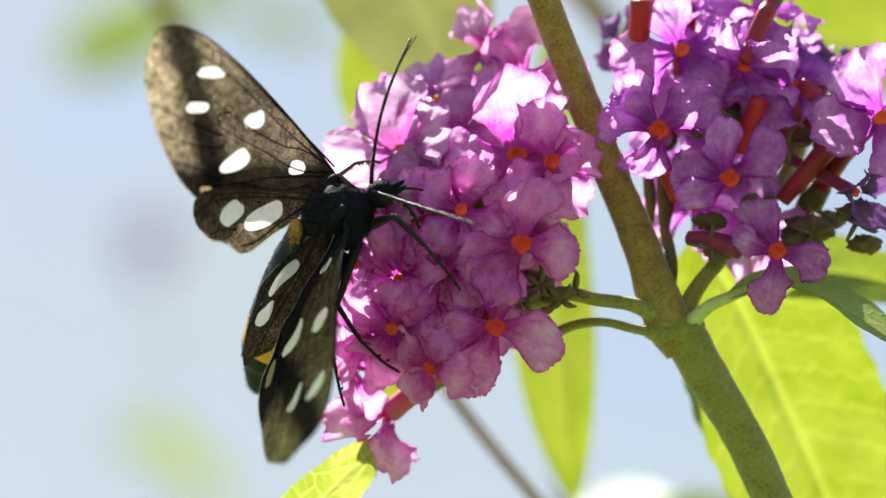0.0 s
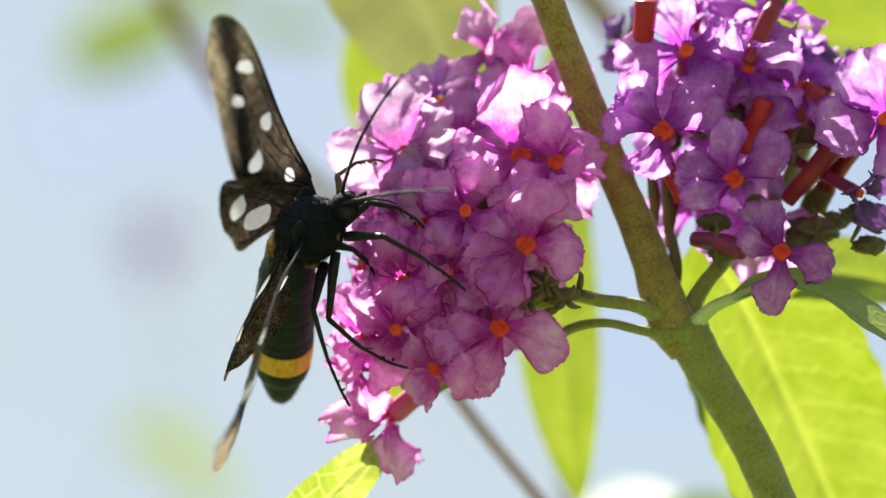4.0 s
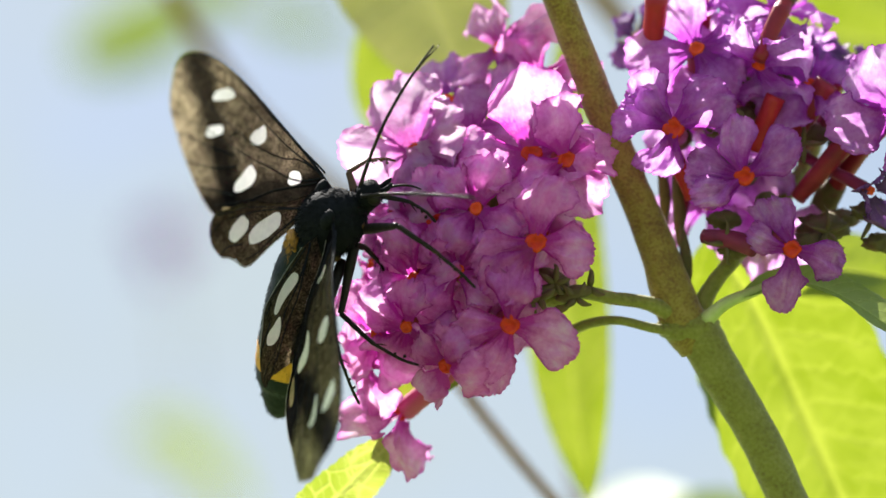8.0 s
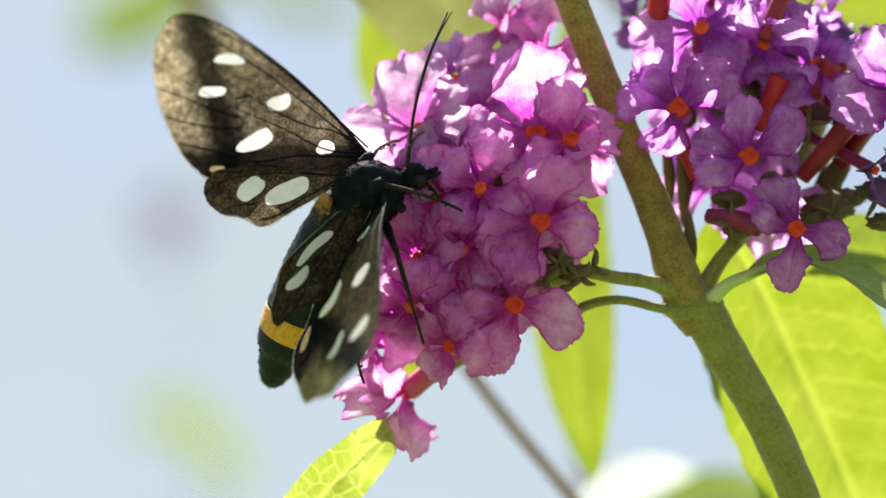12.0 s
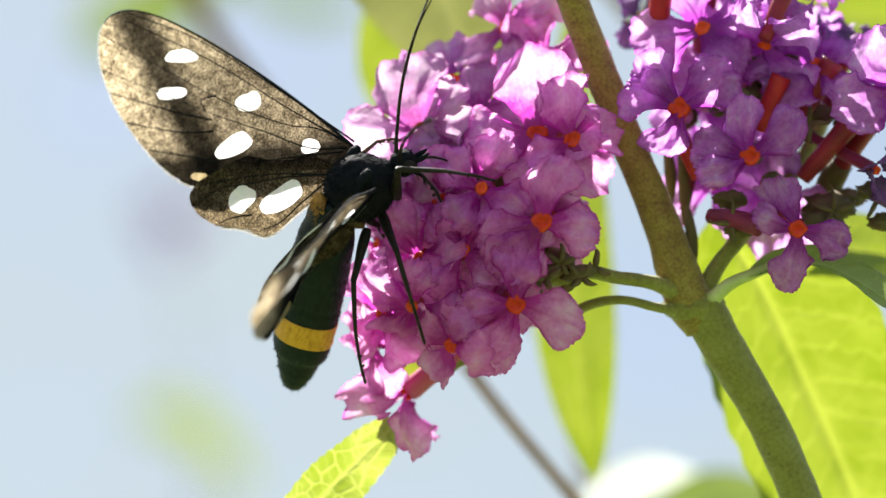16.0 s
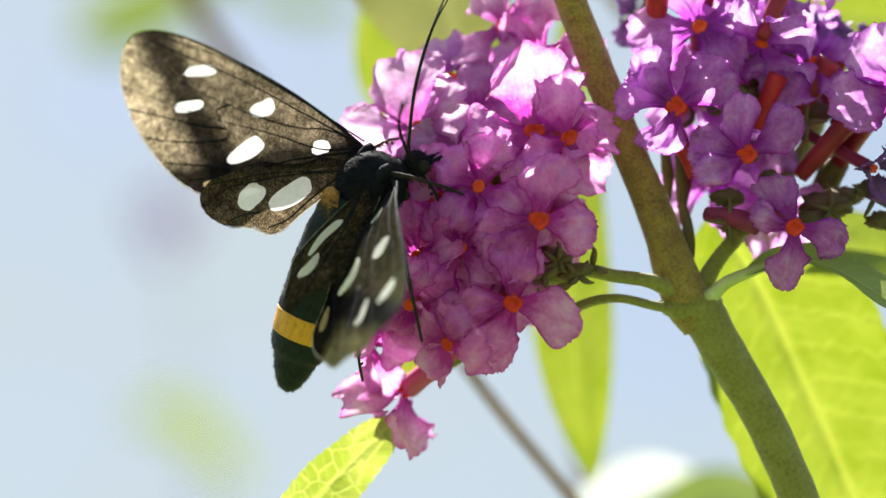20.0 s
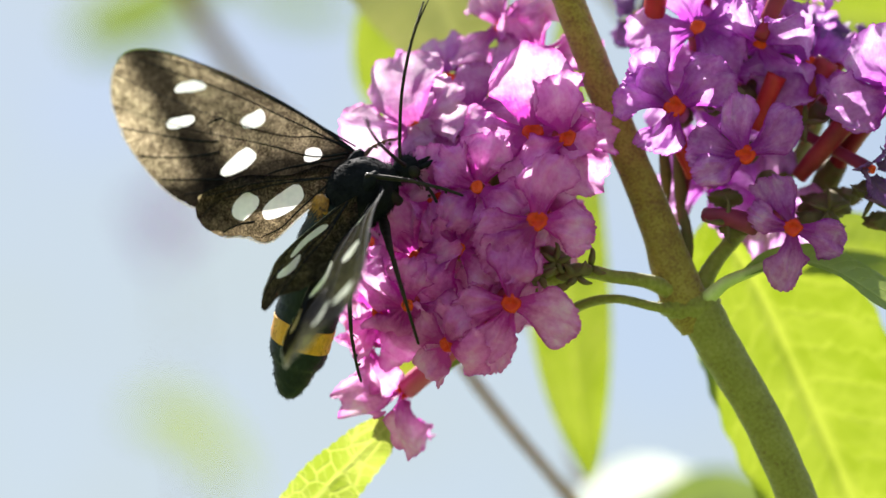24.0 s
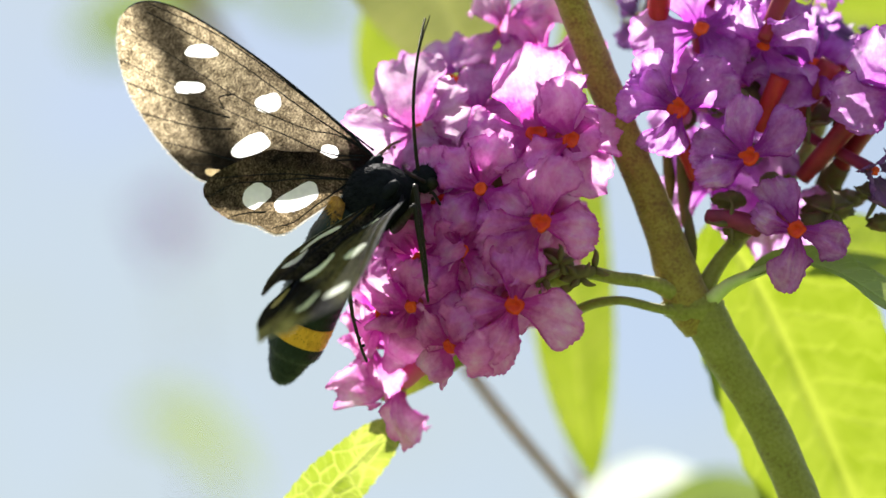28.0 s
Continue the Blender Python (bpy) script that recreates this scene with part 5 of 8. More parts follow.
    walk(WINGS["left", "hind"], [
        (0, pose(-0.000712, 0.001754, 0.000524, 28.3, 12.01, 19.42)), (0.5, pose(-0.000712, 0.001754, 0.000524, 30.36, 9.79, 19.65)), (1, pose(-0.000712, 0.001754, 0.000524, 35.99, 10.95, 19.64)),
        (1.5, pose(-0.000712, 0.001754, 0.000524, 45.86, 6.83, 19.97)), (2, pose(-0.000712, 0.001754, 0.000524, 30.38, 14.78, 18.72)), (2.5, pose(-0.000712, 0.001754, 0.000524, 18.27, 20.58, 15.22)),
        (3, pose(-0.000712, 0.001754, 0.000524, 13.01, 20.36, 14.85)), (3.5, pose(-0.000712, 0.001754, 0.000524, 23.9, 16.98, 14.31)), (5.5, pose(-0.000712, 0.001754, 0.000524, 10.05, 23.43, 9.18)),
        (6, pose(-0.000712, 0.001754, 0.000524, 14.37, 21.23, 8.38)), (6.5, pose(-0.000712, 0.001754, 0.000524, 24.43, 16.71, 11.62)), (7, pose(-0.000712, 0.001754, 0.000524, 37.27, 10.35, 12.07)),
        (7.5, pose(-0.000712, 0.001754, 0.000524, 32.98, 12.2, 15.8)), (8, pose(-0.000712, 0.001754, 0.000524, 19.33, 17.39, 19.7)), (8.5, pose(-0.000712, 0.001754, 0.000524, 15.59, 14.65, 19.57)),
        (9, pose(-0.000712, 0.001754, 0.000524, 24.18, 9.31, 21.05)), (9.5, pose(-0.000712, 0.001754, 0.000524, 42.94, -2.28, 17.25)), (10, pose(-0.000712, 0.001754, 0.000524, 55.28, -5.25, 13.21)),
        (10.5, pose(-0.000712, 0.001754, 0.000524, 46.24, -0.27, 19.19)), (11, pose(-0.000712, 0.001754, 0.000524, 29.31, 10.37, 24.84)), (11.5, pose(-0.000712, 0.001754, 0.000524, 27.93, 11.84, 25.9)),
        (12, pose(-0.000712, 0.001754, 0.000524, 30.31, 11.81, 25.08)), (12.5, pose(-0.000712, 0.001754, 0.000524, 45.52, 6.8, 27.61)), (14.5, pose(-0.000712, 0.001754, 0.000524, 18.47, 14.79, 24.06)),
        (15, pose(-0.000712, 0.001754, 0.000524, 27.42, 10.76, 25.77)), (15.5, pose(-0.000712, 0.001754, 0.000524, 46.48, -1.03, 16.79)), (16, pose(-0.000712, 0.001754, 0.000524, 56.74, -0.42, 13.85)),
        (16.5, pose(-0.000712, 0.001754, 0.000524, 38.09, 4.27, 20.89)), (17, pose(-0.000712, 0.001754, 0.000524, 14.24, 18.2, 21.68)), (17.5, pose(-0.000712, 0.001754, 0.000524, 17.29, 17.44, 23.93)),
        (18, pose(-0.000712, 0.001754, 0.000524, 29.06, 10.74, 21.95)), (18.5, pose(-0.000712, 0.001754, 0.000524, 42.72, 0.75, 17.88)), (19, pose(-0.000712, 0.001754, 0.000524, 55.26, -5.73, 12.8)),
        (19.5, pose(-0.000712, 0.001754, 0.000524, 46.4, -4.66, 16.4)), (20, pose(-0.000712, 0.001754, 0.000524, 39.92, 0.87, 19.51)), (20.5, pose(-0.000712, 0.001754, 0.000524, 37.25, -1.17, 23.31)),
        (21, pose(-0.000712, 0.001754, 0.000524, 42.63, -2.87, 23.62)), (21.5, pose(-0.000712, 0.001754, 0.000524, 42.77, -5.51, 25.07)), (23.5, pose(-0.000712, 0.001754, 0.000524, 42.78, -1.98, 20.89)),
        (24, pose(-0.000712, 0.001754, 0.000524, 38.22, 1.26, 21.56)), (24.5, pose(-0.000712, 0.001754, 0.000524, 32.02, 3.09, 24.73)), (25, pose(-0.000712, 0.001754, 0.000524, 31.11, 5.54, 28.79)),
        (25.5, pose(-0.000712, 0.001754, 0.000524, 32.74, 4.99, 30.5)), (26, pose(-0.000712, 0.001754, 0.000524, 37.57, -0.37, 29.96)), (26.5, pose(-0.000712, 0.001754, 0.000524, 49.6, -10.83, 16.33)),
        (27, pose(-0.000712, 0.001754, 0.000524, 60.3, -16.78, 5.21)), (27.5, pose(-0.000712, 0.001754, 0.000524, 58.27, -14.94, 6.15)), (28, pose(-0.000712, 0.001754, 0.000524, 55.75, -9.2, 7.87)),
    ])
    walk(WINGS["right", "hind"], [
        (0, pose(-0.000712, -0.001754, 0.000524, -6.13, 11.75, -28.37)), (0.5, pose(-0.000712, -0.001754, 0.000524, -7.9, 10.02, -27.17)), (1, pose(-0.000712, -0.001754, 0.000524, -20.21, 4.73, -33.78)),
        (1.5, pose(-0.000712, -0.001754, 0.000524, -20.59, 5.36, -28.3)), (2, pose(-0.000712, -0.001754, 0.000524, -5.88, 12.14, -27.48)), (2.5, pose(-0.000712, -0.001754, 0.000524, 1.25, 11.04, -25.02)),
        (3, pose(-0.000712, -0.001754, 0.000524, 2.51, 13.93, -25.67)), (3.5, pose(-0.000712, -0.001754, 0.000524, -11.87, 6.61, -26.57)), (5.5, pose(-0.000712, -0.001754, 0.000524, 0.65, 14.57, -26.1)),
        (6, pose(-0.000712, -0.001754, 0.000524, -2.64, 13.87, -25.6)), (6.5, pose(-0.000712, -0.001754, 0.000524, -11.75, 14.93, -31.55)), (7, pose(-0.000712, -0.001754, 0.000524, -15.91, 22.71, -28.45)),
        (7.5, pose(-0.000712, -0.001754, 0.000524, -10.01, 15.65, -28.48)), (8, pose(-0.000712, -0.001754, 0.000524, -0.34, 15.39, -19.35)), (8.5, pose(-0.000712, -0.001754, 0.000524, 2.59, 15.61, -17.54)),
        (9, pose(-0.000712, -0.001754, 0.000524, -3.69, 15.85, -14.15)), (9.5, pose(-0.000712, -0.001754, 0.000524, -21.03, 13.14, -18.2)), (10, pose(-0.000712, -0.001754, 0.000524, -32.71, 7.11, -20.9)),
        (10.5, pose(-0.000712, -0.001754, 0.000524, -21.18, 10.28, -17.72)), (11, pose(-0.000712, -0.001754, 0.000524, -8.39, 10.58, -15.53)), (11.5, pose(-0.000712, -0.001754, 0.000524, -11.78, 10.37, -12.4)),
        (12, pose(-0.000712, -0.001754, 0.000524, -6.82, 13.6, -11.45)), (12.5, pose(-0.000712, -0.001754, 0.000524, -18.42, 11.36, -12.3)), (14.5, pose(-0.000712, -0.001754, 0.000524, 0.12, 10.96, -14.25)),
        (15, pose(-0.000712, -0.001754, 0.000524, -4.44, 12.14, -13.24)), (15.5, pose(-0.000712, -0.001754, 0.000524, -15.94, 17.59, -0.4)), (16, pose(-0.000712, -0.001754, 0.000524, -25.67, 15.94, -8.93)),
        (16.5, pose(-0.000712, -0.001754, 0.000524, -13.4, 13.35, -7.13)), (17, pose(-0.000712, -0.001754, 0.000524, -1.67, 8.55, -19.66)), (17.5, pose(-0.000712, -0.001754, 0.000524, -1.45, 8.05, -17.96)),
        (18, pose(-0.000712, -0.001754, 0.000524, -7.07, 6.45, -21.89)), (18.5, pose(-0.000712, -0.001754, 0.000524, -25.18, 2.28, -23.97)), (19, pose(-0.000712, -0.001754, 0.000524, -32.14, -0.86, -27.59)),
        (19.5, pose(-0.000712, -0.001754, 0.000524, -26.97, 5.81, -22.28)), (20, pose(-0.000712, -0.001754, 0.000524, -13.23, 9.46, -18.34)), (20.5, pose(-0.000712, -0.001754, 0.000524, -15.09, 11.08, -13.58)),
        (21, pose(-0.000712, -0.001754, 0.000524, -21.28, 10.59, -17.63)), (21.5, pose(-0.000712, -0.001754, 0.000524, -18.7, 14.08, -13.76)), (23.5, pose(-0.000712, -0.001754, 0.000524, -16.69, 19.3, -8.7)),
        (24, pose(-0.000712, -0.001754, 0.000524, -17.84, 15.4, -18.69)), (24.5, pose(-0.000712, -0.001754, 0.000524, -17.26, 14.61, -17.88)), (25, pose(-0.000712, -0.001754, 0.000524, -20.27, 10.88, -24.13)),
        (25.5, pose(-0.000712, -0.001754, 0.000524, -23.03, 8.43, -26.98)), (26, pose(-0.000712, -0.001754, 0.000524, -19.02, 12.44, -25.25)), (26.5, pose(-0.000712, -0.001754, 0.000524, -23.89, 11.04, -22.33)),
        (27, pose(-0.000712, -0.001754, 0.000524, -27.99, 10.78, -20.95)), (27.5, pose(-0.000712, -0.001754, 0.000524, -31.26, 10.04, -19.58)), (28, pose(-0.000712, -0.001754, 0.000524, -31.03, 10.69, -20.65)),
    ])
    walk(ABDOMEN, [
        (0, pose(-0.002, 0, 0.0002, -0.06, -9.43, 2.37)), (0.5, pose(-0.002, 0, 0.0002, -0.46, -8.83, 5.37)), (1, pose(-0.002, 0, 0.0002, -0.81, -8.12, 8.66)),
        (1.5, pose(-0.002, 0, 0.0002, -0.51, -8.15, 7.26)), (2, pose(-0.002, 0, 0.0002, -0.21, -7.98, 6.52)), (2.5, pose(-0.002, 0, 0.0002, -0.13, -8.41, 6.2)),
        (3, pose(-0.002, 0, 0.0002, -0.05, -8.67, 7.09)), (3.5, pose(-0.002, 0, 0.0002, 0.03, -8.65, 5.67)), (5.5, pose(-0.002, 0, 0.0002, 0.33, -8.18, 6.46)),
        (6, pose(-0.002, 0, 0.0002, 0.31, -6.43, 5.52)), (6.5, pose(-0.002, 0, 0.0002, 0.35, -5.67, 5.81)), (7, pose(-0.002, 0, 0.0002, 0.41, -5.55, 4.4)),
        (7.5, pose(-0.002, 0, 0.0002, 0.23, -5.7, 6.89)), (8, pose(-0.002, 0, 0.0002, 0.02, -6.19, 8.18)), (8.5, pose(-0.002, 0, 0.0002, -0.02, -9.37, 9.47)),
        (9, pose(-0.002, 0, 0.0002, -0.09, -13.16, 8.5)), (9.5, pose(-0.002, 0, 0.0002, -0.1, -15.22, 8.39)), (10, pose(-0.002, 0, 0.0002, -0.1, -16.11, 7.17)),
        (10.5, pose(-0.002, 0, 0.0002, -0.16, -17.24, 7.53)), (11, pose(-0.002, 0, 0.0002, -0.22, -18.52, 6.64)), (11.5, pose(-0.002, 0, 0.0002, -0.39, -16.6, 6.8)),
        (12, pose(-0.002, 0, 0.0002, -0.56, -15.87, 8.09)), (12.5, pose(-0.002, 0, 0.0002, -0.55, -17.29, 8.25)), (14.5, pose(-0.002, 0, 0.0002, -0.29, -17.06, 8.16)),
        (15, pose(-0.002, 0, 0.0002, -0.25, -18.41, 7.43)), (15.5, pose(-0.002, 0, 0.0002, -0.18, -16.01, 5.88)), (16, pose(-0.002, 0, 0.0002, -0.13, -14.62, 5.47)),
        (16.5, pose(-0.002, 0, 0.0002, -0.16, -10.73, 6.67)), (17, pose(-0.002, 0, 0.0002, -0.14, -6.94, 9.21)), (17.5, pose(-0.002, 0, 0.0002, -0.09, -8.78, 6.91)),
        (18, pose(-0.002, 0, 0.0002, -0.01, -10.29, 6.08)), (18.5, pose(-0.002, 0, 0.0002, -0.03, -12.72, 5.58)), (19, pose(-0.002, 0, 0.0002, -0.07, -15.7, 6.33)),
        (19.5, pose(-0.002, 0, 0.0002, -0.25, -15.6, 6.12)), (20, pose(-0.002, 0, 0.0002, -0.49, -16.87, 7.07)), (20.5, pose(-0.002, 0, 0.0002, -0.53, -17.6, 6.75)),
        (21, pose(-0.002, 0, 0.0002, -0.64, -20.27, 7.55)), (21.5, pose(-0.002, 0, 0.0002, -0.58, -17.81, 6.48)), (23.5, pose(-0.002, 0, 0.0002, -0.62, -15.89, 7.11)),
        (24, pose(-0.002, 0, 0.0002, -0.7, -17.19, 8.33)), (24.5, pose(-0.002, 0, 0.0002, -0.93, -18.14, 7.99)), (25, pose(-0.002, 0, 0.0002, -1.34, -21.49, 8.76)),
        (25.5, pose(-0.002, 0, 0.0002, -1.22, -24.07, 7.19)), (26, pose(-0.002, 0, 0.0002, -0.92, -24.3, 4.56)), (26.5, pose(-0.002, 0, 0.0002, -1.06, -21.47, 4.63)),
        (27, pose(-0.002, 0, 0.0002, -1.36, -21.85, 4.89)), (27.5, pose(-0.002, 0, 0.0002, -0.92, -19.28, 3.41)), (28, pose(-0.002, 0, 0.0002, -0.66, -19.78, 1.86)),
    ])
    walk(ANTENNA["left"], [
        (0, pose(0.002484, 0.000243, -0.001533, -12.15, -11.66, 8.6)), (0.5, pose(0.002345, 0.000777, -0.001865, -7.32, -2.78, 5.76)), (1, pose(0.002175, 0.001302, -0.002191, -8.17, -8.35, -9.02)),
        (1.5, pose(0.002292, 0.000968, -0.002084, -3.05, 3.21, 1.69)), (2, pose(0.002337, 0.000574, -0.001993, -3.5, 3.45, 7.04)), (2.5, pose(0.002326, 0.000608, -0.001987, -2.78, 10.6, 1.45)),
        (3, pose(0.002281, 0.000643, -0.001969, -0.84, 1.12, -2.02)), (3.5, pose(0.002334, 0.000599, -0.001983, 0.84, 9.06, 5.26)), (5.5, pose(0.002462, 0.000402, -0.00202, -0.16, 9.14, -9.97)),
        (6, pose(0.002461, 0.000357, -0.00203, -2.66, 9.89, -22.35)), (6.5, pose(0.002314, 0.000079, -0.001861, 0.45, 26.01, 21.21)), (7, pose(0.00216, -0.000104, -0.001677, -15.36, 46.09, -22.16)),
        (7.5, pose(0.002246, 0.000065, -0.001716, -8.55, 19.8, 7)), (8, pose(0.00229, 0.000219, -0.001699, -8.63, 11.32, 12.8)), (8.5, pose(0.002356, 0.000169, -0.001608, -11.29, 27.33, -9.51)),
        (9, pose(0.002445, 0.000123, -0.001528, -15.39, -11.14, 11.85)), (9.5, pose(0.002411, 0.000184, -0.001617, -13.29, -7.1, 5.63)), (10, pose(0.002357, 0.000246, -0.001694, -14.09, -7.5, 1.78)),
        (10.5, pose(0.002396, 0.000211, -0.001598, -15.14, -19.09, 13.35)), (11, pose(0.002399, 0.00019, -0.001501, -14.13, -9.5, 1.19)), (11.5, pose(0.002333, 0.000289, -0.001647, -13.68, -14.69, 4.37)),
        (12, pose(0.002265, 0.000361, -0.001778, -15.57, -22.29, 12.39)), (12.5, pose(0.002244, 0.000382, -0.00173, -13.71, -17.28, 7.65)), (14.5, pose(0.002345, 0.000347, -0.001607, -14.55, -8.05, 2.99)),
        (15, pose(0.002378, 0.000342, -0.001582, -13.7, -8.5, 4.28)), (15.5, pose(0.002356, 0.000327, -0.001702, -13.06, -12.58, 8.92)), (16, pose(0.002291, 0.000313, -0.001807, -13.82, -15.12, 9.67)),
        (16.5, pose(0.002261, 0.000322, -0.001735, -8.49, -15.11, 4.74)), (17, pose(0.002303, 0.000284, -0.001681, -10.67, -8.47, 6.32)), (17.5, pose(0.002315, 0.000315, -0.001654, -12.71, -12.18, 1.22)),
        (18, pose(0.002285, 0.000341, -0.001616, -16.4, -8.94, 0.07)), (18.5, pose(0.002317, 0.000303, -0.001665, -15.69, -6.57, 3.3)), (19, pose(0.002344, 0.000287, -0.001724, -15.94, -6.27, -1.77)),
        (19.5, pose(0.002319, 0.000307, -0.001735, -13.73, -20.07, -2.93)), (20, pose(0.002237, 0.000344, -0.001726, -19.09, -23.41, 4.6)), (20.5, pose(0.002311, 0.000309, -0.001717, -21.33, -29.72, 6.22)),
        (21, pose(0.002337, 0.000271, -0.001674, -21.91, -30.79, 5.98)), (21.5, pose(0.002383, 0.000241, -0.001688, -26.84, -35.92, 13.08)), (23.5, pose(0.002411, 0.000207, -0.001756, -17.62, -32.72, 12.76)),
        (24, pose(0.002357, 0.000183, -0.001743, -17.84, -24.01, 8.54)), (24.5, pose(0.002364, 0.000111, -0.001634, -22.63, -32.27, 10.09)), (25, pose(0.002338, 0.000049, -0.001525, -22.79, -40.66, 7.98)),
        (25.5, pose(0.002394, -0.000082, -0.001608, 8.73, -28.37, -32.75)), (26, pose(0.002364, -0.000247, -0.001566, -18.58, -43.04, 8.15)), (26.5, pose(0.00241, -0.00019, -0.001562, -29.21, -44.85, 26.14)),
        (27, pose(0.002373, -0.000115, -0.001556, -25.88, -54.45, 8.59)), (27.5, pose(0.002283, -0.000086, -0.001684, -25.45, -43.93, 13.59)), (28, pose(0.002169, -0.000048, -0.001808, -24.33, -36.55, 13.49)),
    ])
    walk(ANTENNA["right"], [
        (0, pose(0.002466, -0.000555, -0.001583, 1.72, 17.11, -56.7)), (0.5, pose(0.002387, -0.000019, -0.001933, -6.9, 25.1, -57.03)), (1, pose(0.002275, 0.000513, -0.002279, -8.84, 14.13, -59.98)),
        (1.5, pose(0.002354, 0.000175, -0.002167, -3.2, 11.2, -54.61)), (2, pose(0.00236, -0.000222, -0.002073, -5.82, 14.73, -54.97)), (2.5, pose(0.002341, -0.000187, -0.002076, -5.47, 19.23, -53.17)),
        (3, pose(0.002288, -0.000151, -0.002067, -6.13, 31.28, -42.44)), (3.5, pose(0.002336, -0.000195, -0.002076, -3.54, 30.37, -37.19)), (5.5, pose(0.002445, -0.000394, -0.002092, -0.42, 40.64, -11.57)),
        (6, pose(0.002439, -0.00044, -0.002097, -3.59, 31.5, -26.28)), (6.5, pose(0.002262, -0.000719, -0.001882, -13.47, 29.77, -49.39)), (7, pose(0.002076, -0.000899, -0.001654, -27.36, 54.53, -77.57)),
        (7.5, pose(0.002192, -0.000733, -0.001721, -9.74, 28.15, -51.12)), (8, pose(0.002266, -0.00058, -0.001733, -7.22, 24.09, -48.37)), (8.5, pose(0.002352, -0.00063, -0.001648, -7.75, 40, -50.3)),
        (9, pose(0.002461, -0.000675, -0.001573, 0.46, -7.09, -42.8)), (9.5, pose(0.002424, -0.000615, -0.001652, 2.28, -1.3, -41.27)), (10, pose(0.002367, -0.000553, -0.001719, 3.58, -22.92, -48.68)),
        (10.5, pose(0.002409, -0.000588, -0.001639, 4.12, -30.77, -42.1)), (11, pose(0.002417, -0.000608, -0.001557, 12.87, -21.51, -63.49)), (11.5, pose(0.002354, -0.00051, -0.001696, 12.5, -25.31, -61.27)),
        (12, pose(0.00229, -0.000438, -0.001821, 9.61, -30.73, -53.09)), (12.5, pose(0.002268, -0.000417, -0.001771, 4, -29.09, -47.74)), (14.5, pose(0.002365, -0.000452, -0.001643, 2.26, -9.67, -45.5)),
        (15, pose(0.002397, -0.000457, -0.001616, 2.17, -5.89, -41.03)), (15.5, pose(0.002376, -0.000472, -0.001727, 3.88, -15.55, -46.18)), (16, pose(0.002313, -0.000486, -0.001822, 0.68, -17.98, -50.86)),
        (16.5, pose(0.002274, -0.000476, -0.001784, -4.72, -7.95, -49.12)), (17, pose(0.002305, -0.000512, -0.001764, -8.34, -14.65, -46.84)), (17.5, pose(0.002316, -0.000481, -0.001734, 1.02, -14.5, -52.48)),
        (18, pose(0.002285, -0.000455, -0.001692, 2.39, -5.59, -50.85)), (18.5, pose(0.002331, -0.000497, -0.001699, 0.45, -9.56, -45.22)), (19, pose(0.002372, -0.000513, -0.001714, 0.53, -15.99, -48.6)),
        (19.5, pose(0.002345, -0.000492, -0.001749, 6.05, -32.38, -51.11)), (20, pose(0.002262, -0.000455, -0.001764, 7.41, -42.19, -59.8)), (20.5, pose(0.002344, -0.00049, -0.001751, 13.08, -46.51, -62.93)),
        (21, pose(0.002377, -0.000527, -0.001703, 11.35, -47.19, -61.79)), (21.5, pose(0.002422, -0.000558, -0.001718, 18, -54.56, -66.39)), (23.5, pose(0.002442, -0.000591, -0.00179, 18.3, -51.32, -67.22)),
        (24, pose(0.002385, -0.000615, -0.001778, 8.65, -46.76, -64.49)), (24.5, pose(0.002397, -0.000688, -0.001653, 20.65, -51.61, -75.86)), (25, pose(0.002376, -0.00075, -0.001529, 26.54, -51.14, -80.9)),
        (25.5, pose(0.002415, -0.000882, -0.001606, 32.28, -46.1, -76.48)), (26, pose(0.002368, -0.001047, -0.001559, 26.15, -46.42, -73.82)), (26.5, pose(0.002416, -0.00099, -0.00157, 25.11, -47.3, -71.92)),
        (27, pose(0.00238, -0.000914, -0.001579, 19.5, -42.21, -74.71)), (27.5, pose(0.002284, -0.000885, -0.001725, 17.71, -42.64, -71.69)), (28, pose(0.002163, -0.000846, -0.001866, 17.7, -42.69, -74.44)),
    ])
    femur, tibia = LEGS["hind_right"]
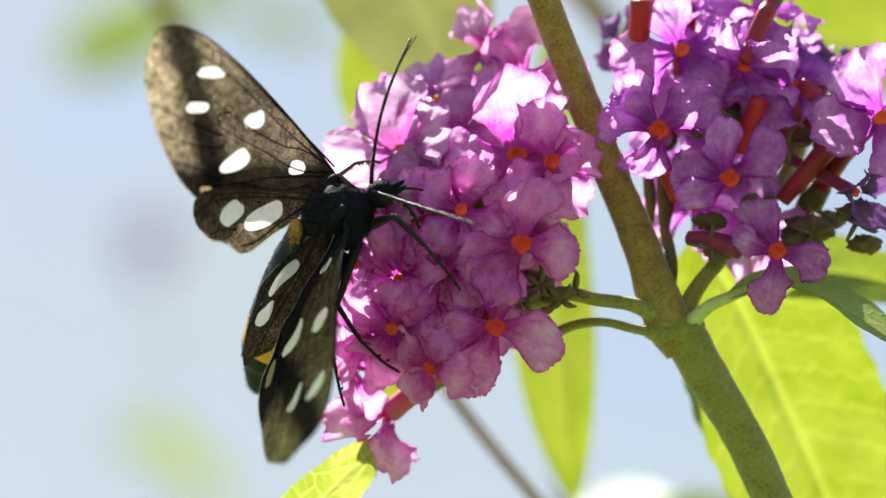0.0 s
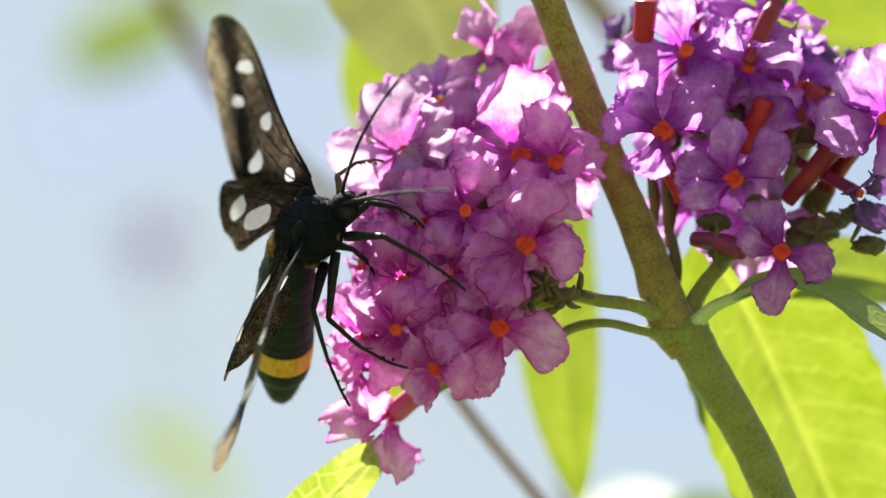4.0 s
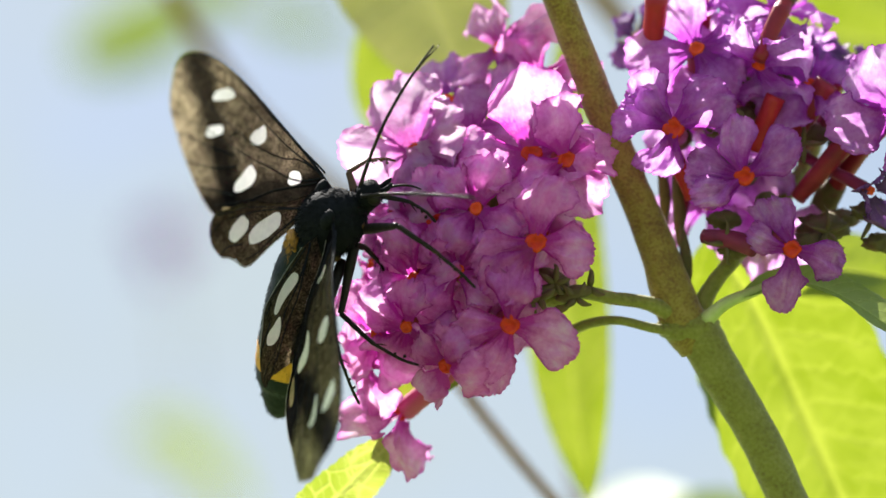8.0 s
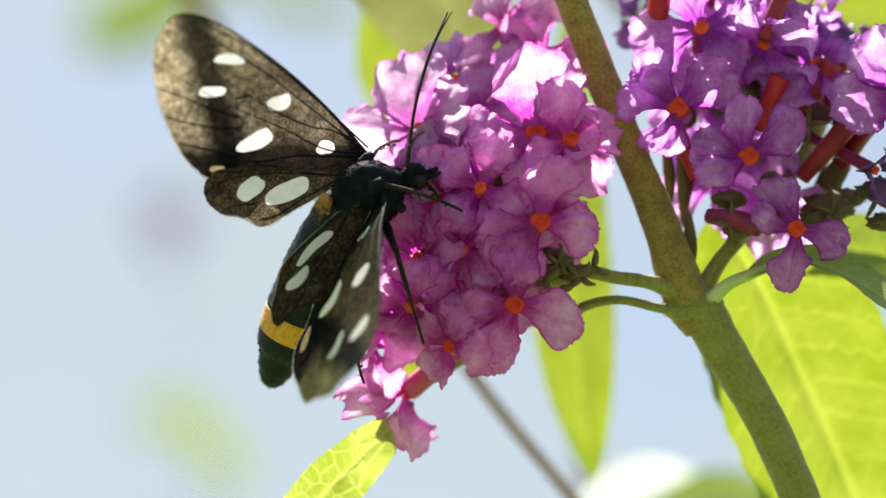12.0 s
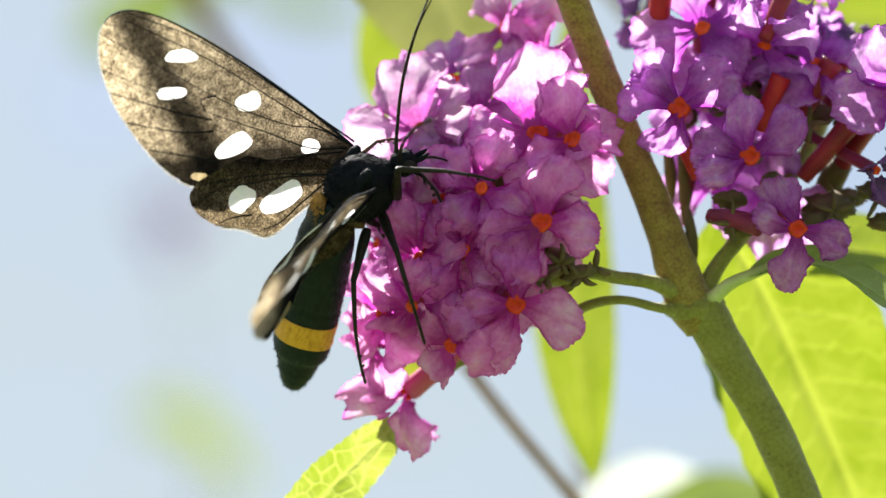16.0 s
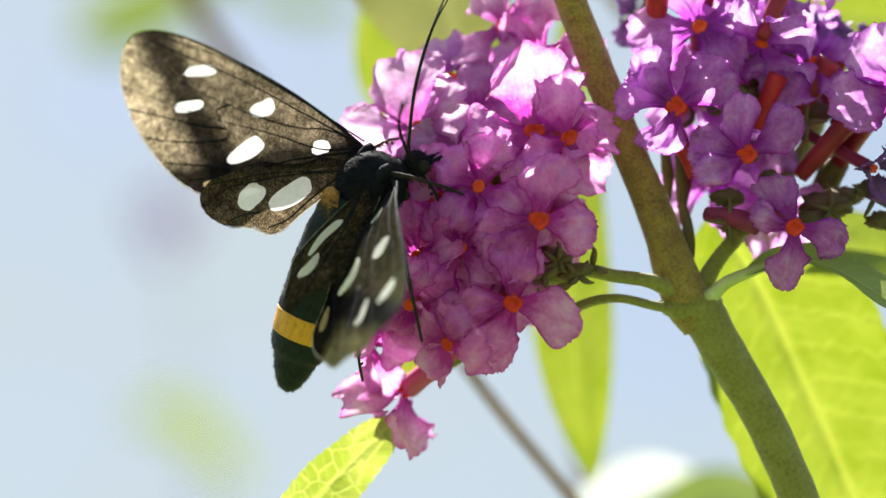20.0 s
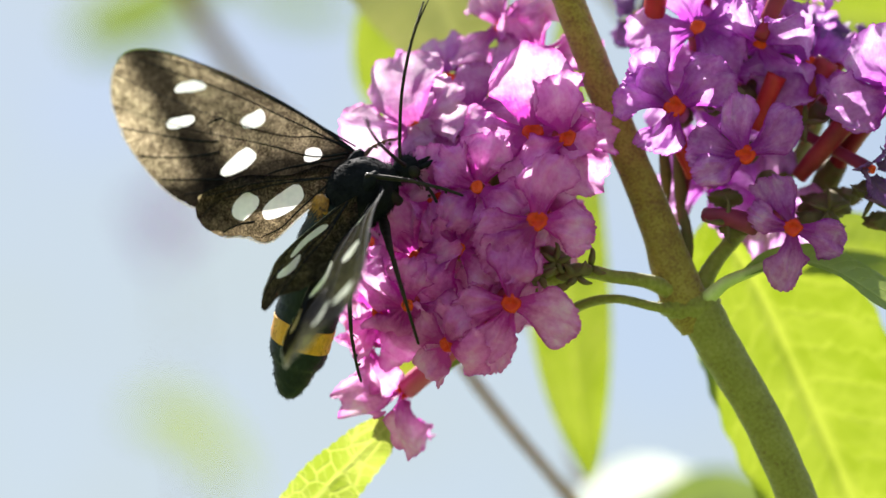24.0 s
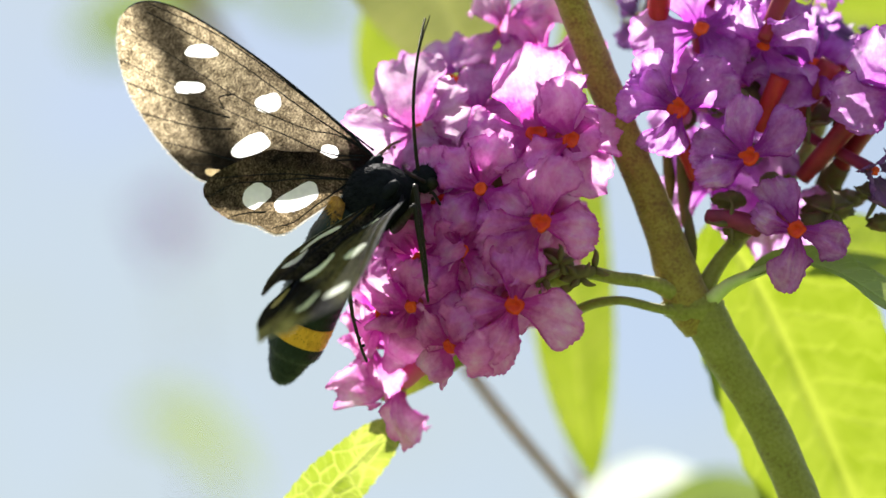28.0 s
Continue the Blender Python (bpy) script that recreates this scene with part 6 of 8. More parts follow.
    walk(femur, [
        (0, pose(-0.002332, -0.000972, -0.00199, -31.6, -8.41, -121.95)), (0.5, pose(-0.002378, -0.000804, -0.002123, -41.66, -8.48, -111.41)), (1, pose(-0.002418, -0.000643, -0.002263, -45.42, -9.36, -110.26)),
        (1.5, pose(-0.002389, -0.000747, -0.002194, -43.64, -7.51, -106.63)), (2, pose(-0.002423, -0.000908, -0.002144, -44.75, -7.45, -108.48)), (2.5, pose(-0.002448, -0.000822, -0.002147, -45.15, -5.89, -111.38)),
        (3, pose(-0.002509, -0.000736, -0.002139, -47.94, -1.94, -105.99)), (3.5, pose(-0.002464, -0.000752, -0.002143, -46.96, -2.47, -104.6)), (5.5, pose(-0.002366, -0.000839, -0.002144, -46.63, -4.35, -93.61)),
        (6, pose(-0.002375, -0.000857, -0.002145, -49.13, -2.7, -92.65)), (6.5, pose(-0.002563, -0.000951, -0.002017, -51.16, -10.47, -98.28)), (7, pose(-0.002751, -0.000952, -0.001887, -49.32, -14.19, -110.83)),
        (7.5, pose(-0.002629, -0.000958, -0.001969, -41.96, -14.27, -116.82)), (8, pose(-0.002543, -0.000975, -0.002003, -39.81, -12.42, -116.15)), (8.5, pose(-0.002443, -0.001141, -0.001971, -37.01, -9.41, -121.37)),
        (9, pose(-0.002316, -0.001301, -0.00195, -27.15, -4.68, -132.06)), (9.5, pose(-0.002354, -0.001225, -0.002049, -26.37, -1.24, -132.9)), (10, pose(-0.002411, -0.001148, -0.002136, -25.16, 0.31, -137.24)),
        (10.5, pose(-0.002364, -0.001199, -0.002072, -24.19, -3.06, -129.22)), (11, pose(-0.002353, -0.001236, -0.002008, -21.26, 3, -136.68)), (11.5, pose(-0.002417, -0.001165, -0.002089, -22.65, 3.58, -136.72)),
        (12, pose(-0.002482, -0.00112, -0.002157, -23.39, -4.91, -130.74)), (12.5, pose(-0.002504, -0.001092, -0.002128, -26.13, 0.54, -136.38)), (14.5, pose(-0.002403, -0.001101, -0.002084, -24.65, 5.32, -139.6)),
        (15, pose(-0.002371, -0.001099, -0.002078, -24.89, 0.38, -135.64)), (15.5, pose(-0.002398, -0.001132, -0.00209, -28.08, 3.15, -137.73)), (16, pose(-0.002465, -0.001161, -0.002084, -29.9, -1.5, -138.17)),
        (16.5, pose(-0.002514, -0.001087, -0.002014, -38.21, -0.16, -137.34)), (17, pose(-0.002492, -0.00106, -0.001958, -37.39, -3.3, -135.1)), (17.5, pose(-0.002479, -0.001014, -0.002, -29.42, 6.37, -143.37)),
        (18, pose(-0.002508, -0.000974, -0.00203, -23.89, 3.17, -144.72)), (18.5, pose(-0.002452, -0.001117, -0.002003, -25.11, -0.78, -138.73)), (19, pose(-0.0024, -0.001232, -0.001979, -24.22, -0.27, -143.17)),
        (19.5, pose(-0.002428, -0.001196, -0.002028, -22.82, 1.48, -141.23)), (20, pose(-0.002512, -0.001144, -0.002055, -22.09, 1.78, -146.74)), (20.5, pose(-0.002425, -0.001226, -0.002021, -17.17, 5.52, -144.87)),
        (21, pose(-0.002385, -0.00131, -0.001953, -17.26, 3.02, -143.94)), (21.5, pose(-0.002343, -0.001329, -0.001962, -13.04, 3.56, -142.35)), (23.5, pose(-0.002331, -0.001316, -0.002014, -22.57, -0.48, -137.71)),
        (24, pose(-0.002389, -0.001328, -0.001997, -24.51, -5.81, -139.53)), (24.5, pose(-0.002373, -0.001431, -0.001876, -16.6, 0.85, -141.07)), (25, pose(-0.002389, -0.001524, -0.001755, -13.83, -7.04, -136.93)),
        (25.5, pose(-0.002363, -0.001558, -0.001872, -14.29, 0.85, -130.47)), (26, pose(-0.002419, -0.001627, -0.001865, -13.55, -10.27, -129.1)), (26.5, pose(-0.002371, -0.001572, -0.001882, -12.67, -19.14, -126.48)),
        (27, pose(-0.002406, -0.001499, -0.001898, -15.89, -25.02, -130.28)), (27.5, pose(-0.002515, -0.001434, -0.00188, -17.87, -30.13, -127.08)), (28, pose(-0.002641, -0.001363, -0.001856, -20.86, -32.92, -127.54)),
    ])
    walk(tibia, [
        (0, pose(-0.00417, -0.00392, -0.001477, -35.87, 27.79, -145.71)), (0.5, pose(-0.003646, -0.004038, -0.001605, -47.93, 27.66, -146.11)), (1, pose(-0.003617, -0.003893, -0.001692, -50.7, 24.75, -146.73)),
        (1.5, pose(-0.003386, -0.004083, -0.001735, -52.81, 30.81, -147.76)), (2, pose(-0.003526, -0.004211, -0.001689, -53.59, 29.86, -149.82)), (2.5, pose(-0.003721, -0.004075, -0.001787, -54.82, 30.37, -152.91)),
        (3, pose(-0.003476, -0.00411, -0.00202, -60.11, 31.15, -150.13)), (3.5, pose(-0.003349, -0.004147, -0.001992, -59.75, 32.3, -149.75)), (5.5, pose(-0.002586, -0.004333, -0.001877, -66.72, 37.9, -153.19)),
        (6, pose(-0.002538, -0.004361, -0.001979, -70.63, 36.8, -155.36)), (6.5, pose(-0.00306, -0.004368, -0.001379, -63.96, 31.54, -157.95)), (7, pose(-0.003961, -0.004134, -0.001025, -57.34, 29.16, -164)),
        (7.5, pose(-0.004165, -0.003994, -0.001103, -49.68, 31.78, -161.15)), (8, pose(-0.004054, -0.004053, -0.001247, -47.21, 31.56, -155.8)), (8.5, pose(-0.004246, -0.004099, -0.001396, -43.23, 29.88, -153.49)),
        (9, pose(-0.00466, -0.003899, -0.001664, -32.94, 33.26, -154.03)), (9.5, pose(-0.004744, -0.003797, -0.001973, -32.62, 34.57, -153.49)), (10, pose(-0.004989, -0.003532, -0.002155, -31.17, 34.77, -156.13)),
        (10.5, pose(-0.004582, -0.003916, -0.001885, -32.96, 41.21, -153.72)), (11, pose(-0.004904, -0.003642, -0.002192, -29.71, 43.05, -156.79)), (11.5, pose(-0.004968, -0.003568, -0.002308, -31.79, 43.16, -158.2)),
        (12, pose(-0.004766, -0.003771, -0.001857, -32.95, 43.35, -156.84)), (12.5, pose(-0.005046, -0.003515, -0.002161, -34.85, 39.6, -160.05)), (14.5, pose(-0.005066, -0.003367, -0.00241, -30.83, 35.86, -156.43)),
        (15, pose(-0.004881, -0.003555, -0.002101, -32.74, 38.91, -157.45)), (15.5, pose(-0.004993, -0.00349, -0.002283, -33.81, 32.4, -155.8)), (16, pose(-0.005081, -0.003503, -0.001993, -35.87, 31.7, -159.84)),
        (16.5, pose(-0.005097, -0.003466, -0.002003, -43.79, 26.63, -160.72)), (17, pose(-0.004976, -0.003534, -0.001756, -42.15, 25.37, -158.82)), (17.5, pose(-0.00528, -0.003096, -0.002389, -33.92, 28.98, -157.84)),
        (18, pose(-0.005369, -0.002999, -0.002224, -28.69, 32.6, -159.73)), (18.5, pose(-0.005091, -0.003433, -0.001955, -30.67, 33.71, -157.3)), (19, pose(-0.00521, -0.003338, -0.001963, -30.88, 36.95, -163.06)),
        (19.5, pose(-0.005165, -0.003394, -0.002119, -29.56, 38.18, -159.93)), (20, pose(-0.005447, -0.003069, -0.002164, -27.84, 36.4, -163.42)), (20.5, pose(-0.005284, -0.003237, -0.002359, -24.05, 43.87, -160.36)),
        (21, pose(-0.00522, -0.003374, -0.002138, -22.75, 39.98, -158.09)), (21.5, pose(-0.005117, -0.00347, -0.002181, -18.68, 45.31, -155.04)), (23.5, pose(-0.004928, -0.003679, -0.001985, -31.43, 42.59, -160.37)),
        (24, pose(-0.005047, -0.003595, -0.001642, -31.69, 38.23, -163.08)), (24.5, pose(-0.005105, -0.003637, -0.001928, -24.23, 45.87, -158.72)), (25, pose(-0.004935, -0.003903, -0.001324, -23.01, 52.63, -157.31)),
        (25.5, pose(-0.004642, -0.00423, -0.001924, -32.45, 62.63, -159.72)), (26, pose(-0.004599, -0.004308, -0.001239, -27.37, 59.9, -155.69)), (26.5, pose(-0.004344, -0.004239, -0.000731, -23.92, 59.26, -151.56)),
        (27, pose(-0.004463, -0.003927, -0.000412, -24.83, 53.77, -157.61)), (27.5, pose(-0.004345, -0.003857, -0.000117, -26.64, 53.69, -158.28)), (28, pose(-0.004437, -0.0037, 0.000052, -28.2, 50.78, -161.79)),
    ])
    femur, tibia = LEGS["mid_right"]
    walk(femur, [
        (0, pose(-0.001108, -0.000977, -0.00237, 41.04, -4.97, -136.81)), (0.5, pose(-0.001177, -0.000705, -0.00256, 29.1, -0.27, -127.72)), (1, pose(-0.001251, -0.00044, -0.002754, 25.9, -1.93, -126.8)),
        (1.5, pose(-0.00121, -0.000605, -0.002674, 26.65, -1.09, -127.5)), (2, pose(-0.001232, -0.000827, -0.002612, 25.28, 0.32, -128.66)), (2.5, pose(-0.001258, -0.000748, -0.002617, 24.44, 1.83, -131.01)),
        (3, pose(-0.001319, -0.000668, -0.002609, 20.04, 6.9, -125.71)), (3.5, pose(-0.001274, -0.000694, -0.002614, 21, 5.31, -125.71)), (5.5, pose(-0.001175, -0.000821, -0.002616, 19.05, 7.4, -123.05)),
        (6, pose(-0.001184, -0.000849, -0.002618, 15.74, 9.87, -123.07)), (6.5, pose(-0.001363, -0.001017, -0.002462, 18.03, 2.57, -129.08)), (7, pose(-0.001545, -0.001091, -0.002299, 22.05, 0.68, -138.21)),
        (7.5, pose(-0.001418, -0.001037, -0.002383, 29.59, -3.04, -141.19)), (8, pose(-0.00133, -0.000993, -0.002416, 31.51, -2.85, -138.05)), (8.5, pose(-0.001225, -0.001127, -0.002371, 34.15, -2, -138.57)),
        (9, pose(-0.001111, -0.001009, -0.002352, -36.78, -3.43, -86.15)), (9.5, pose(-0.001146, -0.000954, -0.002441, -34.98, -2.81, -86.29)), (10, pose(-0.001183, -0.000922, -0.00252, -34.28, -2.87, -90.54)),
        (10.5, pose(-0.001163, -0.000929, -0.002459, -30.52, -3.72, -84)), (11, pose(-0.001125, -0.001031, -0.002386, -27.42, -3.32, -90.7)), (11.5, pose(-0.001195, -0.000881, -0.002481, -27.91, -2.06, -90.34)),
        (12, pose(-0.001299, -0.000744, -0.002593, -28.26, -7.02, -83.85)), (12.5, pose(-0.001281, -0.000822, -0.002519, -32.5, 0.15, -91.12)), (14.5, pose(-0.001173, -0.000983, -0.002453, -33.14, 0.02, -93.52)),
        (15, pose(-0.001143, -0.000843, -0.002448, -32.02, -1.71, -89.84)), (15.5, pose(-0.001177, -0.000905, -0.002478, -36.4, -0.41, -89.99)), (16, pose(-0.001241, -0.000896, -0.002492, -39.24, 0.99, -92.8)),
        (16.5, pose(-0.001306, -0.001042, -0.002439, 32.47, 1.93, -146.1)), (17, pose(-0.001289, -0.00101, -0.002396, 33.44, 1.52, -143.38)), (17.5, pose(-0.001269, -0.00097, -0.002419, 42.26, 1.88, -150.13)),
        (18, pose(-0.001286, -0.000895, -0.002434, -34.28, -4.51, -96.62)), (18.5, pose(-0.001232, -0.000956, -0.002416, -35.14, -4.03, -91.9)), (19, pose(-0.001152, -0.000914, -0.002401, -33.31, -2.96, -96.63)),
        (19.5, pose(-0.001201, -0.000898, -0.00246, -30.6, -5.76, -92.85)), (20, pose(-0.001277, -0.000935, -0.002482, -31.19, -6.92, -97.9)), (20.5, pose(-0.001194, -0.001005, -0.002456, -24.03, -8.15, -97.1)),
        (21, pose(-0.00117, -0.001177, -0.00238, -26.32, -10.55, -95.66)), (21.5, pose(-0.001125, -0.001159, -0.002405, -20.59, -13.91, -94.52)), (23.5, pose(-0.00113, -0.000978, -0.002478, -27.09, -8.03, -88.57)),
        (24, pose(-0.001164, -0.0011, -0.002449, -39.44, -8.98, -96.05)), (24.5, pose(-0.001154, -0.001153, -0.002343, -22.45, -11.82, -92.52)), (25, pose(-0.001184, -0.001243, -0.002227, -14.68, -13.5, -88.71)),
        (25.5, pose(-0.001219, -0.001081, -0.002346, -2.15, -8.35, -81)), (26, pose(-0.001314, -0.001258, -0.002382, 15.46, -17.34, -72.85)), (26.5, pose(-0.001197, -0.001271, -0.002395, -14.43, -21.46, -81.25)),
        (27, pose(-0.001213, -0.001588, -0.002263, -41.05, -16.05, -102.35)), (27.5, pose(-0.001399, -0.001185, -0.002435, 23.59, -25.1, -68.87)), (28, pose(-0.001273, -0.001514, -0.002205, 64.69, -28.16, -44.18)),
    ])
    walk(tibia, [
        (0, pose(-0.004159, -0.00384, -0.002007, 55.22, 37.2, -91.47)), (0.5, pose(-0.003747, -0.004027, -0.002541, 43.59, 45.15, -93.55)), (1, pose(-0.003765, -0.003801, -0.002613, 38.37, 45.32, -96.48)),
        (1.5, pose(-0.003765, -0.003937, -0.002594, 46.27, 51.65, -87.59)), (2, pose(-0.003855, -0.004107, -0.002636, 43.47, 51.63, -92.19)), (2.5, pose(-0.004013, -0.003915, -0.00275, 43.14, 52.78, -95.1)),
        (3, pose(-0.003752, -0.004053, -0.003114, 38.63, 56.97, -94.4)), (3.5, pose(-0.003715, -0.00409, -0.003003, 42.7, 58.27, -89.62)), (5.5, pose(-0.003446, -0.004312, -0.003156, 55.03, 66.74, -72.88)),
        (6, pose(-0.003442, -0.004317, -0.003337, 49.32, 69.37, -78.4)), (6.5, pose(-0.004008, -0.004275, -0.00265, 42.37, 62.68, -90.9)), (7, pose(-0.004677, -0.00389, -0.002349, 41.48, 55.49, -102.41)),
        (7.5, pose(-0.004687, -0.003665, -0.002161, 52.78, 51.73, -93.52)), (8, pose(-0.00445, -0.003798, -0.002207, 54.16, 49.92, -89.67)), (8.5, pose(-0.004372, -0.003905, -0.002225, 54.26, 46.28, -92.1)),
        (9, pose(-0.00083, -0.005192, -0.002101, -57.56, 37.31, -138.03)), (9.5, pose(-0.000874, -0.00514, -0.002235, -56.99, 38.92, -137.96)), (10, pose(-0.001223, -0.005116, -0.00231, -55.37, 39.04, -140.37)),
        (10.5, pose(-0.000725, -0.005097, -0.002186, -54.25, 43.86, -134.69)), (11, pose(-0.001177, -0.005223, -0.002143, -50.27, 45.46, -137.55)), (11.5, pose(-0.00122, -0.005078, -0.00233, -52.18, 45.77, -138.68)),
        (12, pose(-0.000853, -0.004889, -0.00208, -53.2, 44.37, -136.49)), (12.5, pose(-0.001363, -0.005021, -0.002531, -56.56, 43.35, -141.21)), (14.5, pose(-0.00143, -0.005175, -0.002454, -54.54, 41.33, -140.62)),
        (15, pose(-0.001131, -0.005041, -0.002323, -55.08, 42.45, -139.59)), (15.5, pose(-0.001176, -0.005105, -0.002448, -59.19, 38.38, -142.1)), (16, pose(-0.001446, -0.00509, -0.002564, -60.85, 37.25, -144.07)),
        (16.5, pose(-0.00479, -0.003383, -0.00258, 49.96, 45.5, -107)), (17, pose(-0.004658, -0.003515, -0.002507, 48.43, 42.59, -107.04)), (17.5, pose(-0.00491, -0.00306, -0.002557, 61.93, 40.38, -101.29)),
        (18, pose(-0.001769, -0.005054, -0.002104, -53.78, 37.7, -145.51)), (18.5, pose(-0.001371, -0.005143, -0.00212, -55.27, 38.03, -141.95)), (19, pose(-0.001637, -0.005081, -0.002184, -53.6, 39.76, -144.54)),
        (19.5, pose(-0.001408, -0.005072, -0.002038, -52.52, 40.67, -143.02)), (20, pose(-0.00185, -0.005065, -0.001976, -51.44, 39.16, -147.16)), (20.5, pose(-0.001708, -0.005131, -0.001861, -44.53, 44.64, -141.17)),
        (21, pose(-0.001578, -0.005286, -0.001612, -45.32, 41.43, -141.29)), (21.5, pose(-0.001446, -0.005223, -0.001395, -39.32, 44.36, -136.47)), (23.5, pose(-0.001026, -0.005135, -0.001891, -52.74, 43.63, -142.05)),
        (24, pose(-0.001602, -0.005225, -0.001794, -53.71, 41.02, -143.64)), (24.5, pose(-0.001335, -0.00526, -0.001483, -44.8, 44.18, -139.93)), (25, pose(-0.001092, -0.005326, -0.001247, -42.53, 43.99, -138.34)),
        (25.5, pose(-0.000569, -0.005185, -0.001736, -34.5, 59.29, -120.97)), (26, pose(-0.000132, -0.005089, -0.00113, -20.86, 59.71, -103.78)), (26.5, pose(-0.000602, -0.005134, -0.000858, -37.09, 49.33, -124.76)),
        (27, pose(-0.002076, -0.005531, -0.001102, -47.09, 35.18, -144.04)), (27.5, pose(-0.000028, -0.004733, -0.000653, -47.98, 36.17, -142.9)), (28, pose(0.001383, -0.004094, -0.000223, -48.92, 37.74, -143.57)),
    ])
    femur, tibia = LEGS["fore_right"]
    walk(femur, [
        (0, pose(0.000404, -0.001001, -0.002534, -36.8, -3.22, -39.95)), (0.5, pose(0.000322, -0.000607, -0.002795, -37.71, 25.94, -44.22)), (1, pose(0.000223, -0.000219, -0.003057, -41.13, 29.69, -45.3)),
        (1.5, pose(0.000276, -0.000459, -0.002963, -30.95, 21.83, -34.4)), (2, pose(0.000262, -0.000755, -0.002887, -33.3, 29.03, -40.19)), (2.5, pose(0.000236, -0.000689, -0.002893, -33.15, 31.07, -43.1)),
        (3, pose(0.000176, -0.000621, -0.002887, -33.43, 43.91, -42.19)), (3.5, pose(0.000221, -0.000658, -0.002893, -28.42, 36.84, -35.68)), (5.5, pose(0.00032, -0.000828, -0.002896, -19.64, 42.82, -26.29)),
        (6, pose(0.000311, -0.000867, -0.002898, -23, 55.86, -30.55)), (6.5, pose(0.000135, -0.001109, -0.002706, -36.25, 53.97, -46.79)), (7, pose(-0.000047, -0.001254, -0.002502, -51.41, 53.78, -71.31)),
        (7.5, pose(0.000085, -0.001137, -0.002588, -33.3, 24.44, -48.19)), (8, pose(0.000177, -0.00103, -0.00262, -32.88, 18.62, -43.6)), (8.5, pose(0.000284, -0.001125, -0.002559, -35.12, 14.86, -45.97)),
        (9, pose(0.000415, -0.001214, -0.002509, -35.39, -14.21, -43.28)), (9.5, pose(0.000381, -0.001157, -0.002594, -34.12, -16.73, -43.06)), (10, pose(0.000327, -0.001099, -0.002665, -34.2, -16.38, -47.94)),
        (10.5, pose(0.000374, -0.001126, -0.002598, -29.48, -17.29, -42.82)), (11, pose(0.000386, -0.001138, -0.002528, -2.81, -60.96, 146.46)), (11.5, pose(0.000315, -0.001058, -0.002641, 18.36, -84.09, 123.04)),
        (12, pose(0.000243, -0.001004, -0.002739, 146.16, -84, -1.94)), (12.5, pose(0.000224, -0.000981, -0.002698, 159.24, -62.88, -23.1)), (14.5, pose(0.000336, -0.00101, -0.002603, 141.81, -57.69, -15.36)),
        (15, pose(0.000371, -0.001013, -0.002585, 8.76, -41.38, -35.48)), (15.5, pose(0.000333, -0.001046, -0.00265, 7.58, -46.29, -34.4)), (16, pose(0.000255, -0.001076, -0.002699, 3.07, -32.53, -33.18)),
        (16.5, pose(0.000198, -0.001006, -0.002658, 0.12, -1.41, -31.62)), (17, pose(0.000213, -0.000981, -0.002633, -3.32, 4.66, -31.58)), (17.5, pose(0.000236, -0.000947, -0.002633, 0.31, -31.55, -34.89)),
        (18, pose(0.000218, -0.000918, -0.002621, -0.28, -56.01, -37.5)), (18.5, pose(0.000272, -0.001045, -0.0026, -1.13, -56.17, -33.1)), (19, pose(0.000322, -0.001145, -0.002582, -3.45, -60.05, -36.39)),
        (19.5, pose(0.000294, -0.001095, -0.002632, 179.16, -83.91, -36.83)), (20, pose(0.000208, -0.001029, -0.002661, 60.04, -83.58, 74.41)), (20.5, pose(0.000292, -0.001088, -0.002637, 7.33, -85.38, 128.62)),
        (21, pose(0.000328, -0.00115, -0.002579, 26.79, -80.43, 109.22)), (21.5, pose(0.00037, -0.001174, -0.002592, 0.94, -73.43, 137.19)), (23.5, pose(0.000381, -0.001184, -0.002657, -23.51, -79.59, 168)),
        (24, pose(0.000321, -0.001202, -0.002643, 166.64, -79.25, -26.44)), (24.5, pose(0.000339, -0.001303, -0.002514, -43.64, -88.27, -176.65)), (25, pose(0.000325, -0.001393, -0.002385, 44.95, -69.85, 80.28)),
        (25.5, pose(0.000359, -0.001488, -0.002477, -46.47, -41.76, -50.64)), (26, pose(0.000309, -0.001617, -0.002445, -54, -44.51, -43.24)), (26.5, pose(0.000357, -0.001546, -0.002465, 114.08, -50.16, -28.69)),
        (27, pose(0.000321, -0.001457, -0.002483, 126.3, -67.86, -3.63)), (27.5, pose(0.000189, -0.001396, -0.002563, 93.46, -61.78, 19.87)), (28, pose(0.000036, -0.001326, -0.002638, 104.31, -44.08, -30.24)),
    ])
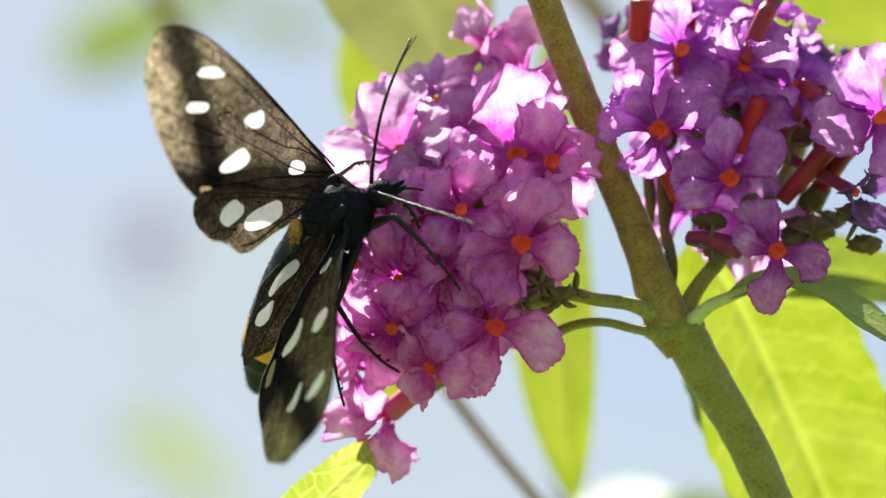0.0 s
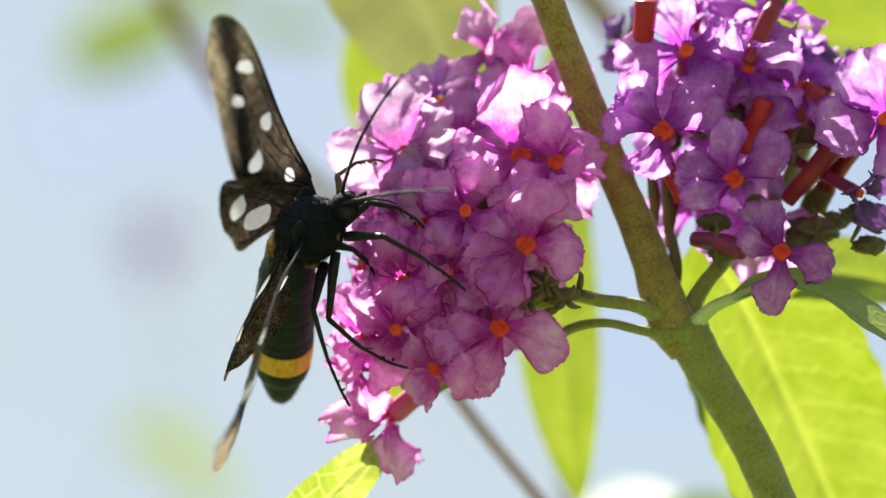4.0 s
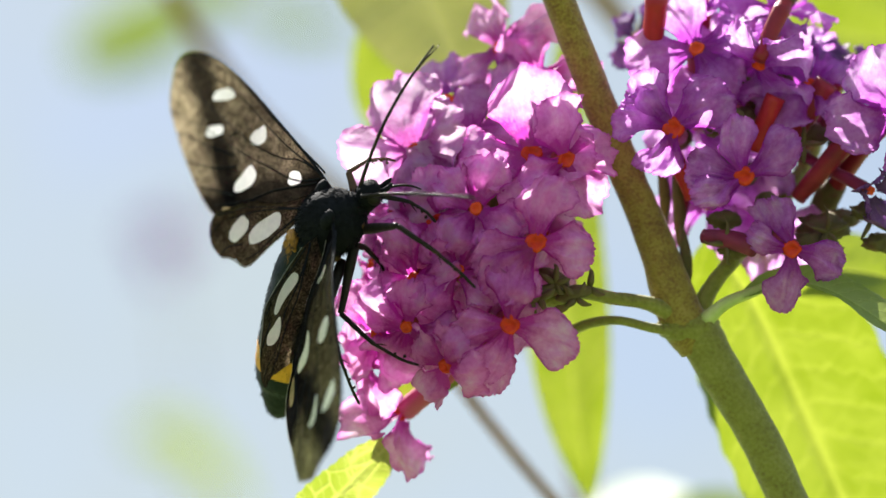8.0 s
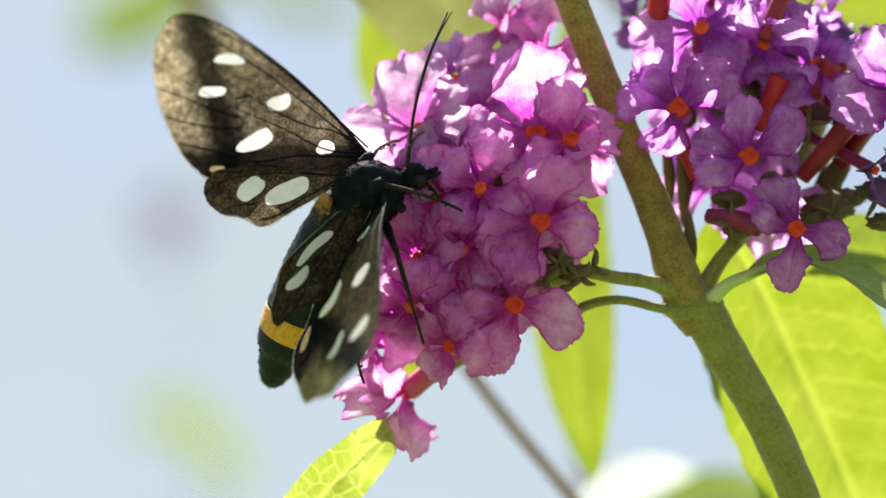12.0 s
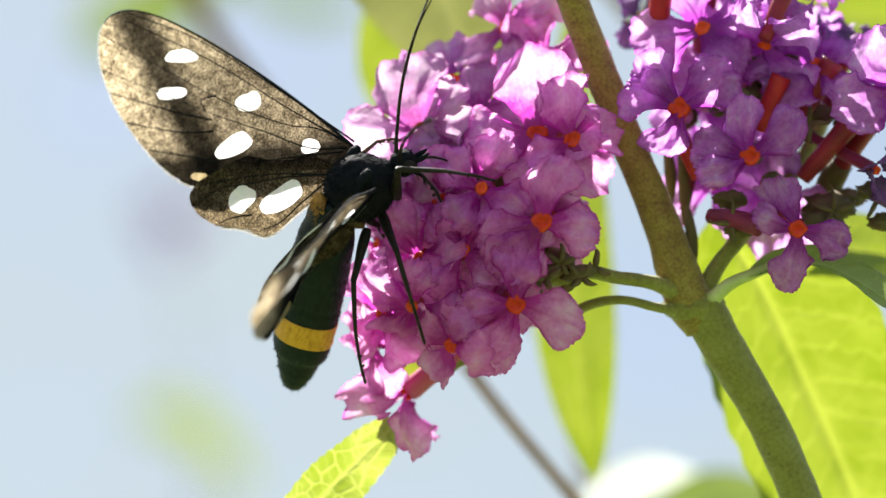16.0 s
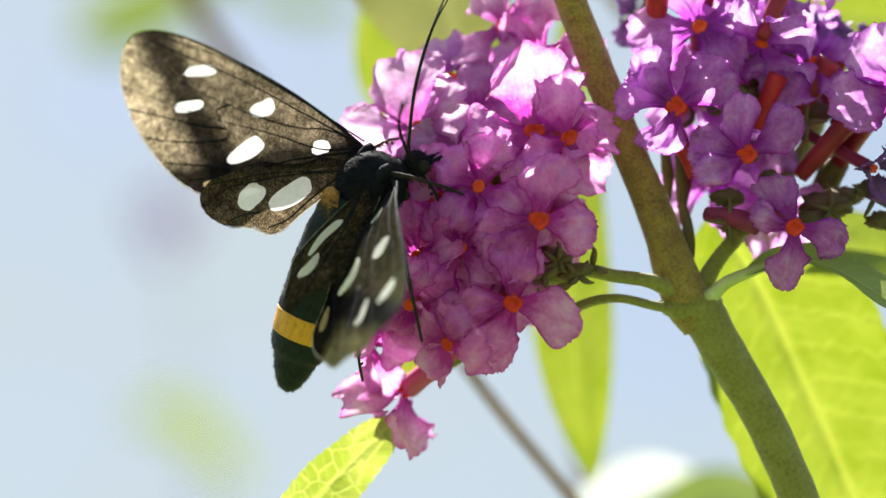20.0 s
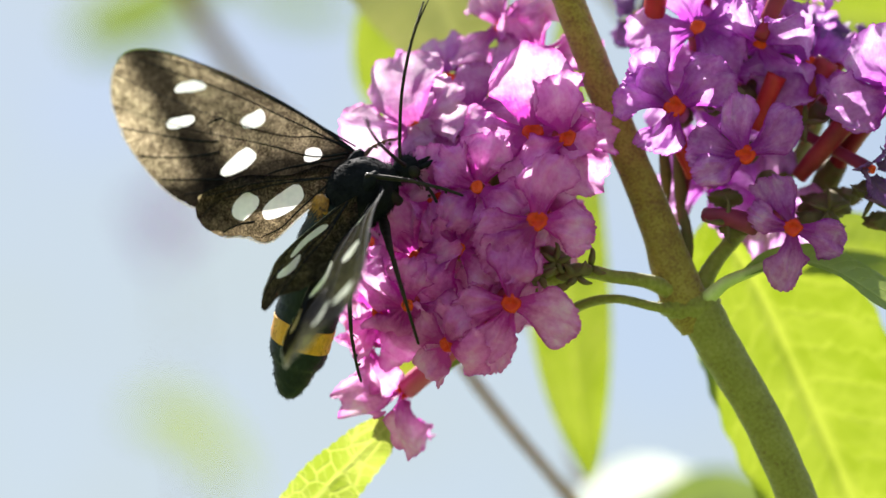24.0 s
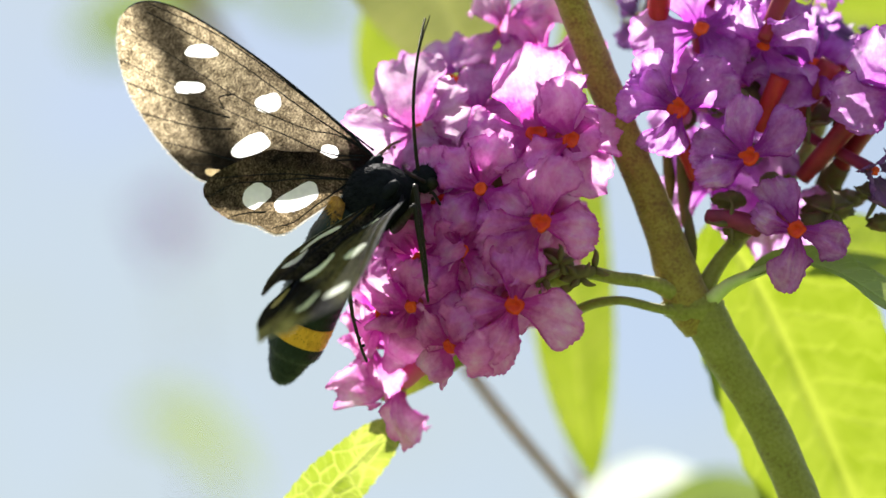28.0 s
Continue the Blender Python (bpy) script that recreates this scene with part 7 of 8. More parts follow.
    walk(tibia, [
        (0, pose(0.002884, -0.003078, -0.002351, -70.64, 50.66, -107.93)), (0.5, pose(0.002411, -0.002639, -0.004212, -83.76, 56.4, -108.06)), (1, pose(0.002202, -0.00222, -0.004662, -90.18, 55.15, -112.14)),
        (1.5, pose(0.002757, -0.002158, -0.004168, -90.91, 61.48, -112.86)), (2, pose(0.002426, -0.002583, -0.004459, -91.53, 61.3, -114.25)), (2.5, pose(0.002262, -0.002585, -0.004565, -92.32, 62.06, -117.11)),
        (3, pose(0.001905, -0.002189, -0.005134, -95.67, 66.49, -113.77)), (3.5, pose(0.002327, -0.002171, -0.004835, -98.36, 67.36, -116.75)), (5.5, pose(0.00245, -0.00188, -0.005098, -97.96, 75.58, -110.86)),
        (6, pose(0.001877, -0.001791, -0.005579, -97.05, 77.24, -108.43)), (6.5, pose(0.00144, -0.002498, -0.005327, -97.47, 69.47, -114.1)), (7, pose(0.000566, -0.003068, -0.005116, -86.28, 62.43, -111.8)),
        (7.5, pose(0.002052, -0.003335, -0.003928, -88.01, 59.99, -120.69)), (8, pose(0.0024, -0.003148, -0.003654, -85.68, 58.94, -116.89)), (8.5, pose(0.002461, -0.003377, -0.00339, -81.83, 55.81, -115.9)),
        (9, pose(0.002702, -0.003367, -0.001714, -64.53, 51.55, -111.86)), (9.5, pose(0.002649, -0.003276, -0.001661, -62.26, 52.61, -110.59)), (10, pose(0.00241, -0.003406, -0.001752, -59.99, 51.48, -112.35)),
        (10.5, pose(0.002643, -0.003228, -0.001635, -54.78, 54.88, -101.57)), (11, pose(-0.000925, -0.00027, 0.000305, 1.88, 43.18, -34.71)), (11.5, pose(0.000133, -0.000779, 0.000582, -3.24, 55, -41.34)),
        (12, pose(0.000582, -0.001015, 0.000483, -6.21, 57.41, -40.88)), (12.5, pose(0.001583, -0.001561, 0.000187, -24.89, 67.42, -64.93)), (14.5, pose(0.002006, -0.001469, 0.000135, -42.23, 60.55, -87.31)),
        (15, pose(0.00235, -0.002424, -0.000443, 12.4, 57.83, -19.13)), (15.5, pose(0.002181, -0.00231, -0.000308, 11.06, 61.66, -19.13)), (16, pose(0.002541, -0.00257, -0.000956, 6.58, 66.81, -25.48)),
        (16.5, pose(0.002956, -0.002703, -0.002578, 0.6, 78.75, -31.03)), (17, pose(0.002964, -0.002672, -0.002896, -14.5, 76.65, -45.45)), (17.5, pose(0.002501, -0.002526, -0.000938, 0.65, 66.42, -34.15)),
        (18, pose(0.001654, -0.002021, 0.000065, -0.28, 56.29, -37.97)), (18.5, pose(0.001783, -0.002029, 0.000092, -1.24, 59.34, -35.1)), (19, pose(0.001624, -0.002105, 0.000225, -3.36, 59.14, -42.27)),
        (19.5, pose(0.000569, -0.001302, 0.00059, -0.15, 51.66, -37.78)), (20, pose(0.000306, -0.000679, 0.000559, -8.62, 49.72, -52.29)), (20.5, pose(0.000129, -0.000884, 0.000592, -0.82, 44.36, -44.66)),
        (21, pose(0.000151, -0.000641, 0.000616, -5.84, 42.49, -48.25)), (21.5, pose(-0.000307, -0.000546, 0.000513, -0.33, 34.44, -42.1)), (23.5, pose(-0.000192, -0.001063, 0.00053, 5.85, 44.97, -31.02)),
        (24, pose(0.000863, -0.001472, 0.000541, -4.47, 56.46, -43.31)), (24.5, pose(0.000242, -0.001308, 0.000725, 1.66, 44.38, -39.1)), (25, pose(0.000513, -0.000293, 0.000656, -18.63, 40.43, -68.92)),
        (25.5, pose(0.001892, -0.003356, -0.00032, -58.33, 50.54, -137.04)), (26, pose(0.001992, -0.0032, -0.000174, -55.46, 45.54, -133.28)), (26.5, pose(0.002178, -0.002543, 0.000023, -50.83, 41.01, -127.34)),
        (27, pose(0.00154, -0.001535, 0.000518, -26.88, 47.78, -75.79)), (27.5, pose(0.001631, -0.000875, 0.000292, -39.05, 41.47, -94.45)), (28, pose(0.002047, -0.002498, -0.000384, -55.14, 31.99, -137.37)),
    ])
    femur, tibia = LEGS["fore_left"]
    walk(femur, [
        (0, pose(0.000447, 0.000895, -0.002417, 12.66, -60.3, 54.55)), (0.5, pose(0.000223, 0.001284, -0.002636, 12.53, -26.86, 57.38)), (1, pose(-0.000015, 0.001655, -0.002849, 15.68, -24.94, 57.22)),
        (1.5, pose(0.000129, 0.001425, -0.002766, 18.36, -35.97, 57.68)), (2, pose(0.000206, 0.001134, -0.002699, 17.15, -25.9, 57.41)), (2.5, pose(0.0002, 0.001199, -0.002682, 17.46, -26.04, 54.91)),
        (3, pose(0.00016, 0.001265, -0.002654, 20.16, -15.61, 61.33)), (3.5, pose(0.000217, 0.001229, -0.002672, 21.05, -23.04, 60.91)), (5.5, pose(0.00036, 0.001064, -0.002724, 19.65, -2.7, 71.02)),
        (6, pose(0.000363, 0.001026, -0.002738, 22.94, 12.91, 76.75)), (6.5, pose(0.000259, 0.000786, -0.002655, 23.23, 21.3, 72.56)), (7, pose(0.000152, 0.000634, -0.002558, 18.97, 23.63, 60.31)),
        (7.5, pose(0.000213, 0.000759, -0.002575, 12.55, -15.08, 52.38)), (8, pose(0.000234, 0.000867, -0.002538, 12.53, -23.79, 55.31)), (8.5, pose(0.000293, 0.000772, -0.002465, 11.6, -30.81, 54.82)),
        (9, pose(0.000377, 0.000682, -0.002403, 9.25, -67.39, 55.48)), (9.5, pose(0.00035, 0.000741, -0.00251, 12.09, -73.28, 54.32)), (10, pose(0.000304, 0.0008, -0.002606, 2.08, -74.08, 58.52)),
        (10.5, pose(0.000341, 0.000772, -0.002502, -10.76, -68.98, 69.22)), (11, pose(0.000343, 0.000757, -0.002397, -32.97, -72.84, 83.4)), (11.5, pose(0.000264, 0.000838, -0.002525, -28.94, -74.97, 81.33)),
        (12, pose(0.000184, 0.000893, -0.002638, -22.04, -74.31, 78.89)), (12.5, pose(0.000168, 0.000915, -0.0026, -10.34, -68.54, 61.68)), (14.5, pose(0.000289, 0.000888, -0.002519, -10.31, -70.42, 63.83)),
        (15, pose(0.000327, 0.000884, -0.002504, -9.96, -71.54, 65.34)), (15.5, pose(0.000285, 0.000853, -0.002592, 30.25, -78.69, 35.5)), (16, pose(0.000203, 0.000823, -0.002663, 9.76, -65.82, 47.56)),
        (16.5, pose(0.000169, 0.000891, -0.002542, 13.52, -40.51, 43.4)), (17, pose(0.000207, 0.000909, -0.002436, 8.41, -28.58, 45.44)), (17.5, pose(0.000233, 0.000944, -0.002444, 6.54, -66.23, 47.8)),
        (18, pose(0.000218, 0.000973, -0.00244, -13.36, -78.68, 66.5)), (18.5, pose(0.000239, 0.000853, -0.002521, -4.84, -73.61, 60.73)), (19, pose(0.000256, 0.000754, -0.002605, -15.4, -68.74, 62.77)),
        (19.5, pose(0.00023, 0.000803, -0.002599, -33.57, -81.85, 88.86)), (20, pose(0.000148, 0.000868, -0.002571, -53.65, -80.78, 102.06)), (20.5, pose(0.000214, 0.000808, -0.002558, -73.38, -72.84, 115.9)),
        (21, pose(0.000232, 0.000747, -0.00251, -80.09, -74.82, 126.68)), (21.5, pose(0.000279, 0.000722, -0.00252, -88.6, -69.17, 133.69)), (23.5, pose(0.000308, 0.000713, -0.002576, -73.15, -83.13, 128.8)),
        (24, pose(0.000253, 0.000695, -0.00256, -28.02, -74.23, 74.67)), (24.5, pose(0.000261, 0.000595, -0.002468, -67.24, -70.5, 108.83)), (25, pose(0.000235, 0.000505, -0.002376, -81.89, -69.93, 126.98)),
        (25.5, pose(0.000309, 0.000411, -0.002482, -111.01, -73.99, 166.17)), (26, pose(0.000298, 0.000283, -0.002463, -82.76, -72.49, 133.25)), (26.5, pose(0.000343, 0.000354, -0.002447, -76.03, -69.68, 126.98)),
        (27, pose(0.000303, 0.000442, -0.002428, -65.1, -69.76, 111.76)), (27.5, pose(0.000187, 0.000501, -0.002467, -57.18, -68.4, 103.65)), (28, pose(0.00005, 0.000569, -0.002501, -59.28, -71.82, 107.41)),
    ])
    walk(tibia, [
        (0, pose(0.001183, 0.001928, -0.000194, 10.71, 54.26, 74.32)), (0.5, pose(0.001454, 0.003208, -0.00148, 28.32, 65.94, 89.31)), (1, pose(0.001241, 0.003606, -0.00177, 37.36, 66.19, 98.9)),
        (1.5, pose(0.001237, 0.003175, -0.001262, 26.09, 54.59, 90.47)), (2, pose(0.001446, 0.003074, -0.001581, 30.54, 58.53, 91.8)), (2.5, pose(0.001522, 0.003082, -0.001559, 30.85, 58.29, 89.71)),
        (3, pose(0.001343, 0.003427, -0.001965, 35.94, 55.56, 97.85)), (3.5, pose(0.001361, 0.003287, -0.00167, 32.58, 52.13, 96.25)), (5.5, pose(0.001191, 0.003481, -0.002603, 25.69, 39.21, 88.9)),
        (6, pose(0.000934, 0.003454, -0.003311, 27.22, 33.84, 87.33)), (6.5, pose(0.000974, 0.003061, -0.003585, 29.71, 42.15, 84.65)), (7, pose(0.001313, 0.002671, -0.003584, 30.69, 54.3, 78.2)),
        (7.5, pose(0.001722, 0.002716, -0.001909, 24.24, 59.27, 76.84)), (8, pose(0.001567, 0.002793, -0.001505, 23.22, 59.78, 80.77)), (8.5, pose(0.00156, 0.002569, -0.001154, 22.67, 63.39, 81.31)),
        (9, pose(0.000935, 0.001493, -0.000039, 5.16, 46.59, 67.78)), (9.5, pose(0.00078, 0.001339, -0.000059, 4.63, 41.79, 69)), (10, pose(0.000671, 0.001399, -0.000145, 0.79, 43.41, 61.04)),
        (10.5, pose(0.000667, 0.00163, -0.000113, -5.06, 40.7, 55.87)), (11, pose(0.00043, 0.001507, 0.000048, -11.85, 38.57, 44.15)), (11.5, pose(0.000365, 0.001493, -0.000052, -8.98, 36.54, 47.84)),
        (12, pose(0.000317, 0.001572, -0.000174, -6.89, 32.2, 53.92)), (12.5, pose(0.000612, 0.00174, -0.000219, -5.26, 44.21, 48.38)), (14.5, pose(0.000668, 0.001658, -0.000107, -5.21, 48.71, 50.19)),
        (15, pose(0.000665, 0.00162, -0.000076, -4.3, 43.09, 52.94)), (15.5, pose(0.000694, 0.001144, -0.000082, 7.35, 39.43, 69.94)), (16, pose(0.00091, 0.001597, -0.000328, 6.24, 50.31, 61.29)),
        (16.5, pose(0.001583, 0.002228, -0.000879, 25.93, 66.03, 76.23)), (17, pose(0.001784, 0.00251, -0.001212, 27.73, 73.97, 76.29)), (17.5, pose(0.000927, 0.001708, -0.000102, 4.75, 56.27, 57.74)),
        (18, pose(0.000419, 0.001434, 0.00007, -3.66, 44.7, 50.81)), (18.5, pose(0.000592, 0.001483, -0.000065, -1.96, 45.98, 54.68)), (19, pose(0.000681, 0.00158, -0.00022, -7.94, 45.76, 42.67)),
        (19.5, pose(0.000237, 0.001166, -0.000065, -5.42, 33.88, 52.53)), (20, pose(0.000063, 0.001269, -0.000045, -9.15, 35.77, 43.38)), (20.5, pose(-0.000116, 0.001488, -0.000112, -19.19, 30.7, 33.18)),
        (21, pose(-0.000167, 0.001284, -0.00004, -17.63, 31.65, 37.47)), (21.5, pose(-0.000349, 0.001381, -0.000128, -23.06, 24.89, 35.02)), (23.5, pose(0.000116, 0.000951, -0.000035, -7.18, 23.88, 52.83)),
        (24, pose(0.000437, 0.001365, -0.000097, -9.37, 38.37, 41.7)), (24.5, pose(-0.000015, 0.001404, -0.000055, -20.67, 29.33, 32.35)), (25, pose(-0.000293, 0.001206, 0.000028, -22.11, 25.45, 35.71)),
        (25.5, pose(-0.000377, 0.00058, -0.000022, -15.87, 19.63, 48.93)), (26, pose(-0.000229, 0.000844, -0.000022, -19.28, 25.3, 42.32)), (26.5, pose(-0.000192, 0.001063, -0.000046, -21.41, 22.61, 43.28)),
        (27, pose(-0.000025, 0.001264, -0.000026, -21.16, 29.62, 37.27)), (27.5, pose(-0.000036, 0.001417, -0.000088, -20.26, 26.71, 38.97)), (28, pose(-0.000189, 0.001332, -0.000069, -17.08, 24, 42.31)),
    ])
    femur, tibia = LEGS["mid_left"]
    walk(femur, [
        (0, pose(-0.001064, 0.000919, -0.002253, -56.75, 16.86, 21.35)), (0.5, pose(-0.001276, 0.001186, -0.002401, -49.08, 38.75, 20.48)), (1, pose(-0.001489, 0.001434, -0.002546, -46.36, 41.82, 23.83)),
        (1.5, pose(-0.001357, 0.001279, -0.002476, -41.06, 29.52, 32.72)), (2, pose(-0.001288, 0.001063, -0.002424, -41.19, 36.83, 27.96)), (2.5, pose(-0.001294, 0.00114, -0.002406, -40.1, 37.14, 26.06)),
        (3, pose(-0.001334, 0.001218, -0.002376, -36.11, 44.99, 30.24)), (3.5, pose(-0.001278, 0.001193, -0.002393, -34.29, 37.26, 34.61)), (5.5, pose(-0.001135, 0.00107, -0.002444, -31.27, 40.7, 39.28)),
        (6, pose(-0.001132, 0.001043, -0.002458, -30.65, 51.2, 37.32)), (6.5, pose(-0.001239, 0.000878, -0.002411, -38.48, 57.54, 25.78)), (7, pose(-0.001347, 0.000798, -0.002355, -59.21, 63.52, -3.66)),
        (7.5, pose(-0.00129, 0.000859, -0.00237, -43.58, 35.41, 20.09)), (8, pose(-0.001273, 0.000904, -0.002334, -44.44, 31.13, 24)), (8.5, pose(-0.001216, 0.000771, -0.002277, -47.25, 29.2, 21.89)),
        (9, pose(-0.001133, 0.000642, -0.00223, -57.24, 4.71, 26.19)), (9.5, pose(-0.001161, 0.000709, -0.002346, -58.35, 0.84, 27.33)), (10, pose(-0.001208, 0.000777, -0.00245, -59.3, 1.38, 22.44)),
        (10.5, pose(-0.001171, 0.000738, -0.002349, -58.55, 0.53, 24.42)), (11, pose(-0.001169, 0.000712, -0.002246, -60.33, -1.9, 17.48)), (11.5, pose(-0.001246, 0.000787, -0.002357, -59.29, -3.21, 19.74)),
        (12, pose(-0.001324, 0.000836, -0.002453, -61.9, -5.83, 27.35)), (12.5, pose(-0.001342, 0.000861, -0.002423, -56.05, 3.86, 17.27)), (14.5, pose(-0.001224, 0.000844, -0.002369, -57.6, 5.96, 14.57)),
        (15, pose(-0.001187, 0.000843, -0.002361, -57.86, 1.97, 19.58)), (15.5, pose(-0.001225, 0.000809, -0.002419, -57.65, 0.63, 24.11)), (16, pose(-0.001303, 0.000778, -0.00246, -54.14, 9.41, 18.63)),
        (16.5, pose(-0.001335, 0.000854, -0.002322, -46.48, 29.58, 12.31)), (17, pose(-0.001295, 0.000879, -0.002199, -52.24, 37.84, 4.56)), (17.5, pose(-0.001272, 0.00092, -0.00223, -54.37, 14.32, 10.81)),
        (18, pose(-0.001291, 0.000955, -0.00225, -60.97, 2.98, 13.34)), (18.5, pose(-0.001269, 0.000819, -0.002328, -59.74, 4.69, 17.25)), (19, pose(-0.001251, 0.000704, -0.002409, -59.18, 3.94, 14.11)),
        (19.5, pose(-0.001277, 0.00075, -0.002402, -63.56, -5.04, 21.15)), (20, pose(-0.001359, 0.000811, -0.002374, -64.58, -3.69, 15.12)), (20.5, pose(-0.001291, 0.000738, -0.002354, -66.11, -7.32, 13.55)),
        (21, pose(-0.001272, 0.000663, -0.0023, -68.57, -6.52, 15.07)), (21.5, pose(-0.001225, 0.000642, -0.002309, -72.07, -11.55, 17.75)), (23.5, pose(-0.001196, 0.000646, -0.002358, -66.19, -11.11, 25.37)),
        (24, pose(-0.00125, 0.000631, -0.00234, -61.92, 0.21, 15.93)), (24.5, pose(-0.001243, 0.000527, -0.002252, -66.84, -7.05, 14.71)), (25, pose(-0.001269, 0.000433, -0.002165, -69.56, -10.5, 17.49)),
        (25.5, pose(-0.001198, 0.000372, -0.002284, -62.73, -15.35, 19.62)), (26, pose(-0.001211, 0.000276, -0.00228, -65.8, -10.66, 18.05)), (26.5, pose(-0.001167, 0.000341, -0.002262, -70.56, -12.27, 23.16)),
        (27, pose(-0.001206, 0.000423, -0.002241, -70.31, -7.09, 18.03)), (27.5, pose(-0.001315, 0.000487, -0.002226, -71.04, -7.72, 21.93)), (28, pose(-0.001442, 0.000559, -0.002205, -72.83, -9.01, 24.71)),
    ])
    walk(tibia, [
        (0, pose(0.00141, 0.001887, -0.003058, -112.82, 29.73, -85.12)), (0.5, pose(0.000752, 0.001943, -0.004138, -122.93, 45.4, -75.98)), (1, pose(0.000403, 0.002269, -0.004396, -127.57, 47.12, -77.6)),
        (1.5, pose(0.000675, 0.002585, -0.003844, -120.69, 48.35, -72.51)), (2, pose(0.000674, 0.002105, -0.004088, -122.88, 51.12, -74.07)), (2.5, pose(0.000694, 0.002112, -0.004082, -122.06, 52.71, -75.21)),
        (3, pose(0.000362, 0.002206, -0.004338, -122.27, 60.46, -68.44)), (3.5, pose(0.00054, 0.002447, -0.004074, -121.51, 58.28, -68.75)), (5.5, pose(0.000494, 0.002403, -0.004254, -98.31, 66.57, -38.15)),
        (6, pose(0.000251, 0.002098, -0.004622, -83.87, 71.27, -21.43)), (6.5, pose(0.000102, 0.001526, -0.004753, -102.94, 69.96, -44.12)), (7, pose(-0.000111, 0.000718, -0.004839, -105.61, 66.57, -54.26)),
        (7.5, pose(0.000834, 0.001636, -0.003978, -116.88, 50.95, -74.18)), (8, pose(0.000898, 0.00187, -0.003768, -117.29, 47.6, -74.06)), (8.5, pose(0.001033, 0.001674, -0.003631, -118.25, 43.32, -78.35)),
        (9, pose(0.00135, 0.001863, -0.002458, -103.6, 30.42, -82.07)), (9.5, pose(0.001304, 0.001983, -0.002387, -100.74, 29.96, -82.11)), (10, pose(0.001357, 0.001836, -0.002517, -99.78, 29.29, -84.65)),
        (10.5, pose(0.001355, 0.001886, -0.002375, -94.88, 31.11, -74.09)), (11, pose(0.001477, 0.001545, -0.002154, -90.98, 29.71, -77.81)), (11.5, pose(0.001362, 0.001723, -0.002202, -91.09, 30.84, -77.78)),
        (12, pose(0.001128, 0.002105, -0.002172, -89.81, 28.65, -73.01)), (12.5, pose(0.001303, 0.001683, -0.00261, -97.17, 33.47, -79.87)), (14.5, pose(0.001448, 0.001538, -0.002657, -100.25, 31.42, -85.27)),
        (15, pose(0.001427, 0.001772, -0.002457, -97.36, 31.43, -81.21)), (15.5, pose(0.001309, 0.001943, -0.002449, -102.15, 30.21, -88.07)), (16, pose(0.001291, 0.001653, -0.002915, -107.34, 33.12, -88.36)),
        (16.5, pose(0.001022, 0.001368, -0.003692, -120.86, 42.72, -91.59)), (17, pose(0.00089, 0.001053, -0.003902, -121.09, 43.19, -88.45)), (17.5, pose(0.00137, 0.001425, -0.002916, -109.44, 33.37, -92.84)),
        (18, pose(0.001406, 0.001594, -0.002395, -100.14, 27.5, -92.48)), (18.5, pose(0.001373, 0.00164, -0.002554, -101.41, 28.57, -87.65)), (19, pose(0.001435, 0.001378, -0.0026, -98.91, 29.86, -86.8)),
        (19.5, pose(0.001302, 0.001747, -0.002158, -93.17, 26.72, -85.88)), (20, pose(0.001315, 0.001533, -0.002195, -93.45, 25.46, -90.6)), (20.5, pose(0.001385, 0.001383, -0.002, -86.44, 24.69, -84.03)),
        (21, pose(0.001392, 0.00138, -0.001986, -88.18, 22.28, -86.27)), (21.5, pose(0.001366, 0.001471, -0.001753, -82.2, 19.79, -82.01)), (23.5, pose(0.001266, 0.001812, -0.001823, -86.86, 25.96, -81.08)),
        (24, pose(0.001419, 0.001392, -0.002351, -95.22, 27.62, -84.81)), (24.5, pose(0.001421, 0.001227, -0.001911, -85.54, 23.77, -80.34)), (25, pose(0.001335, 0.001253, -0.001658, -82.75, 21.77, -79.65)),
        (25.5, pose(0.001323, 0.00127, -0.001549, -79.61, 29.37, -77.06)), (26, pose(0.001383, 0.001122, -0.001766, -82.15, 25.21, -76.39)), (26.5, pose(0.001327, 0.001407, -0.001672, -80.5, 20.89, -72.73)),
        (27, pose(0.001414, 0.001275, -0.001899, -85.69, 20.45, -78.85)), (27.5, pose(0.001237, 0.001514, -0.001853, -85.02, 19.83, -75.01)), (28, pose(0.001049, 0.001704, -0.00177, -85.18, 18.73, -77.47)),
    ])
    femur, tibia = LEGS["hind_left"]
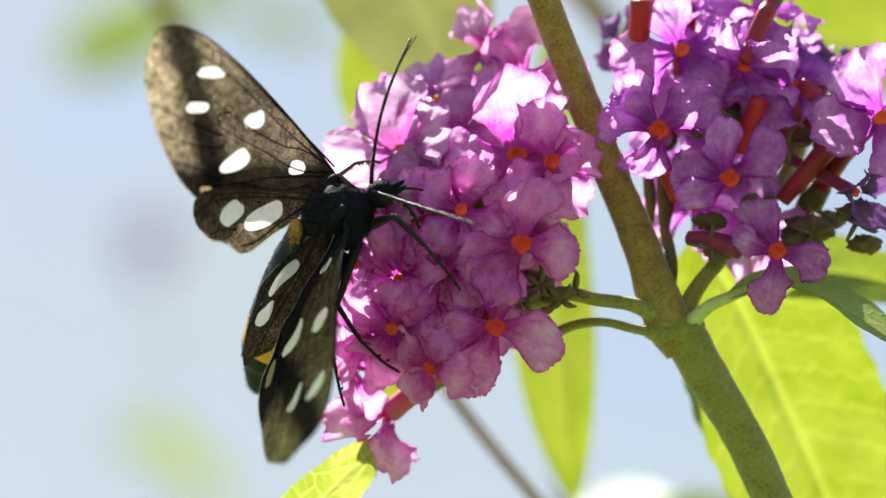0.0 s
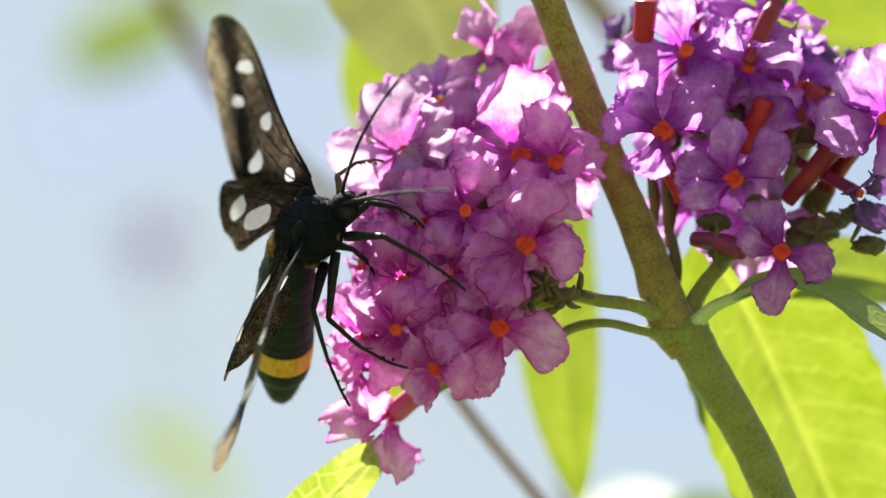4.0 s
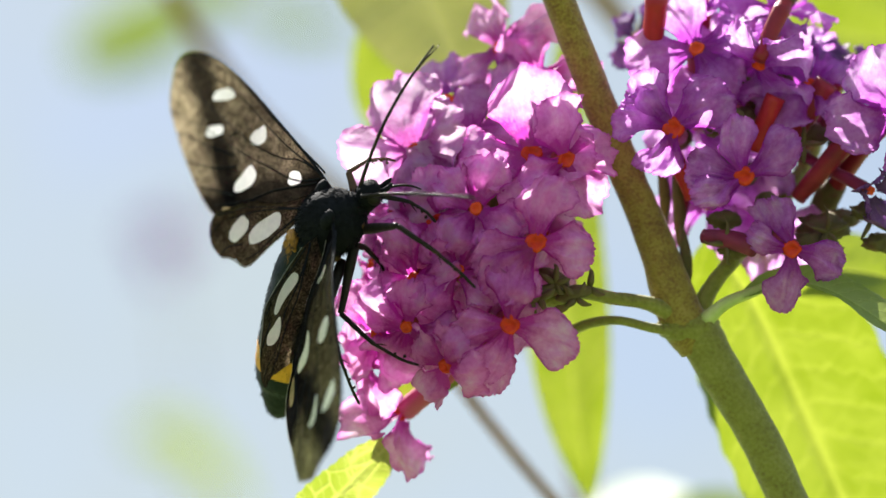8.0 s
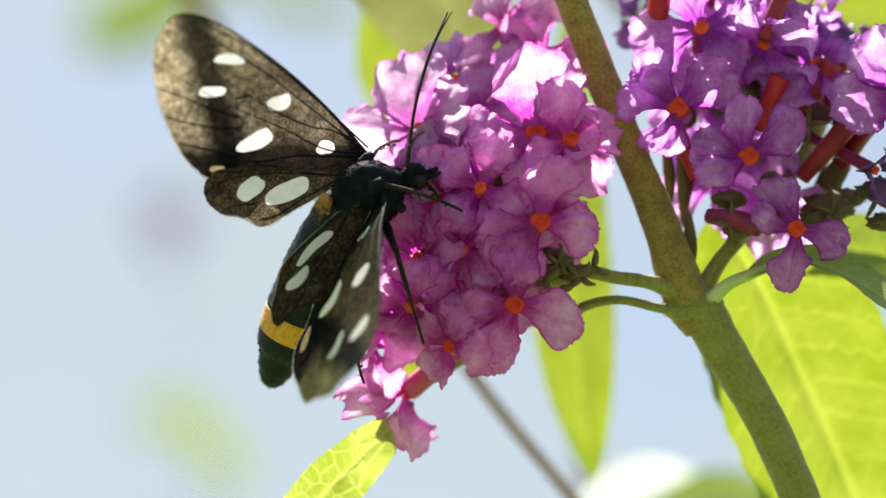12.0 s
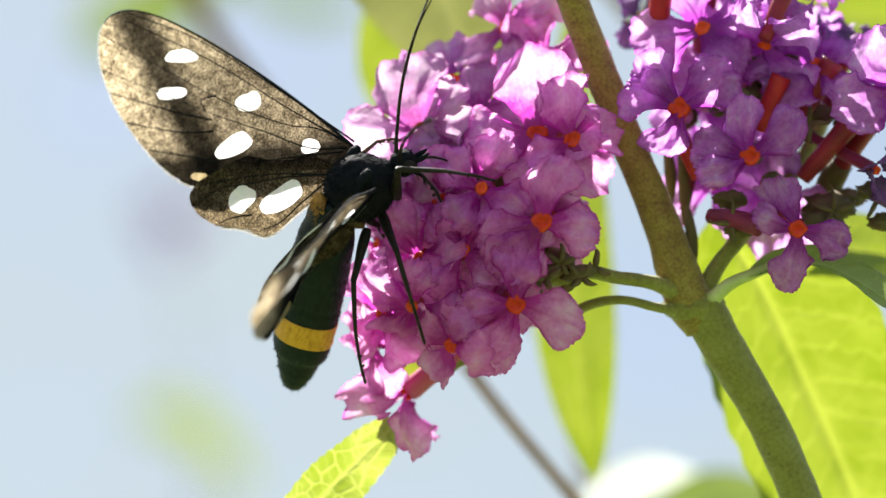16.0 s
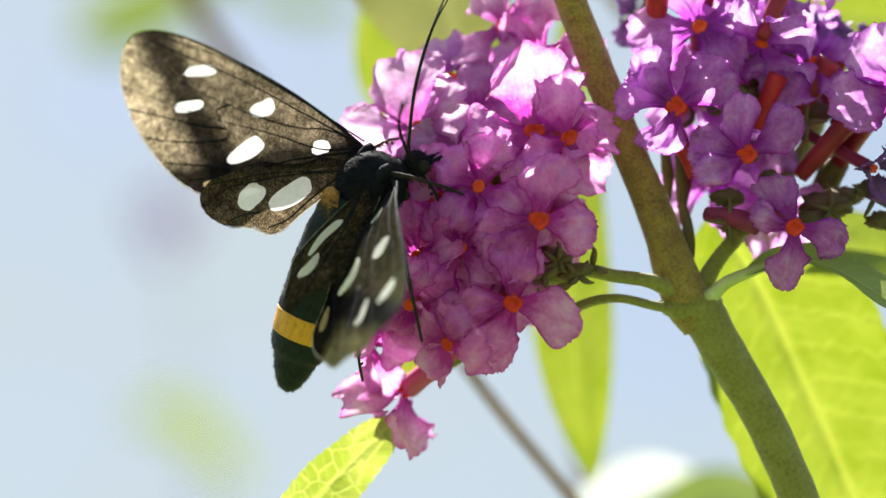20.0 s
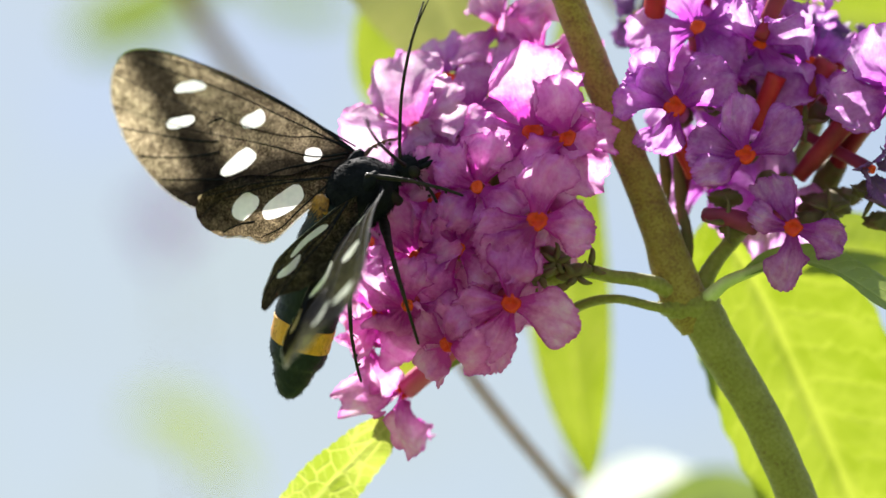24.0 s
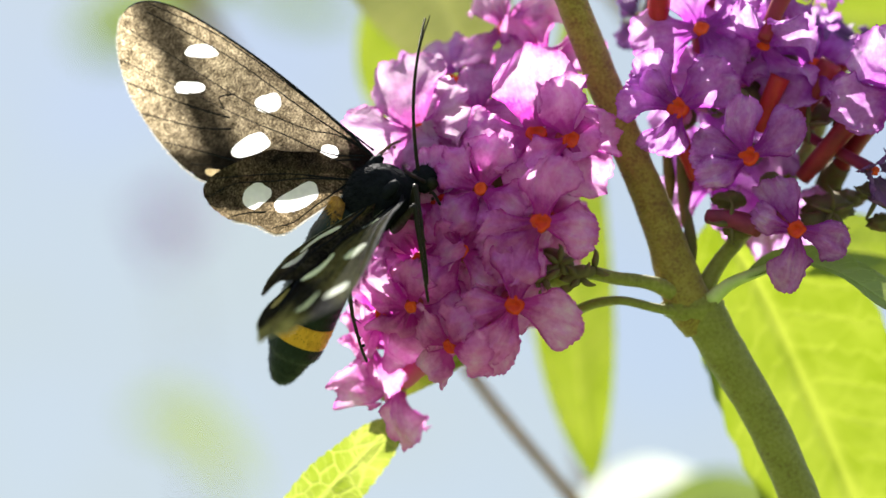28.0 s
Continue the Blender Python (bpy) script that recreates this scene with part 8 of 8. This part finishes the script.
    walk(femur, [
        (0, pose(-0.002288, 0.000924, -0.001873, 111.4, 77.08, -173.93)), (0.5, pose(-0.002477, 0.001086, -0.001964, 160.33, 77.97, -130.78)), (1, pose(-0.002655, 0.001231, -0.002055, 136.71, 77.61, -152.36)),
        (1.5, pose(-0.002537, 0.001137, -0.001997, 65.34, 81.13, 138.17)), (2, pose(-0.002478, 0.000982, -0.001956, 107.73, 81.9, 177.51)), (2.5, pose(-0.002484, 0.001066, -0.001937, 100.5, 81.54, 168.15)),
        (3, pose(-0.002524, 0.00115, -0.001906, 136.85, 75.24, -151.43)), (3.5, pose(-0.002469, 0.001135, -0.001922, 99.01, 79.57, 171.78)), (5.5, pose(-0.002326, 0.001053, -0.001972, 41.24, 78.34, 114.45)),
        (6, pose(-0.002323, 0.001036, -0.001986, 71.83, 79.36, 145.07)), (6.5, pose(-0.002439, 0.000944, -0.001966, 97.32, 78.81, 165.51)), (7, pose(-0.002552, 0.000937, -0.001943, 143.02, 74.95, -157.37)),
        (7.5, pose(-0.002501, 0.000938, -0.001956, 47.02, 80.85, 107.89)), (8, pose(-0.002486, 0.000923, -0.001921, 66.61, 81.55, 132.46)), (8.5, pose(-0.002433, 0.000757, -0.001876, 103.02, 80.1, 170.73)),
        (9, pose(-0.002354, 0.000596, -0.001843, 59.32, 68.45, 133.91)), (9.5, pose(-0.002384, 0.000673, -0.001966, 58.91, 65.49, 136.46)), (10, pose(-0.002434, 0.000751, -0.002077, 55.77, 68.67, 128.64)),
        (10.5, pose(-0.002397, 0.000698, -0.001977, 16.09, 74.59, 86.07)), (11, pose(-0.002395, 0.000659, -0.001877, 6.44, 75.58, 72.51)), (11.5, pose(-0.002468, 0.000731, -0.001974, 14.48, 72.1, 81.91)),
        (12, pose(-0.002541, 0.000777, -0.002056, 13.07, 65.78, 83.3)), (12.5, pose(-0.002561, 0.000804, -0.002031, 19.48, 74.03, 83.83)), (14.5, pose(-0.00245, 0.000797, -0.002, 56.51, 78.96, 123.86)),
        (15, pose(-0.002415, 0.000799, -0.001997, 31.65, 73.8, 99.79)), (15.5, pose(-0.002446, 0.000767, -0.002031, 62.32, 59.14, 141.27)), (16, pose(-0.002516, 0.000737, -0.002048, 57.85, 69.33, 125.59)),
        (16.5, pose(-0.002544, 0.000809, -0.001897, 100.75, 74.35, 163.39)), (17, pose(-0.002498, 0.00083, -0.001761, 147.5, 71.64, -152.42)), (17.5, pose(-0.002482, 0.000877, -0.001811, 92.21, 73.77, 159.64)),
        (18, pose(-0.002507, 0.000917, -0.001849, 63.32, 70.11, 131.97)), (18.5, pose(-0.002484, 0.000781, -0.001924, 58.17, 72.44, 127.46)), (19, pose(-0.002466, 0.000667, -0.002002, 28.78, 71.87, 90.75)),
        (19.5, pose(-0.002491, 0.000702, -0.001994, 40.63, 64.22, 111.42)), (20, pose(-0.002572, 0.000753, -0.001966, 40.44, 65.31, 106.49)), (20.5, pose(-0.002503, 0.000671, -0.001942, 7.36, 71.54, 71.25)),
        (21, pose(-0.002481, 0.000586, -0.001883, 26.57, 72.82, 93.67)), (21.5, pose(-0.002434, 0.000568, -0.00189, 4.81, 72.3, 72.82)), (23.5, pose(-0.002403, 0.000581, -0.001934, 30.17, 59.29, 102.98)),
        (24, pose(-0.002457, 0.000569, -0.001915, 20.05, 68.27, 82.61)), (24.5, pose(-0.002452, 0.000467, -0.00183, -7.41, 69.66, 55.73)), (25, pose(-0.002478, 0.000374, -0.001746, -5.67, 72.13, 61.6)),
        (25.5, pose(-0.002413, 0.000341, -0.001876, 9.01, 77.38, 84.83)), (26, pose(-0.00243, 0.000273, -0.001883, -17.77, 77.72, 52.12)), (26.5, pose(-0.002385, 0.000328, -0.001864, -22.23, 72.17, 48.68)),
        (27, pose(-0.002423, 0.0004, -0.001843, -13.13, 73.21, 53.12)), (27.5, pose(-0.002517, 0.000463, -0.001783, -14.73, 66.87, 51.48)), (28, pose(-0.002628, 0.000532, -0.001719, 4.73, 64.56, 72.17)),
    ])
    walk(tibia, [
        (0, pose(-0.002727, 0.000877, -0.003797, 167.35, 18.14, -109.82)), (0.5, pose(-0.002745, 0.000774, -0.003893, 175.08, 35.27, -114.36)), (1, pose(-0.003031, 0.001034, -0.003982, 169.8, 33.82, -115.46)),
        (1.5, pose(-0.002763, 0.001339, -0.003945, 170.43, 32.54, -112.1)), (2, pose(-0.002755, 0.000994, -0.003909, 170.32, 37.01, -116.25)), (2.5, pose(-0.002768, 0.001125, -0.003888, 169.27, 39.02, -119.26)),
        (3, pose(-0.002966, 0.00091, -0.003814, 164.54, 49.18, -121.07)), (3.5, pose(-0.002822, 0.001186, -0.003863, 165.83, 43.13, -117.17)), (5.5, pose(-0.002491, 0.001416, -0.003904, 167.28, 52.79, -116.39)),
        (6, pose(-0.002623, 0.001245, -0.003925, 160.15, 58.87, -123.63)), (6.5, pose(-0.002809, 0.001041, -0.003902, 161.72, 52.15, -126.56)), (7, pose(-0.003025, 0.00074, -0.003848, 165.07, 52.69, -133.31)),
        (7.5, pose(-0.002597, 0.001236, -0.003904, 171.69, 36.45, -123.71)), (8, pose(-0.002681, 0.001137, -0.003872, 170.62, 34.23, -119.23)), (8.5, pose(-0.002768, 0.000811, -0.00382, 168.53, 32.54, -118.72)),
        (9, pose(-0.002856, 0.001118, -0.003678, 159.9, 23.18, -111.75)), (9.5, pose(-0.002978, 0.001237, -0.003761, 157.14, 23.87, -109.69)), (10, pose(-0.002881, 0.001311, -0.003914, 160.71, 24.44, -113.45)),
        (10.5, pose(-0.002361, 0.001221, -0.00388, 175.27, 26.92, -111.62)), (11, pose(-0.002248, 0.001127, -0.003787, 178.13, 30.99, -114.7)), (11.5, pose(-0.002383, 0.001331, -0.003851, 174.85, 31, -114.56)),
        (12, pose(-0.002447, 0.00158, -0.003855, 174.14, 24.79, -111.12)), (12.5, pose(-0.002503, 0.001344, -0.003928, 173.88, 30.49, -118.06)), (14.5, pose(-0.00266, 0.001111, -0.003936, 169.36, 30.16, -117.55)),
        (15, pose(-0.002508, 0.001341, -0.003891, 170.48, 27.63, -115.27)), (15.5, pose(-0.003235, 0.0014, -0.003725, 149.99, 24.72, -110.89)), (16, pose(-0.002922, 0.001304, -0.003894, 160.7, 25.27, -119.03)),
        (16.5, pose(-0.003053, 0.000961, -0.003796, 161.38, 33.9, -128.42)), (17, pose(-0.003049, 0.000543, -0.003633, 167.38, 39.22, -129.33)), (17.5, pose(-0.002999, 0.001068, -0.003704, 161, 30.95, -122.71)),
        (18, pose(-0.002956, 0.001416, -0.003703, 160.3, 25.64, -118.71)), (18.5, pose(-0.002847, 0.001254, -0.003804, 163.72, 23.86, -116.21)), (19, pose(-0.002474, 0.001281, -0.003877, 170.3, 27.24, -121.29)),
        (19.5, pose(-0.002805, 0.001501, -0.003771, 161.91, 24.21, -113.9)), (20, pose(-0.002806, 0.001543, -0.003759, 162.75, 24, -118.45)), (20.5, pose(-0.002302, 0.001262, -0.003813, 177.32, 29.57, -117.06)),
        (21, pose(-0.002518, 0.001168, -0.003768, 171.67, 24.17, -115.31)), (21.5, pose(-0.002257, 0.00114, -0.00377, 178.38, 25.79, -112.47)), (23.5, pose(-0.002629, 0.001563, -0.00363, 163.76, 23.44, -110.17)),
        (24, pose(-0.002363, 0.001293, -0.003747, 172.09, 22.57, -119.17)), (24.5, pose(-0.002065, 0.001034, -0.003679, -177.09, 28, -115.95)), (25, pose(-0.002191, 0.000906, -0.003623, -178.04, 27.54, -112.1)),
        (25.5, pose(-0.002374, 0.000771, -0.003802, 177.47, 39.08, -105.56)), (26, pose(-0.002173, 0.000605, -0.00381, -175.6, 32.05, -108.17)), (26.5, pose(-0.001987, 0.000781, -0.003742, -172.62, 25.61, -106.86)),
        (27, pose(-0.002082, 0.000856, -0.003731, -175.94, 22.16, -112.75)), (27.5, pose(-0.002034, 0.001069, -0.003597, -173.87, 20.72, -112.75)), (28, pose(-0.002369, 0.001339, -0.0035, 177.88, 17.01, -112.72)),
    ])
    rest = BOTTOM_FLOWER.matrix_basis.copy()
    walk(BOTTOM_FLOWER, [(t, Matrix.Translation(mm(dx, dy)) @ rest) for t, dx, dy in ((0, 0, 0), (24.8, 0, 0), (25.5, -0.28, 0.33), (26, -0.43, 0.57), (26.5, -0.55, 0.64), (28, -0.5, 0.66))])


motions()
